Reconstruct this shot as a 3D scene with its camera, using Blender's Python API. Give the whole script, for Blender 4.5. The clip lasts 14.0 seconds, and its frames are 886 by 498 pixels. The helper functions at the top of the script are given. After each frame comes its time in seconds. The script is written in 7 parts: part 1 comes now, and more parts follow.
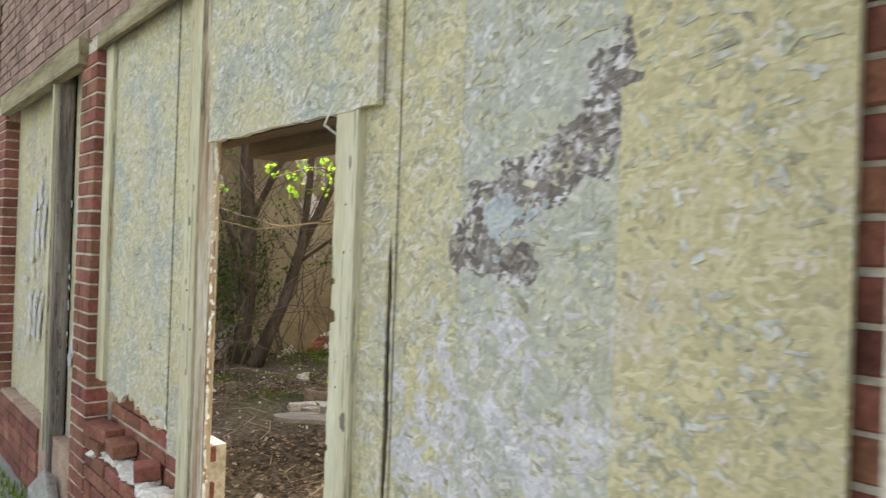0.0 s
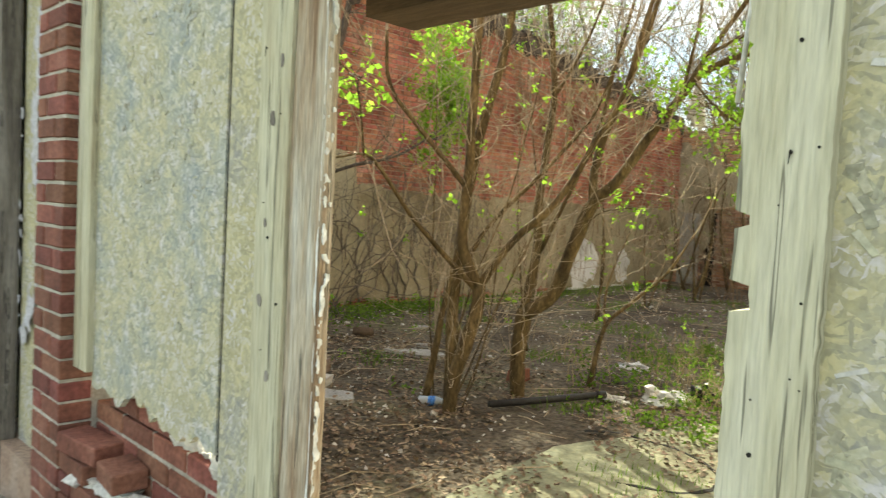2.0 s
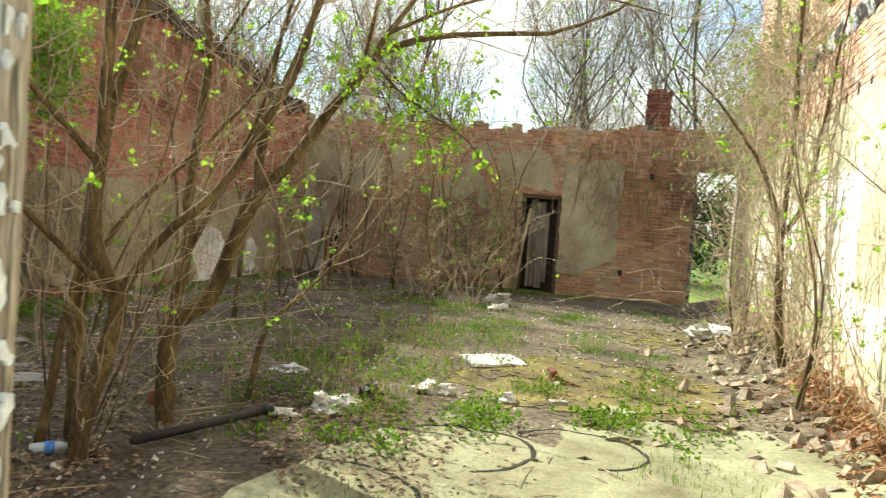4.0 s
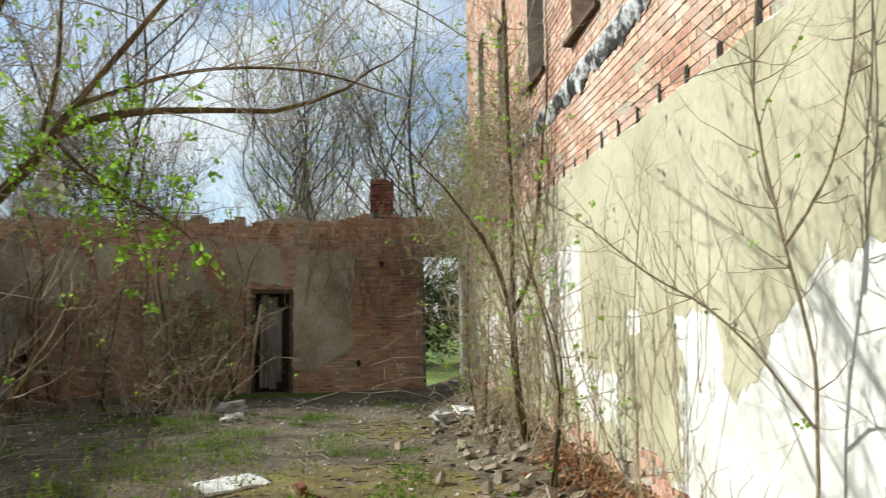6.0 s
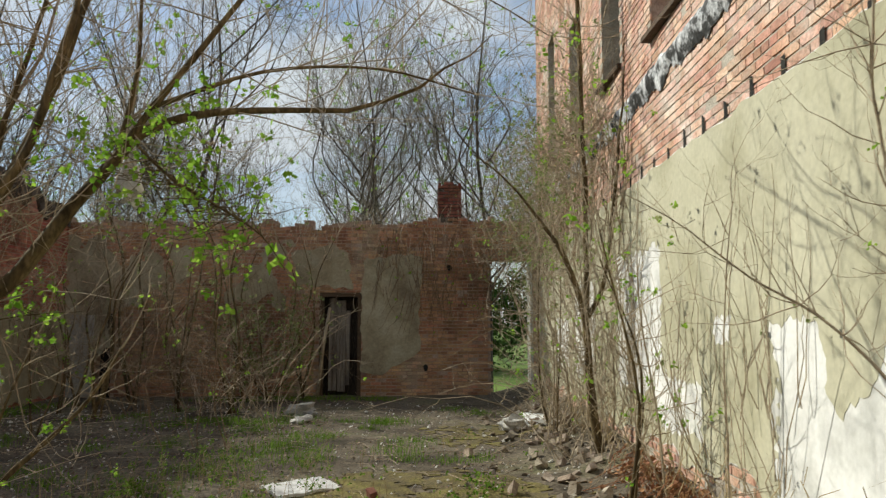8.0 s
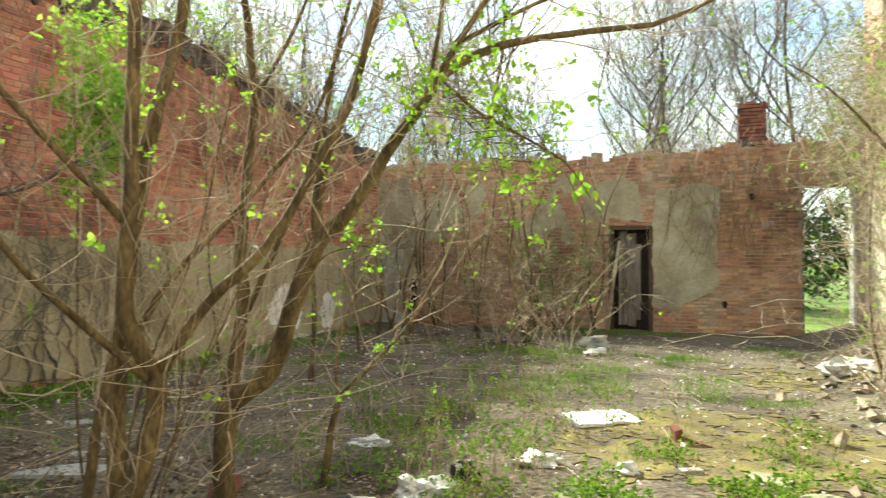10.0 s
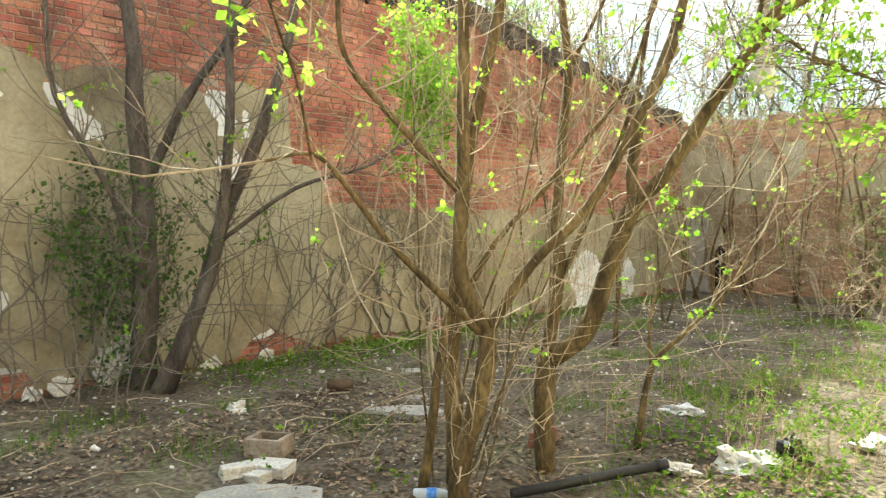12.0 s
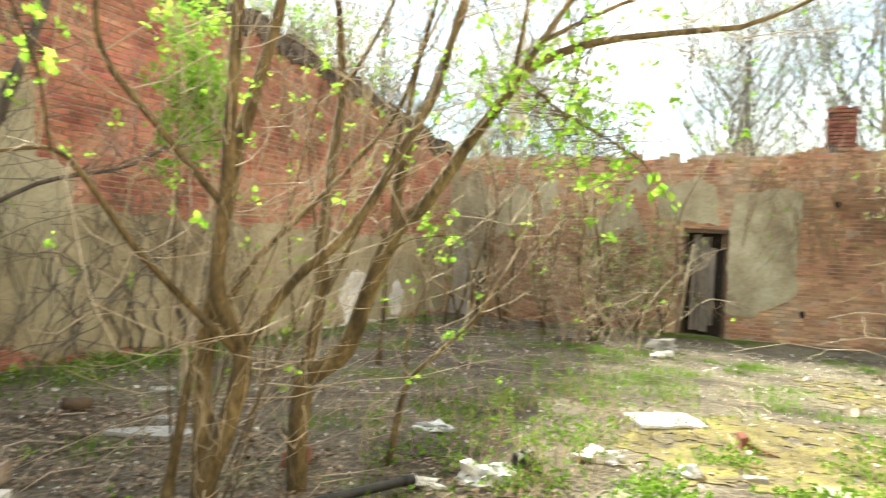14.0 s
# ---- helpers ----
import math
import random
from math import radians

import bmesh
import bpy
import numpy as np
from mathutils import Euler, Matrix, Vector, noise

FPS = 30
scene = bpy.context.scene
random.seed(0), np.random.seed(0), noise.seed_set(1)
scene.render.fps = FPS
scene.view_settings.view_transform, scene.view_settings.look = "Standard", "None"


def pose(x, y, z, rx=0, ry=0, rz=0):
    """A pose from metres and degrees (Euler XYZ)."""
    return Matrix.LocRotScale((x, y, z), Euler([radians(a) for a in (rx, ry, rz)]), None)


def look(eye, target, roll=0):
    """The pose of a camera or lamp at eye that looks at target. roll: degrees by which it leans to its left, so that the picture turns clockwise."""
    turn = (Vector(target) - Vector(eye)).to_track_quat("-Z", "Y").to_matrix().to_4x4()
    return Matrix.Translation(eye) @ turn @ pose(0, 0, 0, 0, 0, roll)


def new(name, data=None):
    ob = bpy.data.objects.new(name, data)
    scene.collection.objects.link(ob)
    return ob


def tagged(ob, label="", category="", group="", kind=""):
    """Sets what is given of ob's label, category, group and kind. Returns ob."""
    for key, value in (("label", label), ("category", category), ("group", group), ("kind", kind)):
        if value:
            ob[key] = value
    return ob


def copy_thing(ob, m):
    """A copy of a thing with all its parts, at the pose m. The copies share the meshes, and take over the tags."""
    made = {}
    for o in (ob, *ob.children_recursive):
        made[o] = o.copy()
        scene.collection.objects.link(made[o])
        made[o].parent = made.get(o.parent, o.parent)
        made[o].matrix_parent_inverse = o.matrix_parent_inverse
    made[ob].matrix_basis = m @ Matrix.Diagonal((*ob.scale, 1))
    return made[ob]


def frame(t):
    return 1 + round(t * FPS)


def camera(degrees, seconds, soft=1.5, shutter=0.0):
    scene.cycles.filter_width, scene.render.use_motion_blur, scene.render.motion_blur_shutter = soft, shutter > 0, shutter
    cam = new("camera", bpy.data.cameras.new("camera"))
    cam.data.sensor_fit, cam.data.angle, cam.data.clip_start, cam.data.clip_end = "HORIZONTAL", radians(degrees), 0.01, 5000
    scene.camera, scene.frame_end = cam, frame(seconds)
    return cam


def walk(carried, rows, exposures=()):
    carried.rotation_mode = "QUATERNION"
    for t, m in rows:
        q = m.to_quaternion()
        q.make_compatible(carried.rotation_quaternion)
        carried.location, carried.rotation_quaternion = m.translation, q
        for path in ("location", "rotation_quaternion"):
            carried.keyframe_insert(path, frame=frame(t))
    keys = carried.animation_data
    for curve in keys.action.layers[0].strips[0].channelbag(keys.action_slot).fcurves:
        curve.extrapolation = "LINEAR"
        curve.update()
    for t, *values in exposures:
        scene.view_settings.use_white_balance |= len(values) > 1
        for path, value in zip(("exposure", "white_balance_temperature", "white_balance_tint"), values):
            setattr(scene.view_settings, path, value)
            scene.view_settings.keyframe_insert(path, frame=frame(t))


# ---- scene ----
cam = camera(63.6, 14.0, soft=1.2, shutter=0.28)
PATH = [
    (0, (0.192, -0.952, 1.498), (-1.329, 0.346, 1.502), 2.0),
    (0.5, (-0.134, -0.944, 1.463), (-1.73, 0.261, 1.423), 2.7),
    (1, (-0.456, -0.89, 1.458), (-2.079, 0.278, 1.406), 1.6),
    (1.5, (-0.745, -0.9, 1.439), (-2.318, 0.333, 1.37), 2.9),
    (2, (-0.997, -0.805, 1.408), (-2.387, 0.628, 1.294), 3.1),
    (2.5, (-1.222, -0.731, 1.421), (-2.413, 0.874, 1.344), 3.5),
    (3, (-1.425, -0.704, 1.426), (-2.347, 1.069, 1.345), 2.3),
    (3.2, (-1.49, -0.666, 1.418), (-2.305, 1.158, 1.318), 2.5),
    (5.3, (-1.781, 0.009, 1.42), (-1.825, 2.008, 1.478), 1.0),
    (5.5, (-1.772, 0.037, 1.425), (-1.76, 2.033, 1.554), -0.7),
    (6, (-1.77, 0.086, 1.44), (-1.499, 2.058, 1.632), -0.7),
    (6.5, (-1.732, 0.168, 1.433), (-1.277, 2.099, 1.688), -1.2),
    (7, (-1.725, 0.192, 1.451), (-1.196, 2.102, 1.722), -1.9),
    (7.5, (-1.76, 0.226, 1.472), (-1.542, 2.197, 1.731), -0.7),
    (7.7, (-1.783, 0.224, 1.448), (-1.628, 2.204, 1.689), -0.3),
    (9.8, (-1.964, 0.342, 1.422), (-2.524, 2.262, 1.449), -0.1),
    (10, (-1.945, 0.323, 1.418), (-2.621, 2.205, 1.442), 0.1),
    (10.5, (-1.942, 0.286, 1.425), (-2.875, 2.055, 1.417), -0.6),
    (11, (-1.946, 0.261, 1.413), (-3.056, 1.925, 1.391), -0.6),
    (11.5, (-1.976, 0.22, 1.413), (-3.226, 1.781, 1.374), -0.6),
    (12, (-2.004, 0.197, 1.4), (-3.367, 1.66, 1.337), -0.6),
    (12.5, (-2.029, 0.178, 1.383), (-3.475, 1.556, 1.288), -0.8),
    (13, (-2.015, 0.177, 1.385), (-3.505, 1.506, 1.26), 0.3),
    (13.5, (-1.95, 0.174, 1.397), (-3.228, 1.711, 1.316), 2.7),
    (14, (-1.933, 0.207, 1.409), (-2.784, 2.017, 1.408), 3.0),
]
EXPOSURES = [(0.0, 1.31, 7050, 8), (1.5, 1.34, 7150, 2), (2.5, 1.27, 7150, -3), (3.2, 1.2, 7100, -3), (5.3, 0.88, 6350, 0), (5.8, 0.4, 6200, 2),
             (6.5, -0.04, 6200, 4), (7.7, -0.28, 6350, 4), (9.0, 0.8, 6500, 0), (9.8, 1.32, 6700, -4), (10.5, 1.67, 6650, -5), (11.5, 2.0, 6650, -6),
             (13.0, 2.17, 6650, -6), (13.6, 2.22, 6700, -5), (14.0, 2.06, 6650, -4)]
walk(cam, [(t, look(eye, target, roll)) for t, eye, target, roll in PATH],
     exposures=EXPOSURES)

# ---- light ----
SUN_EL, SUN_AZ = radians(37.5), radians(-58)
to_sun = Vector((math.sin(SUN_AZ) * math.cos(SUN_EL), math.cos(SUN_AZ) * math.cos(SUN_EL), math.sin(SUN_EL)))
sun = new("sun", bpy.data.lights.new("sun", "SUN"))
sun.data.energy, sun.data.angle, sun.data.color = 5.8, radians(0.6), (1.0, 0.93, 0.8)
sun.matrix_world = look(to_sun * 60, (0, 0, 0))

world = bpy.data.worlds.new("world")
scene.world = world
world.use_nodes = True
wn, wl = world.node_tree.nodes, world.node_tree.links
wn.clear()
w_out = wn.new("ShaderNodeOutputWorld")
w_bg = wn.new("ShaderNodeBackground")
w_sky = wn.new("ShaderNodeTexSky")
w_sky.sky_type, w_sky.sun_disc = "NISHITA", False
w_sky.sun_elevation, w_sky.sun_rotation = SUN_EL, SUN_AZ
w_tc = wn.new("ShaderNodeTexCoord")
w_map = wn.new("ShaderNodeMapping")
w_map.inputs["Scale"].default_value = (2.2, 2.2, 5.5)
w_noise = wn.new("ShaderNodeTexNoise")
w_noise.inputs["Scale"].default_value, w_noise.inputs["Detail"].default_value = 1.6, 7
w_ramp = wn.new("ShaderNodeValToRGB")
w_ramp.color_ramp.elements[0].position, w_ramp.color_ramp.elements[1].position = 0.38, 0.62
w_mix = wn.new("ShaderNodeMixRGB")
w_ramp.color_ramp.elements[0].color = (0.15, 0.15, 0.15, 1)
w_sat = wn.new("ShaderNodeHueSaturation")
w_sat.inputs["Saturation"].default_value, w_sat.inputs["Value"].default_value = 1.3, 1.9
w_mix.inputs[2].default_value = (12.2, 12.6, 13.4, 1)
wl.new(w_tc.outputs["Generated"], w_map.inputs["Vector"])
wl.new(w_map.outputs["Vector"], w_noise.inputs["Vector"])
wl.new(w_noise.outputs["Fac"], w_ramp.inputs["Fac"])
wl.new(w_ramp.outputs["Color"], w_mix.inputs["Fac"])
wl.new(w_sky.outputs["Color"], w_sat.inputs["Color"])
wl.new(w_sat.outputs["Color"], w_mix.inputs[1])
wl.new(w_mix.outputs["Color"], w_bg.inputs["Color"])
w_bg.inputs["Strength"].default_value = 0.066
wl.new(w_bg.outputs["Background"], w_out.inputs["Surface"])


# ---- materials ----
def mat(name, cols, scale=3.0, fine=45.0, rough=0.9, bump=0.35, metal=0.0, vary=0.0, contrast=0.25, lo=0.33, hi=0.67,
        stretch=(1, 1, 1), bump_dist=0.01, cracks=0.0):
    """Two scales of noise: cols run over the coarse one, the fine one darkens, lightens and lifts."""
    m = bpy.data.materials.new(name)
    m.use_nodes = True
    n, l = m.node_tree.nodes, m.node_tree.links
    p = n["Principled BSDF"]
    p.inputs["Roughness"].default_value, p.inputs["Metallic"].default_value = rough, metal
    p.inputs["Specular IOR Level"].default_value = 0.25
    geo = n.new("ShaderNodeNewGeometry")
    mp = n.new("ShaderNodeMapping")
    mp.inputs["Scale"].default_value = stretch
    l.new(geo.outputs["Position"], mp.inputs["Vector"])
    a, b = n.new("ShaderNodeTexNoise"), n.new("ShaderNodeTexNoise")
    a.inputs["Scale"].default_value, a.inputs["Detail"].default_value = scale, 6
    b.inputs["Scale"].default_value, b.inputs["Detail"].default_value = fine, 4
    a.inputs["Roughness"].default_value = 0.62
    for x in (a, b):
        l.new(mp.outputs["Vector"], x.inputs["Vector"])
    ramp = n.new("ShaderNodeValToRGB")
    e = ramp.color_ramp.elements
    while len(e) < len(cols):
        e.new(0.5)
    for i, c in enumerate(cols):
        e[i].position = lo + (hi - lo) * i / max(1, len(cols) - 1)
        e[i].color = (*c, 1)
    l.new(a.outputs["Fac"], ramp.inputs["Fac"])
    rng = n.new("ShaderNodeMapRange")
    rng.inputs["From Min"].default_value, rng.inputs["From Max"].default_value = 0.3, 0.7
    rng.inputs["To Min"].default_value, rng.inputs["To Max"].default_value = 1 - contrast, 1 + contrast
    l.new(b.outputs["Fac"], rng.inputs["Value"])
    mul = n.new("ShaderNodeMixRGB")
    mul.blend_type = "MULTIPLY"
    mul.inputs["Fac"].default_value = 1
    l.new(ramp.outputs["Color"], mul.inputs[1])
    l.new(rng.outputs["Result"], mul.inputs[2])
    last = mul.outputs["Color"]
    if cracks:
        cm = n.new("ShaderNodeMapping")
        cm.inputs["Scale"].default_value = (26, 26, 0.9)
        l.new(geo.outputs["Position"], cm.inputs["Vector"])
        cn = n.new("ShaderNodeTexNoise")
        cn.inputs["Scale"].default_value, cn.inputs["Detail"].default_value = 1.6, 3
        l.new(cm.outputs["Vector"], cn.inputs["Vector"])
        cr = n.new("ShaderNodeValToRGB")
        ce = cr.color_ramp.elements
        ce[0].position, ce[1].position = 0.0, 1.0
        for pos, col in ((0.575, 1.0), (0.592, 1 - cracks), (0.602, 1 - cracks), (0.625, 1.0)):
            q = ce.new(pos)
            q.color = (col, col, col, 1)
        ce[0].color = ce[len(ce) - 1].color = (1, 1, 1, 1)
        l.new(cn.outputs["Fac"], cr.inputs["Fac"])
        cx = n.new("ShaderNodeMixRGB")
        cx.blend_type = "MULTIPLY"
        cx.inputs["Fac"].default_value = 1
        l.new(last, cx.inputs[1])
        l.new(cr.outputs["Color"], cx.inputs[2])
        last = cx.outputs["Color"]
    if vary:
        oi = n.new("ShaderNodeObjectInfo")
        add = n.new("ShaderNodeMath")
        add.operation = "ADD"
        frac = n.new("ShaderNodeMath")
        frac.operation = "FRACT"
        l.new(geo.outputs["Random Per Island"], add.inputs[0])
        l.new(oi.outputs["Random"], add.inputs[1])
        l.new(add.outputs[0], frac.inputs[0])
        hsv = n.new("ShaderNodeHueSaturation")
        r2 = n.new("ShaderNodeMapRange")
        r2.inputs["To Min"].default_value, r2.inputs["To Max"].default_value = 1 - vary, 1 + vary
        l.new(frac.outputs[0], r2.inputs["Value"])
        l.new(r2.outputs["Result"], hsv.inputs["Value"])
        hu = n.new("ShaderNodeMath")
        hu.operation = "MULTIPLY_ADD"
        hu.inputs[1].default_value, hu.inputs[2].default_value = 7.31, 0.0
        l.new(frac.outputs[0], hu.inputs[0])
        hf = n.new("ShaderNodeMath")
        hf.operation = "FRACT"
        l.new(hu.outputs[0], hf.inputs[0])
        hr = n.new("ShaderNodeMapRange")
        hr.inputs["To Min"].default_value, hr.inputs["To Max"].default_value = 0.488, 0.515
        l.new(hf.outputs[0], hr.inputs["Value"])
        l.new(hr.outputs["Result"], hsv.inputs["Hue"])
        l.new(last, hsv.inputs["Color"])
        last = hsv.outputs["Color"]
    l.new(last, p.inputs["Base Color"])
    bp = n.new("ShaderNodeBump")
    bp.inputs["Strength"].default_value, bp.inputs["Distance"].default_value = bump, bump_dist
    l.new(b.outputs["Fac"], bp.inputs["Height"])
    l.new(bp.outputs["Normal"], p.inputs["Normal"])
    return m


def osb(name, cols, flake=0.3, scale=1.5, worn=(0.42, 0.40, 0.43), amount=0.5):
    """Painted strand board: long flat flakes that overlap at several angles, the paint worn off the proud ones."""
    m = bpy.data.materials.new(name)
    m.use_nodes = True
    n, l = m.node_tree.nodes, m.node_tree.links
    p = n["Principled BSDF"]
    p.inputs["Roughness"].default_value = 0.8
    p.inputs["Specular IOR Level"].default_value = 0.25

    def maths(op, a, b, c=None):
        q = n.new("ShaderNodeMath")
        q.operation = op
        for k, v in enumerate((a, b, c)):
            if v is None:
                continue
            if isinstance(v, (int, float)):
                q.inputs[k].default_value = v
            else:
                l.new(v, q.inputs[k])
        return q.outputs[0]

    geo = n.new("ShaderNodeNewGeometry")
    warp = n.new("ShaderNodeTexNoise")
    warp.inputs["Scale"].default_value, warp.inputs["Detail"].default_value = 38, 3
    l.new(geo.outputs["Position"], warp.inputs["Vector"])
    wa = n.new("ShaderNodeMixRGB")
    wa.blend_type = "ADD"
    wa.inputs["Fac"].default_value = 0.022
    l.new(geo.outputs["Position"], wa.inputs[1])
    l.new(warp.outputs["Color"], wa.inputs[2])
    top = None
    for ang, sc in ((8, (24, 24, 135)), (-33, (28, 28, 120)), (48, (32, 32, 140)), (85, (38, 38, 150))):
        rot = n.new("ShaderNodeMapping")
        rot.inputs["Rotation"].default_value = (0, radians(ang), 0)
        l.new(wa.outputs["Color"], rot.inputs["Vector"])
        mp = n.new("ShaderNodeMapping")
        mp.inputs["Scale"].default_value = sc
        l.new(rot.outputs["Vector"], mp.inputs["Vector"])
        v = n.new("ShaderNodeTexVoronoi")
        v.inputs["Scale"].default_value = 1.0
        l.new(mp.outputs["Vector"], v.inputs["Vector"])
        bw = n.new("ShaderNodeSeparateColor")
        l.new(v.outputs["Color"], bw.inputs["Color"])
        top = bw.outputs[0] if top is None else maths("MAXIMUM", top, bw.outputs[0])
    tone = maths("FRACT", maths("MULTIPLY", top, 23.7), 0.0)
    fine = n.new("ShaderNodeTexNoise")
    fine.inputs["Scale"].default_value, fine.inputs["Detail"].default_value = 120, 3
    l.new(geo.outputs["Position"], fine.inputs["Vector"])
    a = n.new("ShaderNodeTexNoise")
    a.inputs["Scale"].default_value, a.inputs["Detail"].default_value = scale, 7
    a.inputs["Roughness"].default_value = 0.68
    l.new(geo.outputs["Position"], a.inputs["Vector"])
    ramp = n.new("ShaderNodeValToRGB")
    e = ramp.color_ramp.elements
    while len(e) < len(cols):
        e.new(0.5)
    for i, c in enumerate(cols):
        e[i].position = 0.34 + 0.32 * i / max(1, len(cols) - 1)
        e[i].color = (*c, 1)
    l.new(maths("ADD", a.outputs["Fac"], maths("MULTIPLY_ADD", tone, 0.10, -0.05)), ramp.inputs["Fac"])
    # worn spots: a middle-sized noise that favours single flakes
    spot = n.new("ShaderNodeTexNoise")
    spot.inputs["Scale"].default_value, spot.inputs["Detail"].default_value = 17, 5
    spot.inputs["Roughness"].default_value = 0.7
    l.new(geo.outputs["Position"], spot.inputs["Vector"])
    sr = n.new("ShaderNodeMapRange")
    sr.inputs["From Min"].default_value, sr.inputs["From Max"].default_value = 0.66 - 0.16 * amount, 0.80 - 0.16 * amount
    l.new(maths("ADD", spot.outputs["Fac"], maths("MULTIPLY_ADD", tone, 0.22, -0.09)), sr.inputs["Value"])
    mx = n.new("ShaderNodeMixRGB")
    mx.inputs[2].default_value = (*worn, 1)
    l.new(maths("MULTIPLY", sr.outputs["Result"], 0.85), mx.inputs["Fac"])
    l.new(ramp.outputs["Color"], mx.inputs[1])
    val = maths("ADD", maths("MULTIPLY_ADD", tone, 1.1 * flake, 1 - 0.55 * flake), maths("MULTIPLY_ADD", fine.outputs["Fac"], 0.5, -0.25))
    mul = n.new("ShaderNodeMixRGB")
    mul.blend_type = "MULTIPLY"
    mul.inputs["Fac"].default_value = 1
    l.new(mx.outputs["Color"], mul.inputs[1])
    l.new(val, mul.inputs[2])
    l.new(mul.outputs["Color"], p.inputs["Base Color"])
    bp = n.new("ShaderNodeBump")
    bp.inputs["Strength"].default_value, bp.inputs["Distance"].default_value = 0.7, 0.005
    l.new(maths("ADD", tone, maths("MULTIPLY", fine.outputs["Fac"], 0.5)), bp.inputs["Height"])
    l.new(bp.outputs["Normal"], p.inputs["Normal"])
    return m


def leafy(name, c1, c2, through_light=0.5):
    m = bpy.data.materials.new(name)
    m.use_nodes = True
    n, l = m.node_tree.nodes, m.node_tree.links
    out = n["Material Output"]
    n.remove(n["Principled BSDF"])
    geo = n.new("ShaderNodeNewGeometry")
    mix = n.new("ShaderNodeMixRGB")
    mix.inputs[1].default_value, mix.inputs[2].default_value = (*c1, 1), (*c2, 1)
    l.new(geo.outputs["Random Per Island"], mix.inputs["Fac"])
    d, t = n.new("ShaderNodeBsdfDiffuse"), n.new("ShaderNodeBsdfTranslucent")
    s = n.new("ShaderNodeMixShader")
    s.inputs["Fac"].default_value = through_light
    l.new(mix.outputs["Color"], d.inputs["Color"])
    l.new(mix.outputs["Color"], t.inputs["Color"])
    l.new(d.outputs[0], s.inputs[1])
    l.new(t.outputs[0], s.inputs[2])
    l.new(s.outputs[0], out.inputs["Surface"])
    return m


M_OSB = osb("painted_strand_board", [(0.36, 0.35, 0.32), (0.43, 0.40, 0.285), (0.475, 0.425, 0.255), (0.45, 0.425, 0.345)], 0.34, 3.2, (0.50, 0.475, 0.49), 0.55)
M_OSB_YELLOW = osb("yellow_painted_strand_board", [(0.42, 0.385, 0.285), (0.47, 0.415, 0.26), (0.485, 0.43, 0.275), (0.45, 0.41, 0.33)], 0.32, 3.0, (0.51, 0.48, 0.485), 0.35)
M_OSB_GREY = osb("grey_green_painted_strand_board", [(0.41, 0.405, 0.395), (0.38, 0.385, 0.345), (0.40, 0.395, 0.325), (0.43, 0.405, 0.31)], 0.32, 3.0, (0.51, 0.49, 0.505), 0.5)
M_OSB_BLUE = osb("painted_strand_board_bluish", [(0.33, 0.355, 0.345), (0.40, 0.395, 0.32), (0.48, 0.435, 0.28), (0.46, 0.435, 0.385)], 0.34, 3.2, (0.52, 0.50, 0.515), 0.55)
M_OSB_BARE = osb("bare_strand_board", [(0.13, 0.11, 0.10), (0.19, 0.165, 0.155), (0.28, 0.26, 0.26)], 0.6, 9.0, (0.52, 0.50, 0.53), 0.75)
M_BLUEPAINT = osb("blue_paint_patch", [(0.34, 0.37, 0.40), (0.41, 0.44, 0.48)], 0.4, 6.0)
M_LAVENDER = osb("pale_lavender_paint", [(0.44, 0.425, 0.445), (0.52, 0.50, 0.53)], 0.3, 6.0, (0.57, 0.55, 0.58), 0.4)
M_BOARD = mat("weathered_painted_wood", [(0.34, 0.28, 0.185), (0.465, 0.425, 0.295), (0.51, 0.48, 0.35), (0.57, 0.54, 0.42)], 2.2, 30, 0.8, 0.4, stretch=(6, 6, 0.5), contrast=0.18, cracks=0.6)
M_FLAKE = mat("loose_painted_strands", [(0.31, 0.30, 0.24), (0.41, 0.39, 0.29), (0.46, 0.435, 0.36)], 9, 90, 0.85, 0.3, vary=0.25)
M_FLAKE_PALE = mat("bleached_strands", [(0.42, 0.41, 0.375), (0.54, 0.525, 0.505)], 9, 90, 0.85, 0.3, vary=0.15)
M_BRICK_FRONT = mat("dull_mauve_brown_brick", [(0.17, 0.11, 0.10), (0.25, 0.165, 0.145), (0.31, 0.22, 0.20)], 1.6, 55, 0.95, 0.4, vary=0.16)
M_TWIG_FAR = mat("grey_brown_far_twigs", [(0.15, 0.127, 0.105), (0.27, 0.23, 0.19)], 9, 60, 0.9, 0.2)
M_POST = mat("brown_grey_weathered_wood", [(0.22, 0.14, 0.085), (0.38, 0.285, 0.195), (0.46, 0.40, 0.31), (0.54, 0.50, 0.43)], 3.0, 30, 0.88, 0.6, stretch=(9, 9, 0.6), contrast=0.35, cracks=0.7)
M_HEADER = mat("olive_brown_timber", [(0.13, 0.10, 0.06), (0.24, 0.20, 0.12), (0.33, 0.29, 0.19)], 3, 40, 0.85, 0.4, stretch=(0.6, 6, 6), cracks=0.4)
M_PEEL = mat("peeling_white_paint", [(0.62, 0.60, 0.55), (0.75, 0.74, 0.70)], 8, 60, 0.7, 0.4)
M_DARKWOOD = mat("dark_brown_timber", [(0.06, 0.04, 0.025), (0.12, 0.08, 0.05)], 3, 50, 0.8, 0.4, stretch=(0.6, 6, 6))
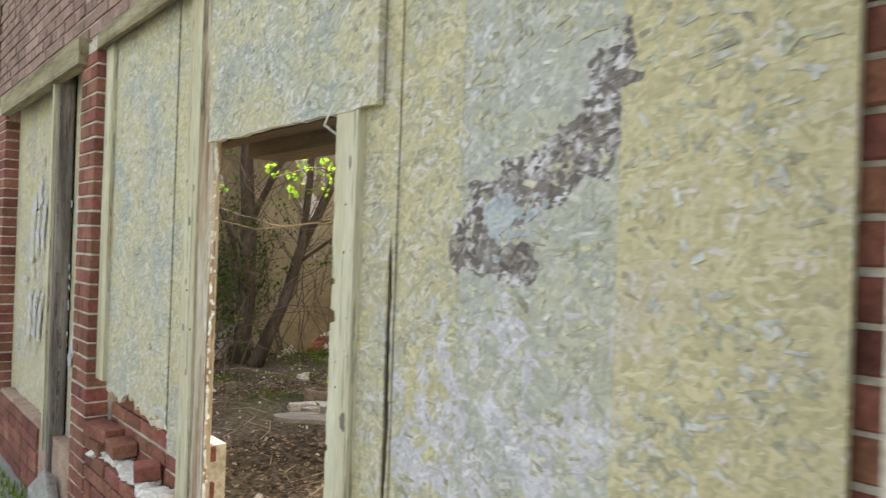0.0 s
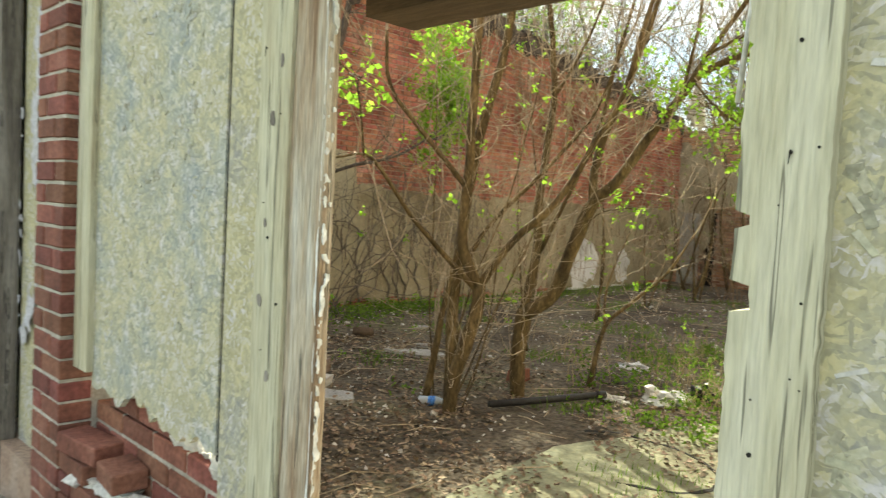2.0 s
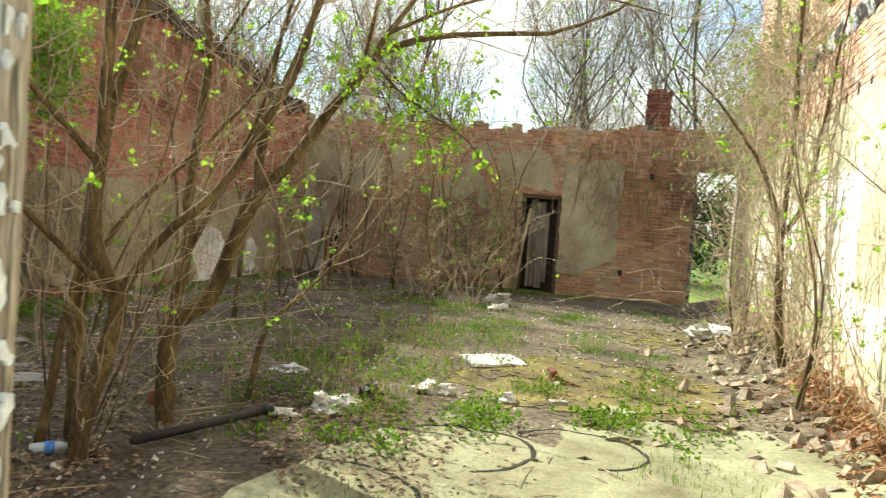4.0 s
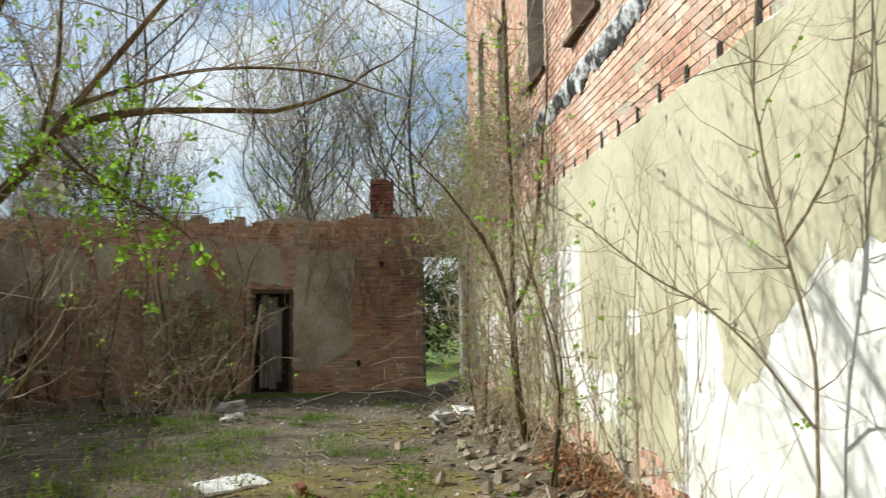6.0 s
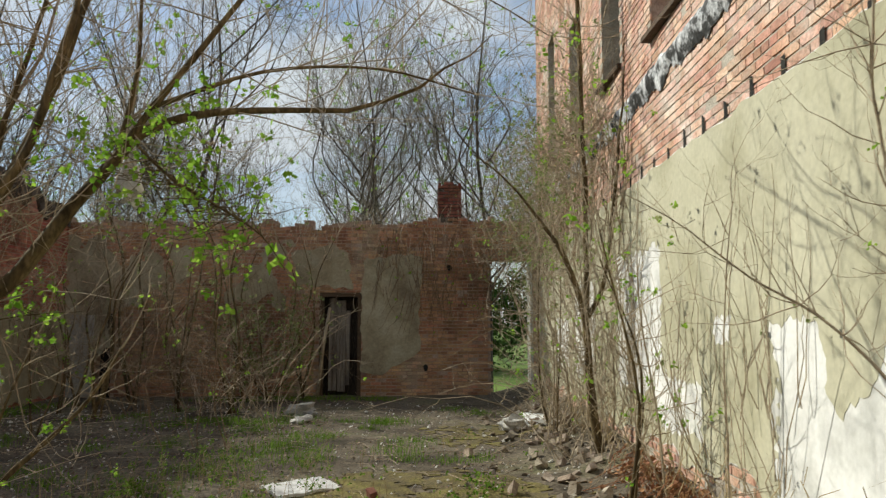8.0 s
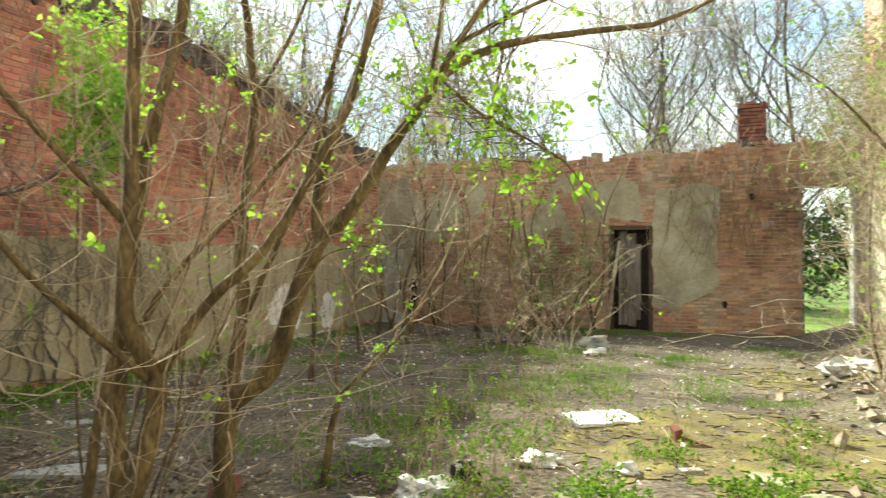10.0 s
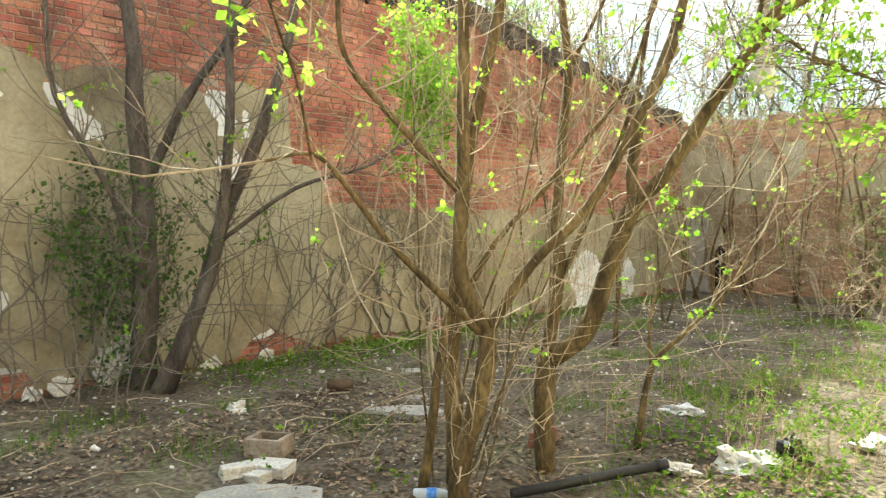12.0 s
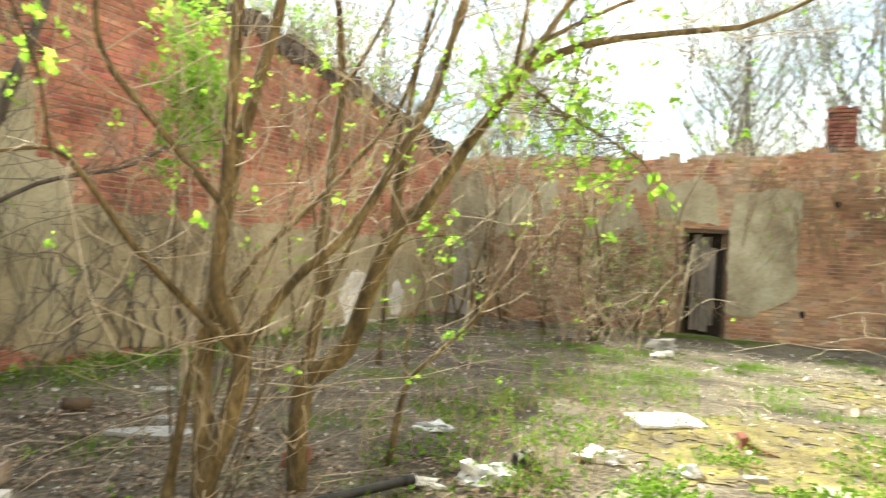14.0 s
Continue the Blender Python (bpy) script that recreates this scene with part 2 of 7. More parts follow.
M_GREYWOOD = mat("dark_grey_door_wood", [(0.09, 0.075, 0.065), (0.19, 0.165, 0.14), (0.28, 0.25, 0.22)], 3, 40, 0.85, 0.4, stretch=(6, 6, 0.5), cracks=0.7)
# near-black of cracks and nail holes, also painted shade in openings
M_BLACK = mat("dark_gap", [(0.015, 0.014, 0.012), (0.03, 0.028, 0.024)], 4, 30)
# streaky near-black that paints the shade in a crack and a doorway
M_GAP_SHADE = mat("streaky_gap_shade", [(0.012, 0.010, 0.008), (0.035, 0.026, 0.018), (0.07, 0.05, 0.035)], 14, 60, 0.95, 0.5, stretch=(3, 3, 0.6))
M_BRICK = mat("red_facing_brick", [(0.13, 0.05, 0.038), (0.20, 0.078, 0.056), (0.25, 0.11, 0.08)], 6, 70, 0.9, 0.35, vary=0.25)
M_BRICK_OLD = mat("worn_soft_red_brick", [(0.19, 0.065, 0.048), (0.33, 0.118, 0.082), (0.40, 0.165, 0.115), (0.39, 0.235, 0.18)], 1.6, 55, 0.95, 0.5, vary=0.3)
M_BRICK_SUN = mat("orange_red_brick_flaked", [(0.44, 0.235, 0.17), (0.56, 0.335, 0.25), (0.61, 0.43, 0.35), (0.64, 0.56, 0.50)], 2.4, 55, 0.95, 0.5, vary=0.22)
M_BRICK_BACK = mat("sooty_brown_brick", [(0.20, 0.11, 0.07), (0.36, 0.185, 0.11), (0.43, 0.255, 0.15), (0.38, 0.31, 0.215)], 0.9, 50, 0.95, 0.5, vary=0.3)
M_MORTAR = mat("lime_mortar", [(0.30, 0.26, 0.21), (0.44, 0.40, 0.34), (0.50, 0.47, 0.41)], 5, 70, 0.95, 0.5)
M_MORTAR_RED = mat("reddish_mortar", [(0.24, 0.15, 0.115), (0.34, 0.24, 0.18), (0.40, 0.31, 0.25)], 3, 60, 0.95, 0.5)
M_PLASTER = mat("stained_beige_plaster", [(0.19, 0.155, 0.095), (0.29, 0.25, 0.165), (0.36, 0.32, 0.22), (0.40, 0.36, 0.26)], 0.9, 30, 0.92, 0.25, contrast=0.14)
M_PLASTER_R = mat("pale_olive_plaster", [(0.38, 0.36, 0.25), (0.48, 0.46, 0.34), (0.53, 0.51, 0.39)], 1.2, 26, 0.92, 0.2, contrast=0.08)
M_WHITE = mat("white_plaster_undercoat", [(0.55, 0.55, 0.53), (0.76, 0.76, 0.75), (0.82, 0.82, 0.82)], 2.0, 30, 0.85, 0.15, contrast=0.06)
M_GROUND = mat("dirt_with_leaf_mould", [(0.045, 0.036, 0.025), (0.09, 0.073, 0.053), (0.14, 0.117, 0.085), (0.112, 0.107, 0.057)], 0.9, 26, 0.97, 0.8, contrast=0.6, bump_dist=0.03)
M_MOSS = mat("yellow_green_moss", [(0.095, 0.078, 0.05), (0.135, 0.11, 0.045), (0.175, 0.155, 0.045)], 3.5, 45, 0.97, 0.6, contrast=0.5)
M_SLAB = mat("mossy_concrete_slab", [(0.12, 0.11, 0.068), (0.21, 0.21, 0.135), (0.285, 0.295, 0.20)], 1.3, 40, 0.95, 0.25, contrast=0.2)
M_RUBBLE = mat("earthy_rubble", [(0.16, 0.12, 0.085), (0.27, 0.22, 0.17), (0.36, 0.31, 0.26)], 5, 60, 0.95, 0.5, vary=0.3)
M_PINK = mat("faded_pinkish_stucco", [(0.24, 0.15, 0.13), (0.33, 0.23, 0.20), (0.38, 0.29, 0.26)], 1.5, 40, 0.93, 0.3)
M_PLASTER_OLD = mat("grimy_grey_plaster", [(0.21, 0.17, 0.115), (0.34, 0.30, 0.205), (0.42, 0.38, 0.28)], 1.6, 30, 0.95, 0.3, contrast=0.15)
M_CONC = mat("grey_concrete", [(0.27, 0.26, 0.24), (0.38, 0.37, 0.34)], 5, 60, 0.92, 0.4)
M_WHITESTONE = mat("pale_plaster_rubble", [(0.45, 0.43, 0.39), (0.65, 0.63, 0.59)], 7, 50, 0.9, 0.4)
M_ASPHALT = mat("worn_grey_pavement", [(0.18, 0.18, 0.16), (0.255, 0.252, 0.226), (0.32, 0.312, 0.28)], 0.7, 90, 0.9, 0.35, contrast=0.22)
M_GRASSLAND = mat("short_spring_grass", [(0.07, 0.11, 0.025), (0.13, 0.2, 0.04), (0.17, 0.25, 0.05)], 1.2, 30, 0.95, 0.6, contrast=0.3)
M_BARK = mat("olive_brown_bark", [(0.05, 0.036, 0.018), (0.108, 0.077, 0.036), (0.19, 0.138, 0.068)], 9, 60, 0.9, 0.6, stretch=(1, 1, 0.35), contrast=0.45)
M_BARK_GREY = mat("grey_brown_bark", [(0.045, 0.036, 0.03), (0.085, 0.07, 0.058), (0.14, 0.12, 0.10)], 8, 60, 0.9, 0.5, stretch=(1, 1, 0.35))
M_TWIG = mat("pale_dry_twigs", [(0.27, 0.21, 0.14), (0.46, 0.39, 0.29)], 9, 60, 0.9, 0.2)
M_TWIG_DARK = mat("dark_twigs", [(0.11, 0.09, 0.07), (0.19, 0.165, 0.135)], 9, 60, 0.9, 0.2)
M_VINE = mat("dead_brown_vines", [(0.15, 0.10, 0.06), (0.27, 0.19, 0.12)], 6, 60, 0.9, 0.2)
M_LEAF = leafy("young_yellow_green_leaves", (0.17, 0.36, 0.035), (0.36, 0.54, 0.08), 0.55)
M_LEAF_PALE = leafy("dull_olive_leaves", (0.15, 0.20, 0.07), (0.32, 0.36, 0.15), 0.45)
M_WEED = leafy("low_green_weeds", (0.07, 0.15, 0.02), (0.22, 0.34, 0.055), 0.45)
M_LEAF_DARK = leafy("dark_ivy_leaves", (0.045, 0.09, 0.028), (0.12, 0.19, 0.05), 0.4)
M_GRASS = leafy("fresh_grass", (0.08, 0.16, 0.02), (0.2, 0.32, 0.05), 0.4)
M_DRYLEAF = mat("dry_brown_leaves", [(0.085, 0.057, 0.037), (0.18, 0.13, 0.088), (0.30, 0.245, 0.18)], 14, 60, 0.9, 0.1, vary=0.5)
M_FERN = mat("rust_brown_dry_fern", [(0.20, 0.095, 0.05), (0.36, 0.19, 0.10)], 9, 60, 0.9, 0.1, vary=0.2)
M_STRAW = mat("dry_straw_stems", [(0.30, 0.23, 0.13), (0.42, 0.34, 0.2)], 9, 60, 0.9, 0.1)
M_PIPE = mat("black_plastic_pipe", [(0.018, 0.017, 0.017), (0.035, 0.033, 0.032)], 8, 40, 0.5, 0.1)
M_BAG = mat("white_plastic_film", [(0.52, 0.51, 0.5), (0.70, 0.70, 0.69)], 7, 30, 0.4, 0.3)
M_BLACKBAG = mat("black_plastic_film", [(0.01, 0.01, 0.011), (0.025, 0.025, 0.028)], 7, 30, 0.35, 0.3)
M_BLUELABEL = mat("blue_bottle_label", [(0.03, 0.12, 0.5), (0.1, 0.3, 0.75)], 30, 60, 0.4, 0.1)
M_RUST = mat("rusty_brown_metal", [(0.10, 0.04, 0.02), (0.2, 0.085, 0.04)], 12, 60, 0.85, 0.4)
M_FLASH = mat("torn_grey_flashing", [(0.02, 0.02, 0.02), (0.05, 0.05, 0.05), (0.42, 0.43, 0.45), (0.62, 0.63, 0.65)], 5, 40, 0.6, 0.6, lo=0.4, hi=0.6)
M_COPING = mat("dark_rotten_wall_top", [(0.035, 0.028, 0.023), (0.085, 0.068, 0.055), (0.16, 0.135, 0.115)], 3.5, 35, 0.95, 0.8, contrast=0.5, bump_dist=0.03)
M_YELLOWBEAM = mat("yellow_painted_beam", [(0.35, 0.27, 0.10), (0.5, 0.40, 0.18)], 4, 40, 0.8, 0.3, stretch=(0.5, 4, 4))
M_PALEBLUE = mat("pale_blue_paint", [(0.28, 0.4, 0.5), (0.4, 0.53, 0.6)], 2, 40, 0.75, 0.2)
M_GLASS = bpy.data.materials.new("clear_bottle_plastic")
M_GLASS.use_nodes = True
M_GLASS.node_tree.nodes["Principled BSDF"].inputs["Roughness"].default_value = 0.12
M_GLASS.node_tree.nodes["Principled BSDF"].inputs["Transmission Weight"].default_value = 0.45
M_GLASS.node_tree.nodes["Principled BSDF"].inputs["Base Color"].default_value = (0.72, 0.80, 0.88, 1)
M_GLASS.node_tree.nodes["Principled BSDF"].inputs["IOR"].default_value = 1.2


# ---- mesh tools ----
class Geo:
    def __init__(self):
        self.v, self.f = [], []

    def box(self, lo, hi, m=None, jit=0.0):
        """An axis-aligned box, moved by m."""
        i = len(self.v)
        for z in (lo[2], hi[2]):
            for x, y in ((lo[0], lo[1]), (hi[0], lo[1]), (hi[0], hi[1]), (lo[0], hi[1])):
                q = Vector((x + random.uniform(-jit, jit), y + random.uniform(-jit, jit), z + random.uniform(-jit, jit)))
                self.v.append(tuple(m @ q) if m else tuple(q))
        self.f += [(i, i + 3, i + 2, i + 1), (i + 4, i + 5, i + 6, i + 7), (i, i + 1, i + 5, i + 4),
                   (i + 1, i + 2, i + 6, i + 5), (i + 2, i + 3, i + 7, i + 6), (i + 3, i, i + 4, i + 7)]

    def tube(self, pts, rad, sides=6, cap=True):
        pts = [Vector(p) for p in pts]
        base = len(self.v)
        up = Vector((0.31, 0.95, 0.05))
        for k, p in enumerate(pts):
            d = (pts[min(k + 1, len(pts) - 1)] - pts[max(k - 1, 0)])
            if d.length < 1e-6:
                d = Vector((0, 0, 1))
            d.normalize()
            a = d.cross(up)
            if a.length < 0.05:
                a = d.cross(Vector((1, 0, 0)))
            a.normalize()
            b = d.cross(a)
            r = rad[k]
            for s in range(sides):
                t = 2 * math.pi * s / sides
                self.v.append(tuple(p + (a * math.cos(t) + b * math.sin(t)) * r))
        for k in range(len(pts) - 1):
            for s in range(sides):
                s2 = (s + 1) % sides
                self.f.append((base + k * sides + s, base + k * sides + s2, base + (k + 1) * sides + s2, base + (k + 1) * sides + s))
        if cap:
            self.f.append(tuple(base + s for s in reversed(range(sides))))
            self.f.append(tuple(base + (len(pts) - 1) * sides + s for s in range(sides)))

    def leaf(self, p, d, n, size):
        """A small leaf folded along its midrib."""
        d, n = Vector(d).normalized(), Vector(n)
        s = d.cross(n)
        if s.length < 0.05:
            s = d.cross(Vector((0.3, 0.8, 0.5)))
        s.normalize()
        n = s.cross(d)
        p = Vector(p)
        i = len(self.v)
        for q in (p, p + d * size * 0.45 + s * size * 0.38 + n * size * 0.1, p + d * size, p + d * size * 0.45 - s * size * 0.38 + n * size * 0.1):
            self.v.append(tuple(q))
        self.f += [(i, i + 1, i + 2), (i, i + 2, i + 3)]

    def blob(self, c, r, seed=0, rough=0.25, rings=6, segs=9, flat=0.0):
        """An uneven lump; below the height flat it is cut level."""
        i = len(self.v)
        for a in range(rings + 1):
            th = math.pi * a / rings
            for b in range(segs):
                ph = 2 * math.pi * b / segs
                u = Vector((math.sin(th) * math.cos(ph), math.sin(th) * math.sin(ph), math.cos(th)))
                k = 1 + rough * noise.noise(u * 1.7 + Vector((seed * 3.1, seed * 1.7, 0))) * 2
                self.v.append((c[0] + u.x * r[0] * k, c[1] + u.y * r[1] * k, max(flat, c[2] + u.z * r[2] * k)))
        for a in range(rings):
            for b in range(segs):
                b2 = (b + 1) % segs
                self.f.append((i + a * segs + b, i + (a + 1) * segs + b, i + (a + 1) * segs + b2, i + a * segs + b2))

    def mesh(self, name, material, smooth=False):
        me = bpy.data.meshes.new(name)
        me.from_pydata(self.v, [], self.f)
        me.materials.append(material)
        if smooth:
            me.polygons.foreach_set("use_smooth", [True] * len(me.polygons))
        me.update()
        return me


def part(name, g, material, parent=None, label="", smooth=False):
    ob = new(name, g.mesh(name, material, smooth))
    if parent:
        ob.parent = parent
    if label:
        tagged(ob, label)
    return ob


def thing(name, at, label, category, group="", kind=""):
    ob = new(name)
    ob.location = at
    ob.empty_display_size = 0.1
    return tagged(ob, label, category, group, kind)


def sub(name, g, material, parent, label="", smooth=False):
    """A part given in world coordinates under a thing that stands at its own place."""
    ob = part(name, g, material, parent, label, smooth)
    ob.matrix_parent_inverse = Matrix.Translation(parent.location).inverted()
    return ob




def bevelled(name, g, material, parent, width, label="", segments=2):
    """A part whose edges are worn round."""
    bm = bmesh.new()
    bm.from_mesh(g.mesh("tmp", material))
    bmesh.ops.remove_doubles(bm, verts=bm.verts, dist=1e-5)
    bmesh.ops.bevel(bm, geom=bm.edges[:], offset=width, segments=segments, affect="EDGES", profile=0.6)
    me = bpy.data.meshes.new(name)
    bm.to_mesh(me)
    bm.free()
    me.materials.append(material)
    ob = new(name, me)
    if parent:
        ob.parent = parent
        ob.matrix_parent_inverse = Matrix.Translation(parent.location).inverted()
    if label:
        tagged(ob, label)
    return ob


def sheet(g, place, field, u0, u1, v0, v1, step, thick):
    """A thin coat on a wall wherever field(u, v) > 0, with an edge of that thickness. place(u, v, d) gives the point d proud of the wall."""
    nu, nv = int((u1 - u0) / step) + 1, int((v1 - v0) / step) + 1
    su, sv = (u1 - u0) / nu, (v1 - v0) / nv
    val = [[field(u0 + i * su, v0 + j * sv) for j in range(nv + 1)] for i in range(nu + 1)]
    for i in range(nu):
        for j in range(nv):
            c = [(i, j), (i + 1, j), (i + 1, j + 1), (i, j + 1)]
            f = [val[a][b] for a, b in c]
            if max(f) <= 0:
                continue
            poly, cuts = [], []
            for k in range(4):
                (a, b), (a2, b2) = c[k], c[(k + 1) % 4]
                if f[k] > 0:
                    poly.append((u0 + a * su, v0 + b * sv))
                if (f[k] > 0) != (f[(k + 1) % 4] > 0):
                    t = f[k] / (f[k] - f[(k + 1) % 4])
                    q = (u0 + (a + (a2 - a) * t) * su, v0 + (b + (b2 - b) * t) * sv)
                    poly.append(q)
                    cuts.append(q)
            if len(poly) < 3:
                continue
            n0 = len(g.v)
            g.v += [tuple(place(u, v, thick)) for u, v in poly]
            g.f.append(tuple(range(n0, n0 + len(poly))))
            if len(cuts) == 2:
                n0 = len(g.v)
                (a, b), (c2, d2) = cuts
                g.v += [tuple(place(a, b, thick)), tuple(place(c2, d2, thick)), tuple(place(c2, d2, 0)), tuple(place(a, b, 0))]
                g.f.append((n0, n0 + 1, n0 + 2, n0 + 3))


def fbm(u, v, s=0.0):
    return noise.fractal(Vector((u, v, s)), 1.0, 2.0, 4)


BL, BH = 0.205, 0.0677


single_meshes = {}


def single_brick(place, a, b, lo, hi, d, parent, material):
    """One brick as an object of its own; alike sizes share a mesh."""
    ln, ht = round(b - a, 3), round(hi - lo, 3)
    key = (ln, ht, material.name)
    if key not in single_meshes:
        x, z, e = ln / 2, ht / 2, 0.003
        me = bpy.data.meshes.new("brick")
        me.from_pydata([(-x, -0.03, -z), (x, -0.03, -z), (x, -0.03, z), (-x, -0.03, z), (-x + e, 0, -z + e), (x - e, 0, -z + e), (x - e, 0, z - e), (-x + e, 0, z - e)], [],
                       [(3, 2, 1, 0), (4, 5, 6, 7), (0, 1, 5, 4), (1, 2, 6, 5), (2, 3, 7, 6), (3, 0, 4, 7)])
        me.materials.append(material)
        single_meshes[key] = me
    u, v = (a + b) / 2, (lo + hi) / 2
    o = Vector(place(u, v, d))
    cols = [(Vector(place(u + 1, v, d)) - o).normalized(), (Vector(place(u, v, d + 1)) - o).normalized(), Vector((0, 0, 1))]
    m = Matrix((cols[0], cols[1], cols[2])).transposed().to_4x4()
    ob = new("brick", single_meshes[key])
    ob.parent = parent
    ob.matrix_basis = Matrix.Translation(o) @ m @ Matrix.Rotation(random.uniform(-0.012, 0.012), 4, "Y")


def brickwork(g, place, u0, u1, v0, v1, keep, proud=0.008, jit=0.003, miss=0.01, single=None, parent=None, material=None):
    """Running bond with a header course in every six; bricks in the single stretch are objects, the rest one mesh."""
    course, alone = 0, 0
    v = v0
    while v + BH <= v1 + 1e-6:
        head = course % 6 == 5
        ln = 0.102 if head else BL
        u = u0 - (ln * 0.5 if course % 2 else 0)
        while u < u1:
            a, b = max(u, u0) + 0.005, min(u + ln, u1) - 0.005
            if b - a > 0.03 and keep((a + b) / 2, v + BH / 2) and random.random() > miss:
                d = proud + random.uniform(-jit, jit)
                lo, hi = v + 0.005 + random.uniform(0, 0.002), v + BH - 0.005
                if single and alone < 300 and single[0] < u < single[1] and single[2] < v < single[3]:
                    single_brick(place, a, b, lo, hi, d, parent, material)
                    alone += 1
                    u += ln
                    continue
                n0 = len(g.v)
                e = 0.003
                g.v += [tuple(place(*q)) for q in ((a, lo, -0.01), (b, lo, -0.01), (b, hi, -0.01), (a, hi, -0.01),
                                                   (a + e, lo + e, d), (b - e, lo + e, d), (b - e, hi - e, d), (a + e, hi - e, d))]
                g.f += [(n0 + 4, n0 + 5, n0 + 6, n0 + 7), (n0, n0 + 1, n0 + 5, n0 + 4), (n0 + 1, n0 + 2, n0 + 6, n0 + 5),
                        (n0 + 2, n0 + 3, n0 + 7, n0 + 6), (n0 + 3, n0, n0 + 4, n0 + 7)]
            u += ln
        v += BH
        course += 1


def slab_of_columns(g, place, u0, u1, step, base, top, back, holes=()):
    """A wall core of upright columns with an uneven top; holes are (u0, u1, v0, v1)."""
    cuts = sorted({u0, u1, *[u0 + i * step for i in range(int((u1 - u0) / step) + 1)], *[h[0] for h in holes], *[h[1] for h in holes]})
    cuts = [c for c in cuts if u0 <= c <= u1]
    for a, b in zip(cuts, cuts[1:]):
        if b - a < 1e-4:
            continue
        mid, spans = (a + b) / 2, [(base, top((a + b) / 2))]
        for h in holes:
            if h[0] < mid < h[1]:
                spans = [q for lo, hi in spans for q in ((lo, min(hi, h[2])), (max(lo, h[3]), hi)) if q[1] - q[0] > 1e-3]
        for lo, hi in spans:
            n0 = len(g.v)
            g.v += [tuple(place(*q)) for q in ((a, lo, 0), (b, lo, 0), (b, hi, 0), (a, hi, 0),
                                               (a, lo, -back), (b, lo, -back), (b, hi, -back), (a, hi, -back))]
            g.f += [(n0, n0 + 1, n0 + 2, n0 + 3), (n0 + 5, n0 + 4, n0 + 7, n0 + 6), (n0 + 3, n0 + 2, n0 + 6, n0 + 7),
                    (n0 + 1, n0, n0 + 4, n0 + 5), (n0 + 2, n0 + 1, n0 + 5, n0 + 6), (n0, n0 + 3, n0 + 7, n0 + 4)]


# ---- ground ----
def flat(name, x0, x1, y0, y1, z, material, label, category, step=None, bumps=0.0, seed=0.0):
    g = Geo()
    nx, ny = (1, 1) if not step else (int((x1 - x0) / step), int((y1 - y0) / step))
    for i in range(nx + 1):
        for j in range(ny + 1):
            x, y = x0 + (x1 - x0) * i / nx, y0 + (y1 - y0) * j / ny
            g.v.append((x, y, z + (bumps * fbm(x * 0.9, y * 0.9, seed) if bumps else 0)))
    for i in range(nx):
        for j in range(ny):
            a = i * (ny + 1) + j
            g.f.append((a, a + ny + 1, a + ny + 2, a + 1))
    return tagged(part(name, g, material, smooth=True), label, category, kind="structure")


def bank(x, y):
    """Height of the yard's soil: uneven, with a bank of rubble along the sunny wall."""
    d = 0.05 * y - x
    return 0.035 * fbm(x * 0.8, y * 0.8, 3.0) + 0.012 * fbm(x * 4, y * 4, 5.0) + 0.34 * max(0.0, 1 - d / 1.1) ** 1.5 * (0.75 + 0.5 * fbm(y * 1.3, 2.0))


g = Geo()
NX, NY = 110, 165
for i in range(NX + 1):
    for j in range(NY + 1):
        x, y = -9.2 + 10.2 * i / NX, 0.12 + 15.0 * j / NY
        g.v.append((x, y, bank(x, y)))
for i in range(NX):
    for j in range(NY):
        a = i * (NY + 1) + j
        g.f.append((a, a + NY + 1, a + NY + 2, a + 1))
tagged(part("ground", g, M_GROUND, smooth=True), "bare dirt yard floor strewn with leaf mould", "ground", kind="structure")
flat("lawn", -400, 400, -400, 400, -0.14, M_GRASSLAND, "short green grass spreading round the ruin", "ground")
flat("pavement", -60, 30, -3.2, 0.12, 0.0, M_ASPHALT, "worn grey pavement along the boarded front", "pavement", 0.35, 0.008)
flat("road", -90, 60, -12, -3.2, -0.1, M_ASPHALT, "grey asphalt street", "road")

# ---- concrete slab and moss lying on the yard ----
SLAB_EDGE = -3.1
g = Geo()
sheet(g, lambda u, v, d: (u, v, bank(u, v) + d),
      lambda u, v: 0.82 - abs(v - 2.3 - 0.45 * (u + 3)) * 0.46 - max(0, SLAB_EDGE - u) * 3.0 - max(0, u + 0.6) * 0.8 + 0.45 * fbm(u * 0.9, v * 0.9, 7) - (0.35 if abs(fbm(u * 0.7, v * 0.7, 21)) < 0.012 else 0),
      -5.2, 0.2, 0.15, 6.2, 0.07, 0.022)
tagged(part("concrete_slab", g, M_SLAB), "broken mossy concrete slab in the dirt", "slab", kind="structure")
g = Geo()
for cx, cy, rx, ry in ((-2.5, 3.85, 0.46, 0.42), (-1.78, 4.15, 0.42, 0.38), (-3.0, 2.9, 0.5, 0.4)):
    sheet(g, lambda u, v, d: (u, v, bank(u, v) + 0.022 + d), lambda u, v: 0.012 - abs(math.hypot((u - cx) / rx, (v - cy) / ry) - 1) * 0.4 + 0.006 * fbm(u * 9, v * 9, 8) - (0.02 if u + v < cx + cy - 0.25 else 0),
          cx - 0.7, cx + 0.7, cy - 0.6, cy + 0.6, 0.02, 0.003)
tagged(part("ring_crack", g, M_BLACK), "dark curved cracks in the concrete slab", "crack", kind="stuff")
g = Geo()
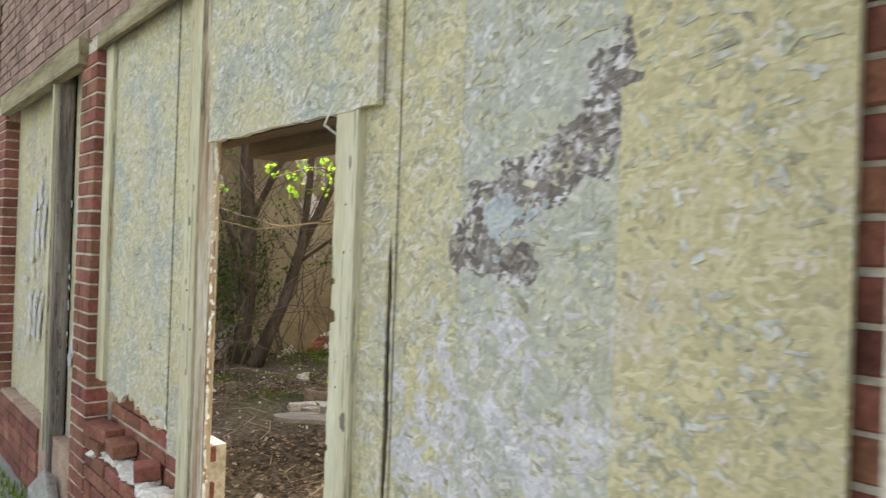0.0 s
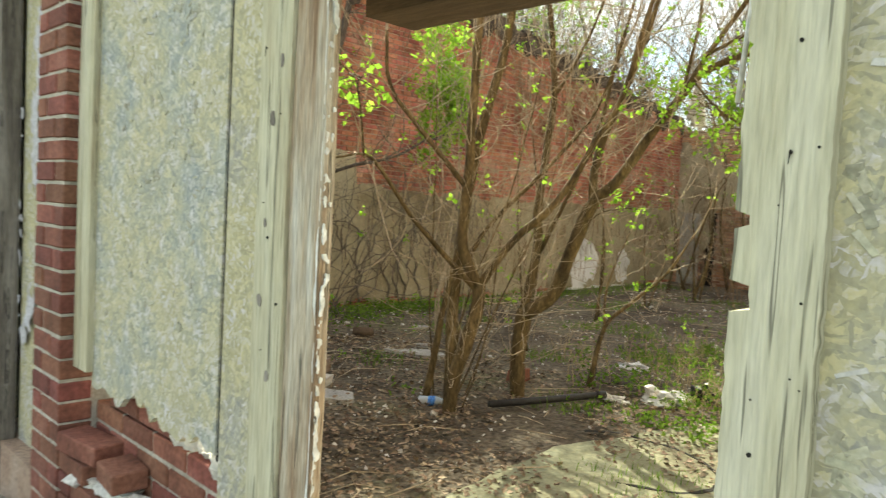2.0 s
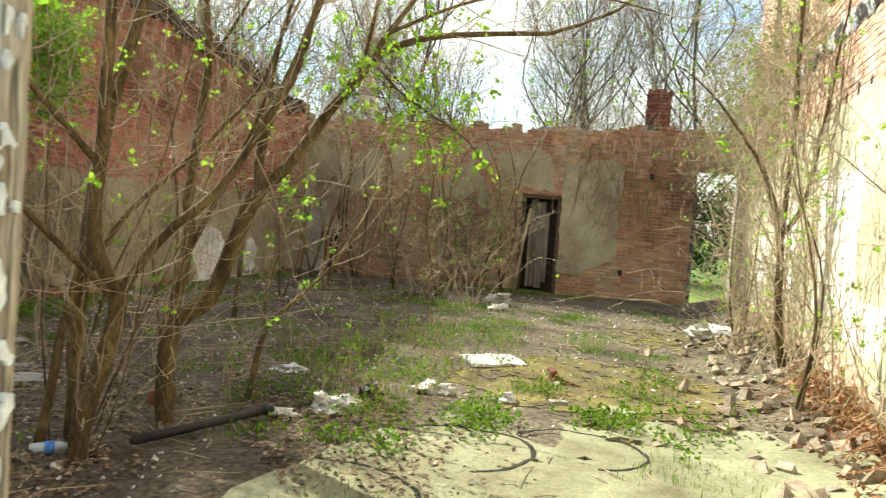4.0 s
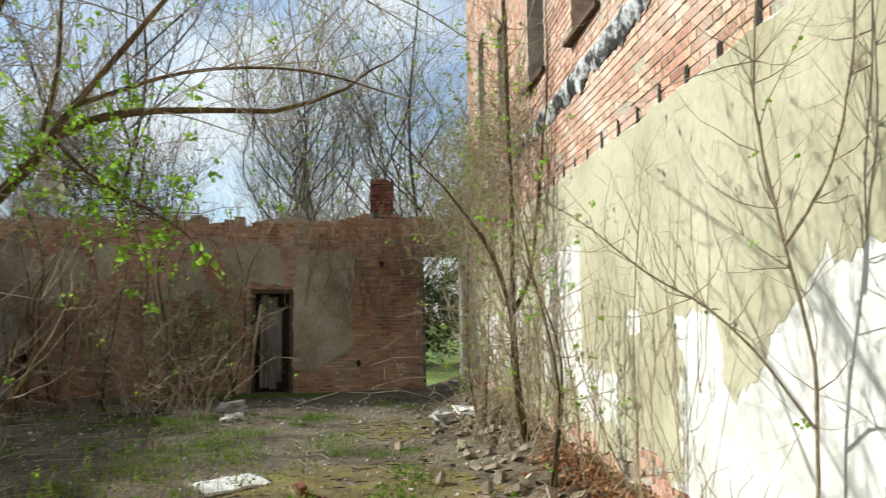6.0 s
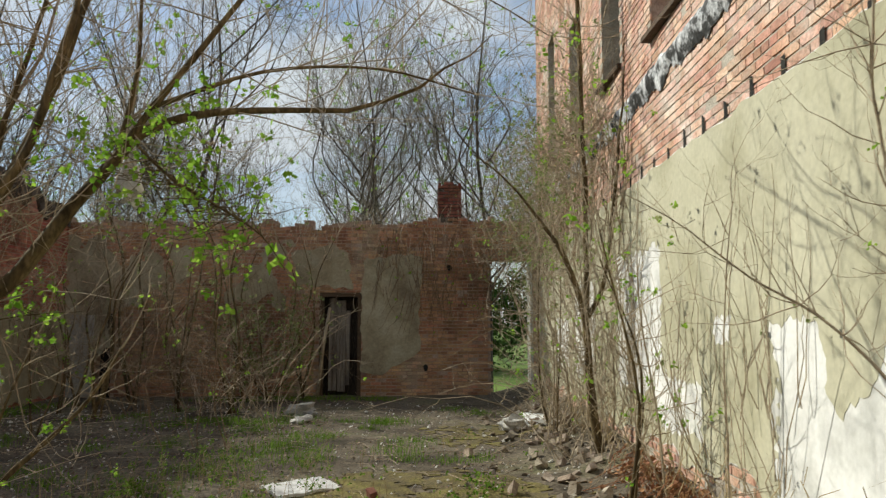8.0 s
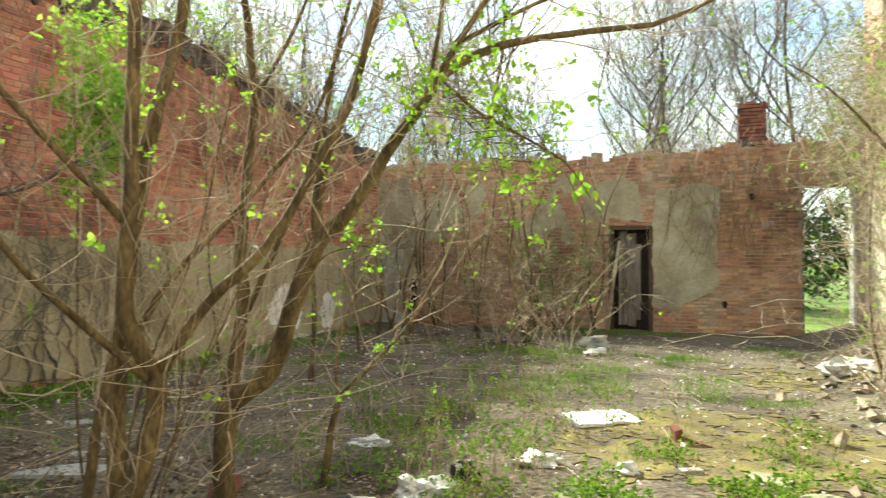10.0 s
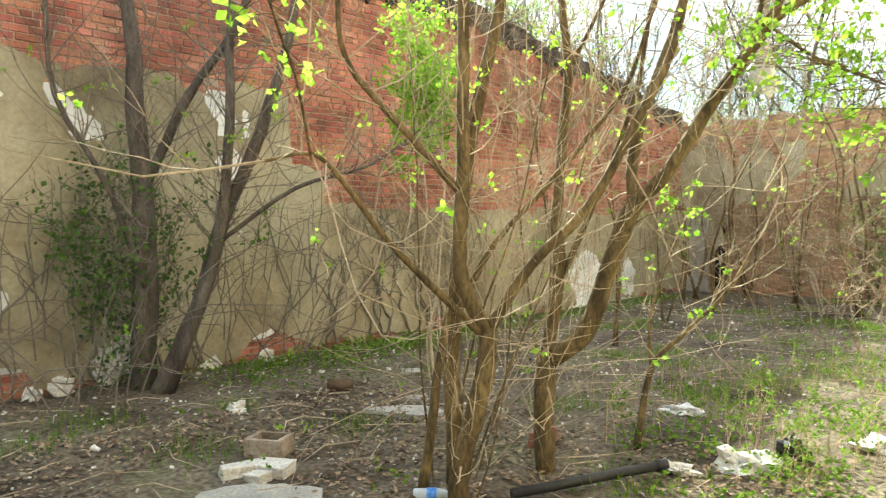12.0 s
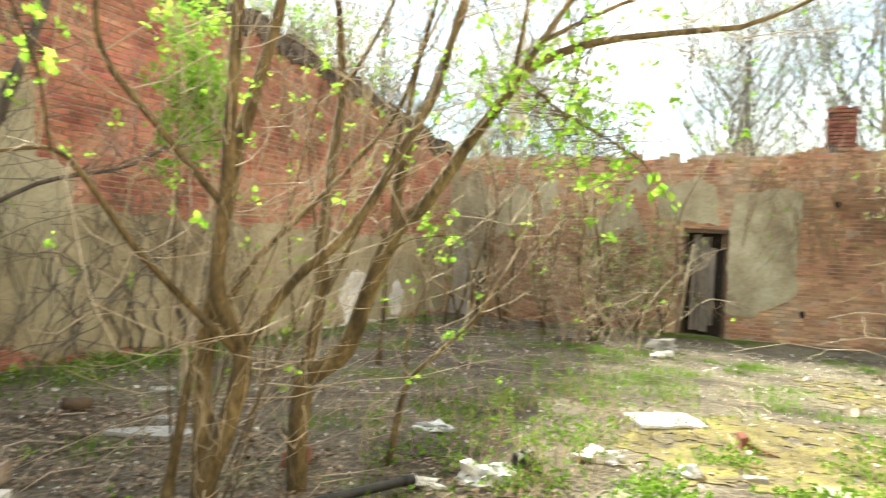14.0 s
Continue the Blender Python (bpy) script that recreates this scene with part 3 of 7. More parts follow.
sheet(g, lambda u, v, d: (u, v, bank(u, v) + d),
      lambda u, v: 0.55 - ((u + 1.7) / 1.6) ** 2 - ((v - 6.1) / 1.5) ** 2 + 0.6 * fbm(u * 1.5, v * 1.5, 9) + 0.7 * fbm(u * 7, v * 7, 10), -4, 0.3, 4, 8.6, 0.04, 0.008)
sheet(g, lambda u, v, d: (u, v, bank(u, v) + d),
      lambda u, v: 0.1 - ((u + 0.8) / 1.6) ** 2 - ((v - 9.6) / 1.5) ** 2 + 0.6 * fbm(u * 1.5, v * 1.5, 12) + 0.7 * fbm(u * 7, v * 7, 13), -3, 0.6, 7.6, 12, 0.05, 0.008)
tagged(part("moss_patch", g, M_MOSS), "yellow-green moss carpet on damp ground", "moss", kind="stuff")


# ---- sunny party wall and the tall building over it ----
def right(u, v, d):
    return Vector((0.05 * u - d, u, v))


WINDOWS = [(5.46, 6.28, 3.97, 6.6), (7.38, 8.22, 4.12, 6.9), (9.5, 10.38, 4.1, 5.75), (2.6, 3.5, 3.98, 6.6), (11.8, 12.5, 4.2, 6.4)]
g = Geo()
slab_of_columns(g, right, -0.3, 14.15, 14.5, -0.3, lambda u: 10.5, 0.6, [(a, b, lo, hi) for a, b, lo, hi in WINDOWS])
wall_east = tagged(part("wall_east", g, M_MORTAR), "tall sunlit brick party wall with flaking plaster", "wall", kind="structure")


def in_window(u, v):
    return any(a - 0.02 < u < b + 0.02 and lo - 0.02 < v < hi for a, b, lo, hi in WINDOWS)


POCKETS = [(1.47 + 0.4 * k, 2.73 + 0.02 * math.sin(k * 2.1)) for k in range(27)]


g = Geo()
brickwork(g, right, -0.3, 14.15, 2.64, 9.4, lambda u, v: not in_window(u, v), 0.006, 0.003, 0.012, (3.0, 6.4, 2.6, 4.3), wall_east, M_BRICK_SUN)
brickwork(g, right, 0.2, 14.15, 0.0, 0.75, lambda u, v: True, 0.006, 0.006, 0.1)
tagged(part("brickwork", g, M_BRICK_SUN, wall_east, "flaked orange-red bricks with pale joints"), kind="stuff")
# flat dark quads paint the shade inside the empty joist pockets
g = Geo()
for a, b in POCKETS:
    n0 = len(g.v)
    g.v += [tuple(right(*q)) for q in ((a - 0.027, b, 0.0125), (a + 0.03, b + 0.01, 0.0125), (a + 0.022, b + 0.13 + 0.05 * abs(math.sin(a * 9)), 0.0125), (a - 0.025, b + 0.15, 0.0125))]
    g.f.append((n0, n0 + 1, n0 + 2, n0 + 3))
tagged(part("joist_pocket", g, M_BLACK, wall_east, "row of flat dark patches painting the shade of joist pockets"), kind="stuff")


def wall_white(u, v):
    return min(2.78 + 0.05 * fbm(u * 2, 1.0) - v, v - 0.42 - 0.25 * fbm(u * 1.2, 4.0), 13.6 - u) * 4


def ell(u, v, cu, cv, ru, rv, tilt=0.0):
    c, s = math.cos(tilt), math.sin(tilt)
    x, y = (u - cu) * c + (v - cv) * s, -(u - cu) * s + (v - cv) * c
    return 1 - math.sqrt((x / ru) ** 2 + (y / rv) ** 2)


def fallen(u, v):
    """Where the olive coat has come off the white one."""
    n = 0.07 * fbm(u * 2.2, v * 2.2, 31) + 0.07 * fbm(u * 7, v * 7, 33) + 0.05 * fbm(u * 20, v * 20, 34)
    line = min(2.5, max(2.0 - 1.05 * (u - 2.0), 1.7), 1.66 - 0.78 * (u - 2.7))
    big = line - v - 0.05 * (int(u * 5.3) % 2)
    big = max(big, min(1.08 - v, 4.05 - u))
    spots = max(min(u - 3.62, 4.14 - u, 1.47 - 0.1 * abs(u - 3.75) - v), min(u - 4.72, 5.02 - u, v - 1.28, 1.49 - v), min(u - 6.25, 7.7 - u, v - 0.85, 2.08 - v) + 0.04,
                min(u - 5.3, 6.4 - u, v - 0.6, 1.02 - v), min(u - 8.9, 10.2 - u, v - 0.75, 1.95 - v), min(u - 10.8, 11.9 - u, v - 0.8, 1.5 - v))
    return max(big, spots) + n


g = Geo()
sheet(g, right, wall_white, -0.2, 13.9, 0.2, 2.9, 0.12, 0.012)
part("undercoat", g, M_WHITE, wall_east, "bright white plaster undercoat")
g = Geo()
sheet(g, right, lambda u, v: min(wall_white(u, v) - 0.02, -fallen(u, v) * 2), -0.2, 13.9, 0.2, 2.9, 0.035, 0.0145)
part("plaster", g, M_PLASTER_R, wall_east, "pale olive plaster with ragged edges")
for a, b, lo, hi in WINDOWS:
    w = thing("window", right((a + b) / 2, lo, 0), "tall narrow window opening, dark and boarded", "window", "windows of the tall building", "structure")
    g = Geo()
    n0 = len(g.v)
    g.v += [tuple(right(*q)) for q in ((a, lo, -0.25), (b, lo, -0.25), (b, hi, -0.25), (a, hi, -0.25))]
    g.f.append((n0, n0 + 1, n0 + 2, n0 + 3))
    sub("pane", g, M_BRICK_OLD if a < 6 else M_DARKWOOD, w)
    g = Geo()
    g.box((0.05 * a - 0.045, a - 0.04, lo - 0.035), (0.05 * b + 0.1, b + 0.04, lo + 0.01), jit=0.006)
    sub("window_sill", g, M_DARKWOOD, w)
# torn flashing of the lost roof
g = Geo()
for k in range(600):
    u = 1.4 + k * 0.02125
    z = 3.58 + 0.03 * fbm(u * 1.5, 3.0)
    wd = 0.13 + 0.06 * fbm(u * 2.4, 8.0) + 0.05 * fbm(u * 11, 8.5)
    row = [right(u, z - wd, 0.012 + 0.02 * abs(fbm(u * 9, 1.0))), right(u, z - wd * 0.5, 0.03 + 0.03 * abs(fbm(u * 7, 6.0))), right(u, z, 0.05 + 0.03 * fbm(u * 8, 2.0)),
           right(u, z + 0.05, 0.05 + 0.02 * fbm(u * 6, 4.0)), right(u, z + wd * 0.7, 0.012)]
    n0 = len(g.v)
    g.v += [tuple(q) for q in row]
    if k:
        g.f += [(n0 - 5 + i, n0 + i, n0 + i + 1, n0 - 4 + i) for i in range(4)]
tagged(part("roof_flashing", g, M_FLASH, smooth=True), "torn grey tar and metal flashing along the wall", "flashing", kind="structure")


# ---- shaded wall opposite ----
def left(u, v, d):
    return Vector((-8.65 + d, u, v))


def left_top(u):
    return min(2.9 + 1.5 * max(u - 1.2, 0), 4.45 if u < 8 else 4.45 - 0.125 * (u - 8)) + 0.09 * fbm(u * 1.4, 6.0) + (0.0 if int(u * 2.3) % 3 else 0.06)


g = Geo()
slab_of_columns(g, left, 0.31, 15.1, 0.41, -0.3, left_top, 0.32)
wall_west = tagged(part("wall_west", g, M_MORTAR_RED), "old red brick wall with beige plaster below", "wall", kind="structure")
g = Geo()
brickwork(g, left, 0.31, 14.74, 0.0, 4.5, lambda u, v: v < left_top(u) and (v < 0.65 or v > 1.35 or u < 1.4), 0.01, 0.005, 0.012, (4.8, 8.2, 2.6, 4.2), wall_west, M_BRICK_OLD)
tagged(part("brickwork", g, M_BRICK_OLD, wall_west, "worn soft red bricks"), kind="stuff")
g = Geo()
for k in range(62):
    u = 0.5 + k * 0.23
    for i in range(2):
        g.box((-8.95 + 0.16 * i + random.uniform(0, .03), u, left_top(u + .1) - 0.02), (-8.8 + 0.17 * i, u + 0.22, left_top(u + .1) + random.choice((0.03, 0.05, 0.1))), jit=0.02)
tagged(part("coping", g, M_COPING, wall_west, "dark ragged rotten coping along the top"), kind="stuff")
g = Geo()
sheet(g, lambda u, v, d: left(u, v, d + 0.05 * max(0, fbm(u * 5, v * 9, 4)) * (d > 0)),
      lambda u, v: min(v - left_top(u) + 0.24 + 0.18 * fbm(u * 1.3, 2.0, 45) + 0.22 * fbm(u * 7, v * 3, 46), left_top(u) + 0.02 - v) * 3, 3.0, 14.7, 3.0, 4.6, 0.045, 0.05)
part("tar_sheet", g, M_COPING, wall_west, "dark rotten tar felt hanging over the wall top")


def plaster_left(u, v):
    top = 2.86 if u < 4.85 else 2.1 if u < 5.3 else 1.62
    n = 0.12 * fbm(u * 1.7, v * 1.7, 41) + 0.05 * fbm(u * 7, v * 7, 43) + 0.03 * fbm(u * 19, v * 19, 45)
    low = 0.04 + 0.36 * max(0.0, 1 - abs(u - 4.55) / 0.55) + 0.2 * max(0.0, 1 - abs(u - 5.5) / 0.3) + 0.18 * max(0.0, 1 - abs(u - 7.2) / 0.5) + (0.24 if u < 2.2 else 0.0)
    u0, v0 = u, v
    u, v = u + 0.10 * fbm(u0 * 4.5, v0 * 4.5, 81) + 0.05 * fbm(u0 * 15, v0 * 15, 82), v + 0.10 * fbm(u0 * 4.5, v0 * 4.5, 83) + 0.05 * fbm(u0 * 15, v0 * 15, 84)
    tear = 1 - math.hypot((u - 2.6) * 0.77 + (v - 2.43) * 0.64, ((u - 2.6) * -0.64 + (v - 2.43) * 0.77) / 3.6) / 0.105
    gone = max(tear, ell(u, v, 1.35, 0.92, 0.68, 0.66), ell(u, v, 1.88, 2.54, 0.14, 0.09), ell(u, v, 1.86, 1.95, 0.1, 0.06), ell(u, v, 4.02, 2.6, 0.12, 0.3, 0.3), ell(u, v, 4.32, 2.5, 0.07, 0.22),
               ell(u, v, 4.1, 2.05, 0.17, 0.14), ell(u, v, 4.17, 1.36, 0.07, 0.04), ell(u, v, 10.95, 0.5, 0.55, 0.46), ell(u, v, 12.4, 0.42, 0.28, 0.36), ell(u, v, 3.7, 0.62, 0.06, 0.08)) - 0.02
    return min(top - v0 + n, v0 - low + n * 1.1, -gone * 0.35, u0 - 1.0, 14.7 - u0) * 3


g = Geo()
sheet(g, left, lambda u, v: max(min(2.66 - v, v - 0.22, 4.6 - u, u - 1.0), min(2.8 - v, v - 2.3, 4.45 - u, u - 3.85), min(1.2 - v, v + 0.05, 12.9 - u, u - 10)) * 3, 0.2, 13.4, -0.1, 3.0, 0.12, 0.022)
part("undercoat", g, M_WHITE, wall_west, "white plaster undercoat showing in patches")
g = Geo()
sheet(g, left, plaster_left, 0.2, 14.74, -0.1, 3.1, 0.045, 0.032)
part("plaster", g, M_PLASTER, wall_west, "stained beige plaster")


# ---- far wall ----
def back(u, v, d):
    return Vector((u, 14.74 - d, v))


def back_top(u):
    return 3.38 + 0.1 * fbm(u * 0.9, 11.0) + 0.06 * (int(u * 3.1 + 40) % 2) + (0.1 if u > -2 else 0)


def back_brush(u, v, d):
    return Vector((u, 14.9 - 2.4 * d, back_top(u) - 0.06 + v))


DOOR = (-3.63, -2.8, -0.3, 2.05)
GAP = (-0.19, 0.66, -0.3, 2.72)
CORNER_DOORWAY = (-8.02, -7.7, -0.3, 1.62)
g = Geo()
slab_of_columns(g, back, -8.97, 1.0, 0.37, -0.3, back_top, 0.34, [DOOR, GAP, CORNER_DOORWAY])
for k in range(44):
    u = -8.6 + k * 0.21
    g.box((u, 14.76 + random.uniform(0, 0.06), back_top(u) - 0.05), (u + random.choice((0.1, 0.2)), 15.0, back_top(u) + random.choice((-0.02, 0.03, 0.06, 0.1))), jit=0.018)
wall_north = tagged(part("wall_north", g, M_MORTAR_RED), "sooty brown brick end wall with plaster patches", "wall", kind="structure")
g = Geo()


def off_openings(u, v):
    return not any(h[0] < u < h[1] and h[2] < v < h[3] for h in (DOOR, GAP, CORNER_DOORWAY))


brickwork(g, back, -8.65, 0.74, 0.0, 3.6, lambda u, v: v < back_top(u) and off_openings(u, v), 0.007, 0.004, 0.03, (-1.9, 0.2, 0.0, 2.6), wall_north, M_BRICK_BACK)
tagged(part("brickwork", g, M_BRICK_BACK, wall_north, "sooty brown-red bricks"), kind="stuff")
g = Geo()
sheet(g, back, lambda u, v: max(min(u + 2.78, -1.62 - u, 2.78 - v, v - 0.45 - 0.55 * max(0, u + 2.35)) * 3,
                                ell(u, v, -8.2, 1.7, 0.5, 1.3) - 0.1, (min(v - 1.7, -4.3 - u, 3.25 - v) if fbm(u * 0.8, v * 0.8, 57) > -0.05 else -1) * 0.8 + 0.5 * fbm(u * 1.1, v * 1.3, 58) - 0.12, min(u + 4.2, -2.9 - u, 3.0 - v, v - 2.1) * 2 - 0.1) + 0.3 * fbm(u * 2.2, v * 1.6, 51) + 0.12 * fbm(u * 8, v * 8, 53),
      -8.65, 0.7, 0.1, 3.2, 0.09, 0.024)
part("plaster", g, M_PLASTER_OLD, wall_north, "grey-olive plaster patches")
# added near-black sheet paints the dark of the corner doorway
g = Geo()
g.box((-8.25, 15.0, -0.1), (-7.5, 15.05, 2.05))
part("blocked_opening", g, M_BLACK, wall_north, "near-black sheet as the shade in the corner doorway")
g = Geo()
g.box((-8.5, 14.66, 0.0), (-8.04, 14.69, 1.6), jit=0.012)
part("leaning_panel", g, M_CONC, wall_north, "pale grey panel beside the corner doorway")
# flattened near-black lumps paint the shade of missing bricks' sockets
g = Geo()
for x, z, w in ((-1.03, 2.56, 0.06), (-5.35, 2.5, 0.06), (-1.5, 0.55, 0.05)):
    g.blob((x, 14.728, z), (w, 0.012, w), int(x * 9), 0.5, 6, 9, -1)
part("socket_hole", g, M_BLACK, wall_north, "flat dark lumps painting the shade of holes where bricks are missing")
# added dark sheet, paints the shade of the far doorway
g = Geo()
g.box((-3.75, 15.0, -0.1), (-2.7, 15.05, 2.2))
part("door_backing", g, M_GAP_SHADE, wall_north, "dark sheet added as the shade behind the door")
# door leaf hanging in the opening, and its frame
door = thing("door_1", (-3.2, 14.85, 0), "weathered grey plank door standing half rotten", "door", kind="structure")
for x0, x1, y, z0, z1 in ((-3.46, -3.30, 14.86, 0.1, 1.95), (-3.29, -3.13, 14.88, 0.07, 1.9), (-3.12, -3.04, 14.92, 0.2, 1.7)):
    g = Geo()
    g.box((x0, y, z0), (x1, y + 0.04, z1), jit=0.012)
    sub("plank", g, M_GREYWOOD, door)
g = Geo()
g.box((-3.63, 14.72, 0), (-3.56, 14.95, 2.05), jit=0.006)
sub("frame", g, M_DARKWOOD, door)
g = Geo()
g.box((-2.87, 14.72, 0), (-2.8, 14.95, 2.05), jit=0.006)
sub("frame", g, M_DARKWOOD, door)
g = Geo()
g.box((-3.63, 14.72, 1.97), (-2.8, 14.95, 2.05), jit=0.006)
sub("frame", g, M_DARKWOOD, door)
g = Geo()
g.tube([(-3.62, 14.45, 0.0), (-3.54, 14.55, 0.9), (-3.42, 14.62, 1.75)], [0.04, 0.035, 0.03], 6)
tagged(part("leaning_pole", g, M_TWIG, smooth=True), "pale bare pole leaning beside the door", "pole")
# pier at the open gap with pale edges
g = Geo()
g.box((0.62, 14.69, 0.0), (0.67, 15.08, 2.72), jit=0.008)
tagged(part("jamb", g, M_WHITESTONE, wall_north, "pale broken jamb edge"))
# chimney stub on the far wall
chim = thing("chimney", (-1.0, 14.95, 3.4), "crumbling square brick chimney stub on the wall", "chimney")
g = Geo()
g.box((-1.235, 14.765, 3.3), (-0.785, 15.185, 4.2), jit=0.006)
g.box((-1.17, 14.82, 4.2), (-0.87, 15.12, 4.34), jit=0.03)
sub("shaft", g, M_COPING, chim, "sooty dark core")
g = Geo()


def chimney_keeps(u, v):
    """The top courses have lost their corners."""
    return v < 4.12 + 0.28 * (1 - abs(u - 0.5) * 2) + 0.1 * fbm(u * 6, v * 6, 3) and v > 3.62 + 0.1 * fbm(u * 5, v, 9)


for fpl in (lambda u, v, d: Vector((-1.24 + 0.46 * u, 14.76 - d, v)), lambda u, v, d: Vector((-1.24 - d, 14.76 + 0.43 * u, v)), lambda u, v, d: Vector((-0.78 + d, 14.76 + 0.43 * u, v))):
    course = 0
    while 3.4 + course * BH < 4.45:
        z = 3.4 + course * BH
        for i in range(3):
            u0, u1 = (i - 0.5 * (course % 2)) * 0.45, (i + 1 - 0.5 * (course % 2)) * 0.45
            u0, u1 = max(0.0, u0) + 0.01, min(1.0, u1) - 0.01
            if u1 - u0 > 0.06 and chimney_keeps((u0 + u1) / 2, z + 0.03):
                d = random.uniform(0.003, 0.014)
                n0 = len(g.v)
                g.v += [tuple(fpl(*q)) for q in ((u0, z + 0.005, -0.05), (u1, z + 0.005, -0.05), (u1, z + BH - 0.006, -0.05), (u0, z + BH - 0.006, -0.05),
                                                 (u0 + 0.01, z + 0.009, d), (u1 - 0.01, z + 0.009, d), (u1 - 0.01, z + BH - 0.01, d), (u0 + 0.01, z + BH - 0.01, d))]
                g.f += [(n0 + 4, n0 + 5, n0 + 6, n0 + 7), (n0, n0 + 1, n0 + 5, n0 + 4), (n0 + 1, n0 + 2, n0 + 6, n0 + 5), (n0 + 2, n0 + 3, n0 + 7, n0 + 6), (n0 + 3, n0, n0 + 4, n0 + 7)]
        course += 1
sub("brickwork", g, M_BRICK, chim)


# ---- street front ----
def front(u, v, d):
    return Vector((u, 0.0 - d, v))


def front_top(u):
    return (3.75 if u > -6.3 else 3.3 if u > -7.5 else max(2.6, 3.3 - 0.55 * (-7.5 - u))) + 0.05 * fbm(u * 2, 15.0)


HEAD, SEAM = 2.42, -0.5
g = Geo()
slab_of_columns(g, lambda u, v, d: Vector((u, -0.04 - d, v)), -8.97, 0.6, 0.33, HEAD, front_top, 0.34)
g.box((-8.97, -0.04, 2.12), (-5.6, 0.3, HEAD))
wall_south = tagged(part("wall_south", g, M_MORTAR_RED), "brown brick shopfront wall over boarded bays", "wall", kind="structure")
g = Geo()
brickwork(g, lambda u, v, d: Vector((u, -0.04 - d, v)), -8.97, 0.6, 2.24, 3.7, lambda u, v: v < front_top(u) and (v > HEAD or u < -5.95), 0.008, 0.004, 0.01)
tagged(part("brickwork", g, M_BRICK_FRONT, wall_south, "dull mauve-brown bricks over the shopfront"), kind="stuff")
g = Geo()
g.box((-5.55, -0.10, HEAD - 0.10), (-3.5, -0.04, HEAD + 0.02), jit=0.004)
part("header", g, M_HEADER, wall_south, "weathered olive-brown timber header")
g = Geo()
g.box((-3.33, -0.06, HEAD - 0.06), (-0.14, -0.04, HEAD + 0.02), jit=0.004)
part("header", g, M_HEADER, wall_south, "weathered olive-brown timber header")
g = Geo()
g.box((-8.4, -0.10, 2.10), (-5.93, 0.02, 2.24), jit=0.008)
part("header", g, M_YELLOWBEAM, wall_south, "yellow painted beam over the broken bay")

g = Geo()
sheet(g, lambda u, v, d: Vector((u, -0.055 - d, v)), lambda u, v: min(front_top(u) - v, v - 2.24, -6.0 - u) * 4 + 0.2 * fbm(u * 2, v * 2, 17), -8.97, -5.9, 2.2, 3.7, 0.08, 0.012)
part("stucco", g, M_PINK, wall_south, "faded pinkish stucco")

# brick piers, each brick its own piece
brick_mesh = {}


def brick_piece(parent, lo, hi):
    """One brick, its edges a little worn; alike sizes share a mesh."""
    size = tuple(round(b - a, 3) for a, b in zip(lo, hi))
    if size not in brick_mesh:
        bm = bmesh.new()
        bmesh.ops.create_cube(bm, size=1.0, matrix=Matrix.Diagonal((*size, 1)))
        bmesh.ops.bevel(bm, geom=bm.edges[:], offset=0.004, segments=1, affect="EDGES")
        me = bpy.data.meshes.new("brick")
        bm.to_mesh(me)
        bm.free()
        me.materials.append(M_BRICK)
        brick_mesh[size] = me
    ob = new("brick", brick_mesh[size])
    ob.parent = parent
    ob.matrix_parent_inverse = Matrix.Translation(parent.location).inverted()
    ob.location = [(a + b) / 2 + random.uniform(-0.002, 0.002) for a, b in zip(lo, hi)]
    ob.rotation_euler = (0, 0, random.uniform(-0.012, 0.012))
    return ob


def pier(x0, x1, y0, y1, z1, label):
    t = thing("brick_pier", ((x0 + x1) / 2, (y0 + y1) / 2, 0), label, "pier", "shopfront piers", "structure")
    g = Geo()
    g.box((x0 + 0.006, y0 + 0.006, -0.05), (x1 - 0.006, y1, z1))
    sub("mortar", g, M_MORTAR, t)
    k = 0
    while (k + 1) * BH < z1:
        a, b = k * BH + 0.005, (k + 1) * BH - 0.005
        split = x0 + (0.205 if k % 2 else 0.10) * (x1 - x0) / 0.305
        brick_piece(t, (x0, y0, a), (split - 0.005, y0 + 0.1, b))
        brick_piece(t, (split + 0.005, y0, a), (x1, y0 + 0.1, b))
        k += 1
    return t


pier(-3.58, -3.33, -0.06, 0.25, HEAD, "red brick pier with pale joints")
pier(-5.95, -5.6, -0.06, 0.25, HEAD, "red brick pier with pale joints, chipped low down")
pier(-8.97, -8.3, -0.06, 0.5, 2.12, "weathered red brick pier at the end of the front")
pier(-0.33, 0.12, 0.034, 0.25, HEAD, "red brick pier with wide pale joints")
g = Geo()
g.box((-7.66, -0.02, 0), (-7.60, 0.08, 2.05), jit=0.012)
tagged(part("post", g, M_PEEL), "chalky white painted post of the broken bay", "post", kind="structure")
g = Geo()
g.box((-9.5, -0.05, 0), (-9.0, 0.1, 2.1), jit=0.01)
tagged(part("painted_panel", g, M_PALEBLUE), "pale blue painted board at the end of the front", "panel", kind="structure")

# broken bulkhead under the boarded bay
bulk = thing("bulkhead", (-2.8, 0, 0), "broken low red brick bulkhead with loose mortar", "bulkhead", kind="structure")
g = Geo()
g.box((-3.33, 0.06, -0.05), (-2.38, 0.2, 0.74))
g.box((-3.33, -0.04, -0.05), (-2.38, 0.06, 0.48))
sub("mortar", g, M_MORTAR, bulk)
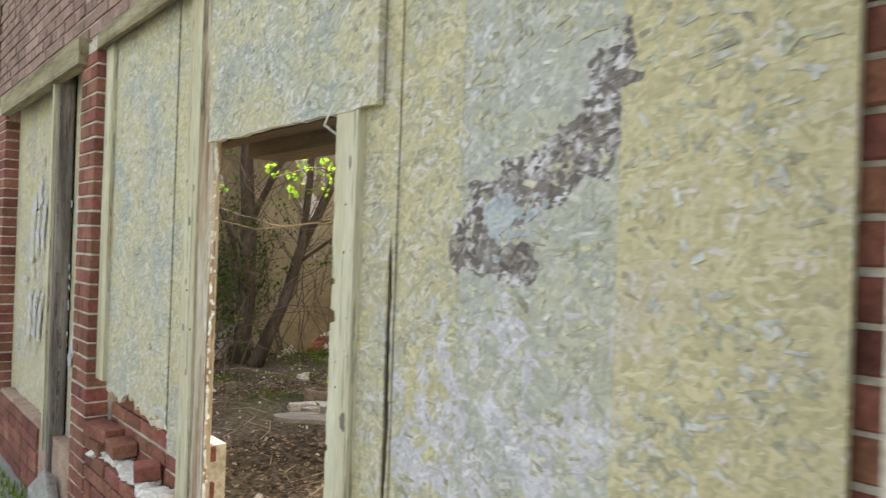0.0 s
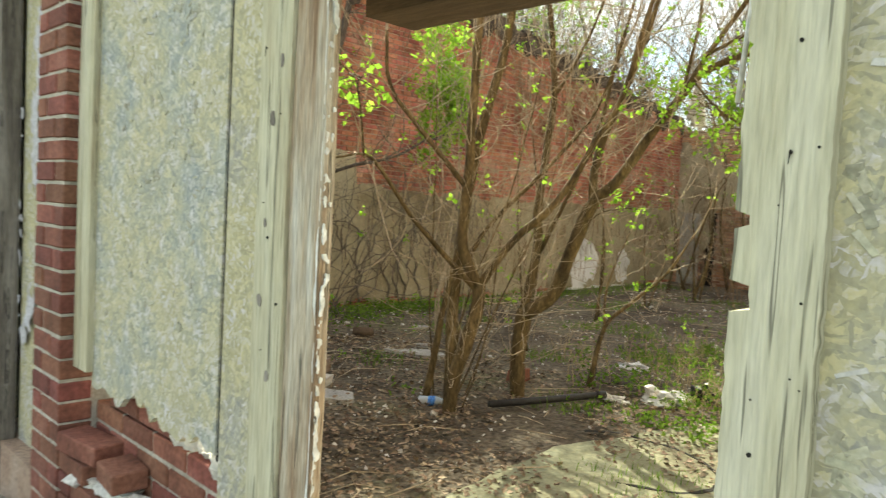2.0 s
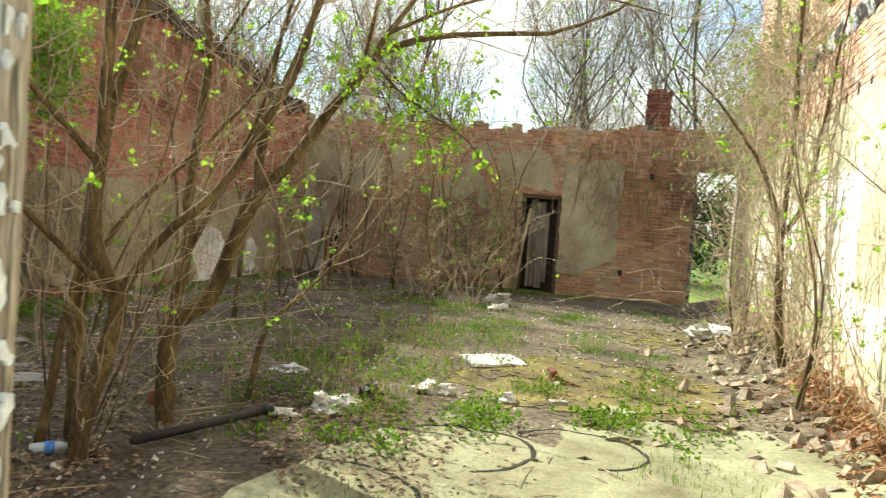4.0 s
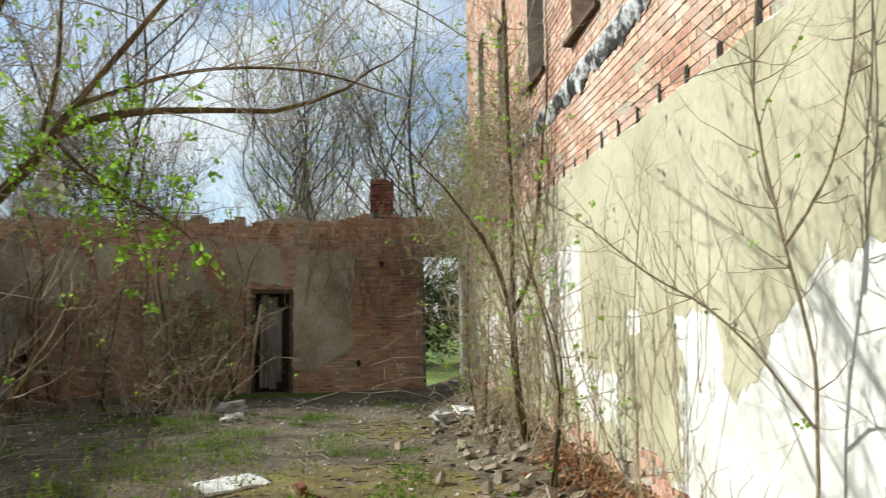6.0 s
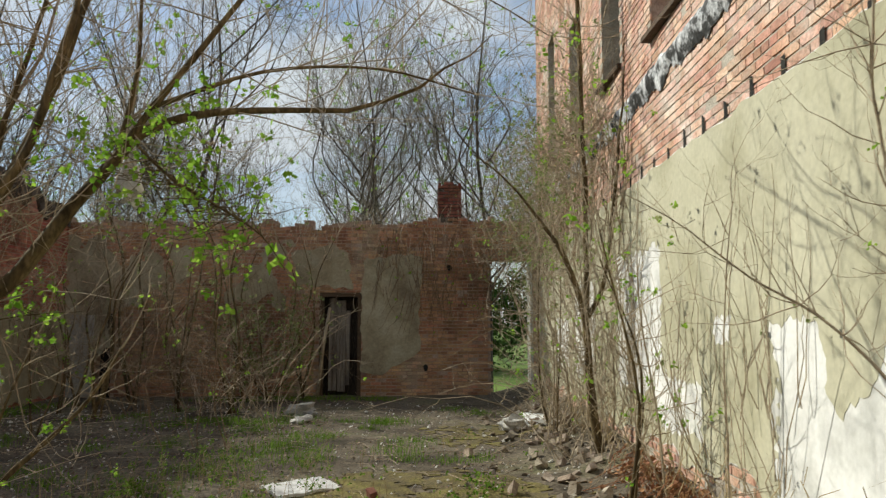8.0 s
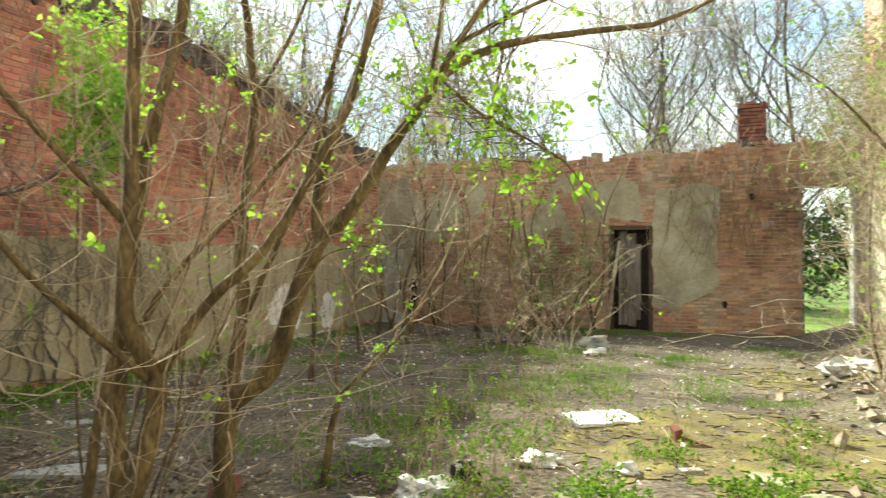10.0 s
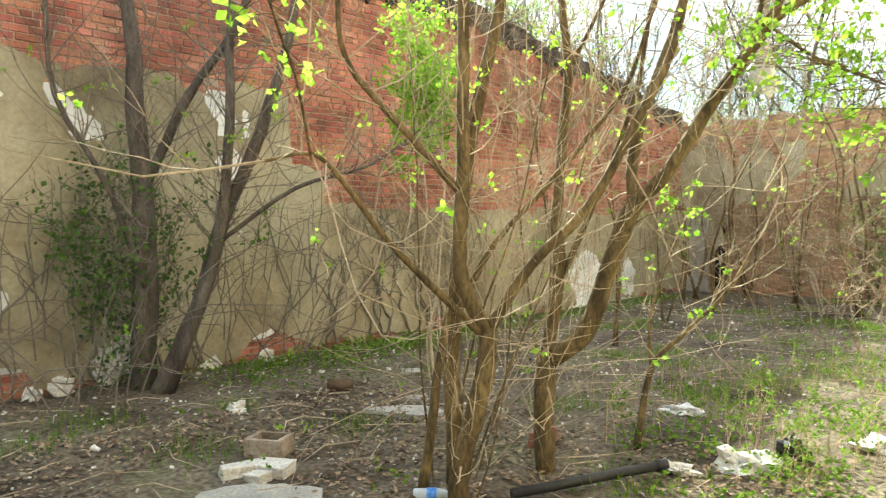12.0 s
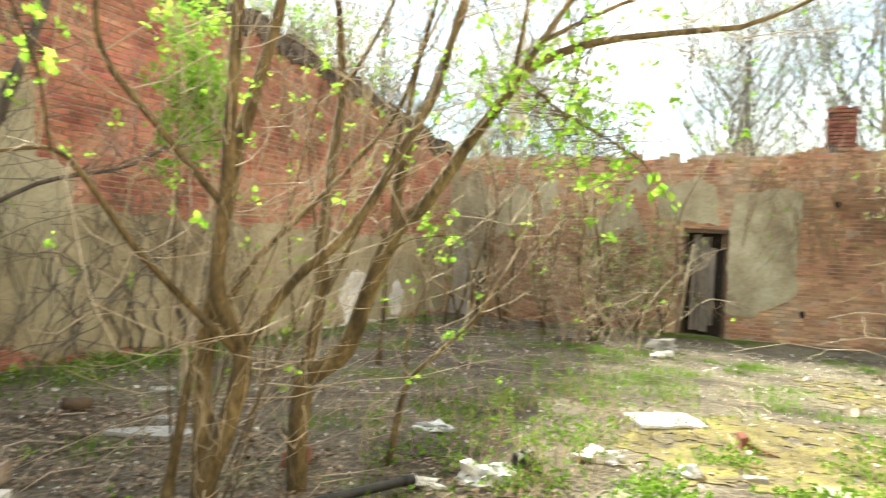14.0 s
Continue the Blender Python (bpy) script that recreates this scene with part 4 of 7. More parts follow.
for k in range(12):
    a, b = k * BH + 0.005, (k + 1) * BH - 0.005
    for j in range(5):
        x = -3.33 + 0.205 * j - (0.1 if k % 2 else 0)
        lo, hi = max(-3.33, x) + 0.005, min(-2.36, x + 0.205) - 0.005
        if hi - lo < 0.04:
            continue
        if k < 8 - 0.5 * (j > 2) or (j == 0 and k < 9):
            brick_piece(bulk, (lo, -0.055, a), (hi, 0.045, b))
        if k < 11 or j in (1, 2):
            brick_piece(bulk, (lo, 0.055, a), (hi, 0.155, b))
g = Geo()
for k in range(14):
    g.blob((-3.2 + k * 0.055, 0.0 + random.uniform(-0.02, 0.02), 0.545), (0.05, 0.05, 0.025), k, 0.4, 4, 7)
    g.blob((-3.0 + k * 0.045, 0.1 + random.uniform(-0.02, 0.02), 0.79 - 0.004 * k), (0.04, 0.045, 0.035), k + 30, 0.4, 4, 7)
sub("mortar_crumbs", g, M_WHITESTONE, bulk, "pale crumbling mortar bed")
for k, (x, y, z) in enumerate(((-3.3, -0.005, 0.61), (-3.05, -0.0, 0.585), (-2.72, 0.01, 0.57))):
    b = brick_piece(bulk, (x, y - 0.05, z), (x + (0.2, 0.13, 0.1)[k], y + 0.05, z + 0.058))
    b.rotation_euler = (0.03 * k, 0.05, 0.2 - 0.25 * k)
bulk2 = thing("bulkhead", (-4.6, 0, 0), "low painted brick bulkhead under the boards", "bulkhead", kind="structure")
g = Geo()
g.box((-5.6, -0.03, -0.05), (-3.52, 0.2, 0.43))
sub("mortar", g, M_MORTAR_RED, bulk2)
for k in range(6):
    for j in range(6):
        x = -5.6 + 0.205 * j
        brick_piece(bulk2, (x + 0.004, -0.045, k * BH + 0.004), (x + 0.2, 0.05, (k + 1) * BH - 0.004))
bulk3 = thing("bulkhead", (-7, 0, 0), "tumbled brick bulkhead of the broken bay", "bulkhead", kind="structure")
for k in range(9):
    for j in range(10):
        x = -8.2 + 0.215 * j + (0.1 if k % 2 else 0)
        if k < 3 - 2.5 * math.exp(-((j - 6.0) / 2.2) ** 2) - 1.5 * random.random():
            brick_piece(bulk3, (x, -0.05, k * BH), (x + 0.2, 0.05, (k + 1) * BH - 0.008))
for k in range(9):
    x, y = -6.15 - 0.9 * random.random(), 0.0 - 0.2 * random.random()
    b = brick_piece(bulk3, (x, y, 0.0), (x + random.choice((0.2, 0.12)), y + 0.1, 0.06))
    b.rotation_euler = (random.uniform(-0.2, 0.2), random.uniform(-0.2, 0.2), random.uniform(0, 3))
    b.location.z = 0.035 + 0.05 * random.random()


# boarding
def panel(name, x0, x1, z0, z1, y, material, label, ragged=0.0, parent=None, thick=0.018, wave=0.0):
    """A sheet of strand board; ragged bottoms are eaten away."""
    g = Geo()
    n = max(2, int((x1 - x0) / 0.02))
    for k in range(n + 1):
        x = x0 + (x1 - x0) * k / n
        zb = z0 + ragged * (0.6 * fbm(x * 6, 3.0, z0) + 0.5 * fbm(x * 22, 5.0, z0))
        yy = y + wave * math.sin((x - x0) * 3)
        g.v += [(x, yy, zb), (x, yy, z1), (x, yy + thick, z1), (x, yy + thick, zb)]
        if k:
            a = 4 * k
            g.f += [(a - 4, a, a + 1, a - 3), (a - 3, a + 1, a + 2, a - 2), (a - 2, a + 2, a + 3, a - 1), (a - 1, a + 3, a, a - 4)]
    g.f += [(0, 1, 2, 3), (4 * n + 3, 4 * n + 2, 4 * n + 1, 4 * n)]
    return tagged(part(name, g, material), label, "boarding", kind="structure")


panel("boarding", -3.22, -2.4685, 0.82, HEAD, 0.0, M_OSB_BLUE, "bluish grey-green painted strand board with rotten foot", 0.06)
panel("boarding", -2.4595, -2.302, 0.72, HEAD, 0.004, M_OSB, "narrow olive strand board strip", 0.05)
panel("boarding", -1.225, -1.112, 0.0, HEAD, 0.0, M_OSB, "narrow olive strand board strip beside the doorway", 0.0)
panel("boarding", -1.094, -0.88, 0.0, HEAD, 0.0035, M_OSB, "olive yellow strand board beside the crack", 0.0)
panel("boarding", -0.8795, SEAM, 0.0, HEAD, 0.004, M_OSB_GREY, "grey-green painted strand board, paint scorched away", 0.0)
panel("boarding", SEAM + 0.001, -0.15, 0.0, HEAD, 0.003, M_OSB_YELLOW, "yellow painted strand board, paint scorched away", 0.0)
g = Geo()
for k in range(161):
    z = HEAD * k / 160
    w = max(0.0, min(1.0, (1.53 - z) / 0.05)) * (0.0105 + 0.004 * fbm(z * 9, 2.0) + 0.003 * fbm(z * 45, 3.0))
    c = -1.103 + 0.006 * fbm(z * 4, 8.0) + 0.002 * fbm(z * 40, 9.0)
    g.v += [(-1.122, -0.0015, z), (c - w, -0.0015, z), (c - w, 0.0029, z), (c + w, 0.0029, z), (c + w, -0.0015, z), (-1.085, -0.0015, z)]
    if k:
        q = 6 * k
        g.f += [(q - 6, q - 5, q + 1, q), (q - 5, q - 4, q + 2, q + 1), (q - 3, q - 2, q + 4, q + 3), (q - 2, q - 1, q + 5, q + 4)]
tagged(part("boarding_edge", g, M_OSB), "frayed edges of olive boards beside a crack", "boarding", kind="structure")
panel("boarding", -2.10, -1.145, 1.825, HEAD, -0.024, M_OSB_BLUE, "pale strand board over the doorway", 0.012)
panel("boarding", -4.04, -3.52, 0.3, HEAD, 0.03, M_OSB, "olive strand board bay", 0.03, wave=0.01)
panel("boarding", -5.6, -4.1, 0.43, HEAD, 0.03, M_OSB, "olive strand board bay with faded scrawl", 0.03, wave=0.01)
# near-black strip just behind the board face paints the crack's shade
g = Geo()
g.box((-1.1119, 0.003, 0), (-1.0941, 0.016, 1.56))
tagged(part("boarding_gap", g, M_GAP_SHADE), "dark strip painting the shade in a split between boards", "gap", kind="structure")
# second strip paints the shade in the left split
g = Geo()
g.box((-2.474, 0.006, 0.8), (-2.454, 0.05, HEAD))
tagged(part("boarding_gap", g, M_BLACK), "dark strip painting the shade in a split between boards", "gap", kind="structure")
# unseen near-black sheet, stands in for the shade behind the bay
g = Geo()
g.box((-5.6, 0.1, 0.4), (-3.5, 0.12, HEAD))
tagged(part("backing_board", g, M_BLACK), "near-black sheet added as shade behind the bay", "backing", kind="structure")

# paint marks on the boards
marks = thing("paint_marks", (-0.7, 0, 1.5), "scorched and peeled paint marks on the boards", "paint", kind="structure")
g = Geo()


def seg(u, v, a, b, r):
    du, dv = b[0] - a[0], b[1] - a[1]
    t = max(0, min(1, ((u - a[0]) * du + (v - a[1]) * dv) / (du * du + dv * dv)))
    return 1 - math.hypot(u - a[0] - t * du, v - a[1] - t * dv) / r


sheet(g, lambda u, v, d: Vector((u, 0.004 - d, v)),
      lambda u, v: max(seg(u, v, (-0.83, 1.56), (-0.56, 1.68), 0.075), seg(u, v, (-0.58, 1.66), (-0.50, 1.83), 0.05), seg(u, v, (-0.86, 1.5), (-0.70, 1.47), 0.05))
      + 0.6 * fbm(u * 11, v * 11, 61) + 0.35 * fbm(u * 40, v * 40, 62) - 0.22, -1.05, -0.3, 1.25, 2.0, 0.008, 0.0012)
sub("bare_patch", g, M_OSB_BARE, marks)
g = Geo()
sheet(g, lambda u, v, d: Vector((u, 0.004 - d, v)),
      lambda u, v: seg(u, v, (-0.76, 1.55), (-0.72, 1.57), 0.055) + 0.9 * fbm(u * 16, v * 16, 64) + 0.6 * fbm(u * 50, v * 50, 65) - 0.3, -1.0, -0.5, 1.35, 1.8, 0.008, 0.002)
sub("blue_patch", g, M_BLUEPAINT, marks)
g = Geo()
smears = [(-1.0 + 0.8 * random.random(), 1.1 + 0.25 * random.random(), random.uniform(-0.05, 0.05)) for k in range(12)]
sheet(g, lambda u, v, d: Vector((u, 0.004 - d, v)),
      lambda u, v: max(seg(u, v, (cx, cz), (cx + dx, cz + 0.09), 0.014) for cx, cz, dx in smears) + 1.1 * fbm(u * 30, v * 30, 66) - 0.4, -1.08, -0.2, 0.95, 1.45, 0.008, 0.0008)
sheet(g, lambda u, v, d: Vector((u, 0.004 - d, v)), lambda u, v: min((1.27 - v) * 3, (SEAM + 0.03 - u) * 6, 0.25) + 1.2 * fbm(u * 13, v * 13, 67) + 0.5 * fbm(u * 50, v * 50, 69) - 0.22, -1.085, SEAM + 0.03, 0.9, 1.4, 0.008, 0.0006)
sub("pale_smear", g, M_LAVENDER, marks)
g = Geo()
strokes = [(-5.02, 1.55, 0.2), (-4.87, 1.6, 0.2), (-4.72, 1.58, 0.16), (-5.05, 1.0, 0.13), (-4.9, 1.02, 0.14), (-4.76, 0.98, 0.12), (-3.88, 1.72, 0.28), (-3.76, 1.75, 0.28), (-3.66, 1.7, 0.26)]
sheet(g, lambda u, v, d: Vector((u, 0.018 - d, v)),
      lambda u, v: max(max(seg(u, v, (cx, cz - hh), (cx + 0.05, cz + hh), 0.07) for cx, cz, hh in strokes), seg(u, v, (-4.0, 0.85), (-3.6, 1.25), 0.07) * (u > -4.0)) + 1.0 * fbm(u * 16, v * 16, 68) + 0.8 * fbm(u * 45, v * 45, 70) - 0.52,
      -5.4, -3.54, 0.7, 2.2, 0.018, 0.0008)
sub("scrawl", g, M_LAVENDER, marks)

# strands that have lifted from the boards
def loose_strands(x0, x1, z0, z1, y, count, material, label, seed):
    random.seed(seed)
    g = Geo()
    for k in range(count):
        x, z = random.uniform(x0, x1), random.uniform(z0, z1)
        ln, w = random.uniform(0.006, 0.017), random.uniform(0.002, 0.006)
        if fbm(x * 7, z * 7, seed) < -0.1 or not (x0 + ln < x < x1 - ln):
            continue
        m = (Matrix.Translation((x, y, z)) @ Matrix.Rotation(random.gauss(0.2, 0.9), 4, "Y") @ Matrix.Rotation(random.uniform(-0.16, 0.16), 4, "X")
             @ Matrix.Rotation(random.uniform(-0.05, 0.05), 4, "Z"))
        g.box((-ln, -0.0006, -w), (ln, 0.0012, w), m, 0.0012)
    tagged(sub("loose_strands", g, material, marks), label, kind="stuff")


for x0, x1, z0, z1, y, count, seed in ((-1.22, -1.118, 0.7, 2.3, -0.0005, 260, 51), (-1.08, SEAM - 0.005, 0.7, 2.3, 0.0035, 1300, 52), (SEAM + 0.005, -0.17, 0.7, 2.3, 0.0025, 800, 53),
                                          (-3.2, -2.48, 0.95, 2.4, -0.0005, 420, 54), (-2.08, -1.16, 1.86, 2.38, -0.0245, 420, 55)):
    loose_strands(x0, x1, z0, z1, y, count, M_FLAKE, "lifted olive strands of board", seed)
    loose_strands(x0, x1, z0, z1, y - 0.0004, count // 5, M_FLAKE_PALE, "bleached lifted strands of board", seed + 10)

# posts, jambs and lintel of the doorway
frame_ob = thing("doorway_frame", (-1.7, 0, 0), "weathered painted timber doorway frame, notched and nail-holed", "door frame", kind="structure")


def board(name, x0, x1, y0, y1, z0, z1, material, parent, label="", notches=()):
    """An upright board with an uneven edge; notches are (z0, z1, depth) on its low-x side."""
    g = Geo()
    n = 360
    for k in range(n + 1):
        z = z0 + (z1 - z0) * k / n
        a = x0 + 0.004 * fbm(z * 5, x0 * 9) + 0.002 * fbm(z * 40, x0 * 9)
        for p0, p1, dp in notches:
            if p0 < z < p1:
                a += dp
        b = x1 + 0.003 * fbm(z * 5, x1 * 9 + 4) + 0.0015 * fbm(z * 40, x1)
        g.v += [(a, y0, z), (b, y0, z), (b, y1, z), (a, y1, z)]
        if k:
            q = 4 * k
            g.f += [(q - 4 + i, q - 4 + (i + 1) % 4, q + (i + 1) % 4, q + i) for i in range(4)]
    g.f += [(3, 2, 1, 0), (4 * n, 4 * n + 1, 4 * n + 2, 4 * n + 3)]
    return sub(name, g, material, parent, label)


board("post", -2.19, -2.085, -0.012, 0.014, 0.0, HEAD, M_POST, frame_ob, "grey-brown weathered post")
board("casing", -2.30, -2.192, -0.02, 0.03, 0.0, HEAD, M_BOARD, frame_ob, "pale green painted casing board")
board("jamb", -1.315, -1.222, -0.022, 0.09, 0.0, 1.83, M_BOARD, frame_ob, "pale jamb with notches and nail holes", [(1.315, 1.345, 0.022), (1.405, 1.42, 0.016), (1.0, 1.012, 0.008), (1.6, 1.606, 0.005)])
board("trim", -3.325, -3.215, -0.02, 0.05, 0.86, HEAD, M_BOARD, frame_ob, "olive trim strip beside the pier")
g = Geo()
sheet(g, lambda u, v, d: Vector((-2.083 + d + 0.004 * fbm(v * 9, u * 9), u, v)), lambda u, v: 0.03 - 18 * abs(u + 0.007 - 0.02 * fbm(v * 5, 1.0)) + 0.2 * fbm(u * 30, v * 11, 71) + 0.26 * fbm(u * 90, v * 48, 72), -0.012, 0.014, 0.2, 1.83, 0.004, 0.004)
sheet(g, lambda u, v, d: Vector((u, -0.014 - d, v)), lambda u, v: u * 60 + 125.35 + 0.9 * fbm(u * 30, v * 6, 73), -2.115, -2.086, 0.2, 1.83, 0.004, 0.002)
sub("peeling_paint", g, M_PEEL, frame_ob, "ragged white peeling paint on the jamb edge")
for k, (y0, y1, z0) in enumerate(((0.02, 0.09, 1.83), (0.09, 0.16, 1.86), (0.16, 0.30, 1.80))):
    g = Geo()
    g.box((-2.2, y0 + 0.002, z0), (-1.2, y1, z0 + 0.2), jit=0.003)
    sub("lintel_board", g, M_DARKWOOD, frame_ob, "dark brown lintel board")
g = Geo()
for x, z in ((-1.26, 1.60), (-1.235, 1.49), (-1.262, 1.485), (-1.27, 1.43), (-1.235, 1.24), (-1.245, 1.25), (-1.283, 1.22), (-1.24, 1.33), (-1.28, 1.16), (-1.25, 1.07), (-2.27, 1.4), (-2.22, 1.576), (-2.25, 1.33), (-2.21, 1.2), (-2.26, 1.1), (-2.28, 1.71)):
    g.tube([(x, -0.0235, z), (x, -0.018, z)], [0.0009 + 0.0019 * random.random() ** 2] * 2, 7)
    if int(z * 1000) % 3 == 0:
        g.tube([(x, -0.0234, z + 0.003), (x + 0.002 * random.uniform(-1, 1), -0.0235, z - 0.004 - 0.016 * random.random())], [0.0011, 0.0003], 5)
sub("nail_hole", g, M_BLACK, frame_ob, "dark nail holes and knots")
g = Geo()
for x, z, w, h in ((-2.248, 1.565, 0.008, 0.015), (-2.272, 1.20, 0.009, 0.012), (-2.235, 1.05, 0.007, 0.012), (-2.262, 1.36, 0.005, 0.009), (-2.222, 1.68, 0.006, 0.012), (-1.243, 1.085, 0.012, 0.022), (-1.247, 1.70, 0.006, 0.016)):
    sheet(g, lambda u, v, d: Vector((u, -0.0205 - d if u < -2 else -0.0225 - d, v)), lambda u, v: ell(u, v, x, z, w, h) + 0.5 * fbm(u * 110, v * 70, 75), x - 0.02, x + 0.02, z - 0.03, z + 0.03, 0.003, 0.001)
sub("paint_chip", g, M_GREYWOOD, frame_ob, "grey knots and chips in the paint")
g = Geo()
g.tube([(-1.33, -0.02, 1.86), (-1.36, -0.03, 1.80), (-1.33, 0.02, 1.76), (-1.335, 0.03, 1.66), (-1.345, 0.035, 1.55)], [0.0035] * 5, 5)
tagged(part("loose_wire", g, M_PEEL, smooth=True), "thin white wire hanging in the doorway", "wire")
lean = thing("loose_post", (-4.4, -0.05, 0), "dark leaning timber post against the boards", "post")
board("stud", -4.10, -4.05, -0.05, 0.02, 0.0, HEAD - 0.05, M_GREYWOOD, lean)
board("edge_strip", -4.135, -4.102, -0.07, 0.0, 0.35, HEAD - 0.02, M_BOARD, lean, "olive edge strip")
for k, (x, y, s, ry) in enumerate(((-3.88, -0.1, 0.15, 0.9), (-3.66, -0.09, 0.09, 0.6))):
    g = Geo()
    g.box((-s, -0.03, -s * 0.7), (s, 0.03, s * 0.7), jit=0.02)
    ob = tagged(part("concrete_chunk", g, M_CONC), "mossy broken concrete chunk leaning on the boards", "rubble", "rubble chunks")
    ob.location, ob.rotation_euler = (x, y, s * 0.72), (-0.22, ry, 0)
for k, (x, y) in enumerate(((-5.1, -0.75), (-3.0, -0.62), (-5.9, -0.45), (-3.9, -0.8))):
    g = Geo()
    g.box((-0.1, -0.045, 0), (0.1, 0.045, 0.035), jit=0.012)
    ob = tagged(part("brick_fragment", g, M_BRICK if k % 2 else M_WHITESTONE), "broken brick fragment on the pavement", "rubble", "pavement fragments")
    ob.location, ob.rotation_euler = (x, y, 0.0), (0, 0, k * 1.3)
# iron brackets high on the front
for k, (x, z) in enumerate(((-6.6, 3.05), (-7.4, 2.75))):
    g = Geo()
    g.tube([(x, -0.02, z), (x, -0.45, z + 0.02)], [0.012, 0.012], 6)
    g.tube([(x, -0.05, z), (x, -0.06, z - 0.28)], [0.016, 0.016], 6)
    tagged(part("iron_bracket", g, M_RUST), "rusty iron bracket on the brick front", "bracket", "wall brackets")
# buildings across the far end of the street
far = thing("far_building", (-42, -2, 0), "low brown brick building with a pale blue base", "building")
g = Geo()
g.box((-46, -6, 2.2), (-36, 3.5, 5.6))
sub("wall", g, M_BRICK_BACK, far)
g = Geo()
g.box((-46.02, -6.02, -0.14), (-35.98, 3.52, 2.2))
sub("base", g, M_PALEBLUE, far, "pale blue painted base")
g = Geo()
g.box((-46.1, -6.1, 5.6), (-35.9, 3.6, 5.8))
sub("roof", g, M_CONC, far)


# ---- trees ----
def smooth_line(pts, n=4):
    """Catmull-Rom through a few points."""
    p = [Vector(q) for q in pts]
    p = [p[0] * 2 - p[1]] + p + [p[-1] * 2 - p[-2]]
    out = []
    for k in range(1, len(p) - 2):
        a, b, c, d = p[k - 1], p[k], p[k + 1], p[k + 2]
        for i in range(n):
            t = i / n
            out.append(0.5 * ((2 * b) + (c - a) * t + (2 * a - 5 * b + 4 * c - d) * t * t + (3 * b - a - 3 * c + d) * t ** 3))
    out.append(p[-2])
    return out


def rnd_dir():
    while True:
        v = Vector((random.uniform(-1, 1), random.uniform(-1, 1), random.uniform(-1, 1)))
        if 0.1 < v.length < 1:
            return v.normalized()


def twig(g, lv, p, d, length, r, depth, leaf_p, leaf_size, droop=0.0, sides=4, wob=0.28, split=2, up=0.12):
    """One shoot that wavers, tapers and sends out smaller ones."""
    n = 5
    pts, cur, dr = [p.copy()], p.copy(), d.normalized()
    for k in range(n):
        dr = (dr + rnd_dir() * wob + Vector((0, 0, up - droop))).normalized()
        cur = cur + dr * (length / n)
        pts.append(cur.copy())
    g.tube(pts, [r * (1 - 0.75 * k / n) for k in range(n + 1)], sides, False)
    if depth > 0:
        for k in range(split):
            i = random.randint(1, n)
            side = (dr + rnd_dir() * 0.95).normalized()
            twig(g, lv, pts[i], side, length * random.uniform(0.4, 0.7), r * 0.55, depth - 1, leaf_p, leaf_size, droop, 3, wob, split, up)
    if leaf_p and random.random() < leaf_p:
        i = random.randint(n - 1, n)
        for k in range(random.randint(5, 9)):
            lv.leaf(pts[i] + rnd_dir() * leaf_size * random.uniform(0.1, 0.9), rnd_dir() + Vector((0, 0, -0.3)), rnd_dir(), leaf_size * random.uniform(0.4, 0.95))


def tree(name, limbs, label, bark, twig_mat, leaf_mat, twigs=10, tw_len=0.7, tw_r=0.007, leaf_p=0.3, leaf_size=0.05, depth=2, droop=0.0, start=0.3, group="", sides=8, up=0.12):
    """limbs: (points, first radius, last radius). Twigs spring from each limb's outer part."""
    base = Vector(limbs[0][0][0])
    t = thing(name, base, label, "tree", group)
    g, gt, gl = Geo(), Geo(), Geo()
    for pts, r0, r1 in limbs:
        line = smooth_line(pts)
        n = len(line)
        rad = [(r0 + (r1 - r0) * k / (n - 1)) * (1 + 0.12 * fbm(line[k].z * 5, line[k].x * 5)) for k in range(n)]
        line = [q + Vector((fbm(q.z * 3, 1, q.x), fbm(q.z * 3, 2, q.y), 0)) * 0.012 for q in line]
        g.tube(line, rad, sides)
        length = sum((line[k + 1] - line[k]).length for k in range(n - 1))
        for k in range(int(twigs * length)):
            i = random.randint(int(start * (n - 1)), n - 2)
            d = (line[i + 1] - line[i]).normalized()
            twig(gt, gl, line[i], (d * 0.6 + rnd_dir()).normalized(), tw_len * random.uniform(0.4, 1.2), min(tw_r, rad[i] * 0.6), depth, leaf_p, leaf_size, droop, up=up)
        if rad[-1] < 0.04:
            twig(g if rad[-1] > 0.012 else gt, gl, line[-1], line[-1] - line[-2], tw_len, rad[-1], depth if rad[-1] < 0.012 else 0, leaf_p, leaf_size, droop, 5)
    sub("trunk", g, bark, t, smooth=True)
    sub("crown", gt, twig_mat, t, "thin bare branches")
    if gl.v:
        sub("foliage", gl, leaf_mat, t, "young yellow-green leaves")
    return t


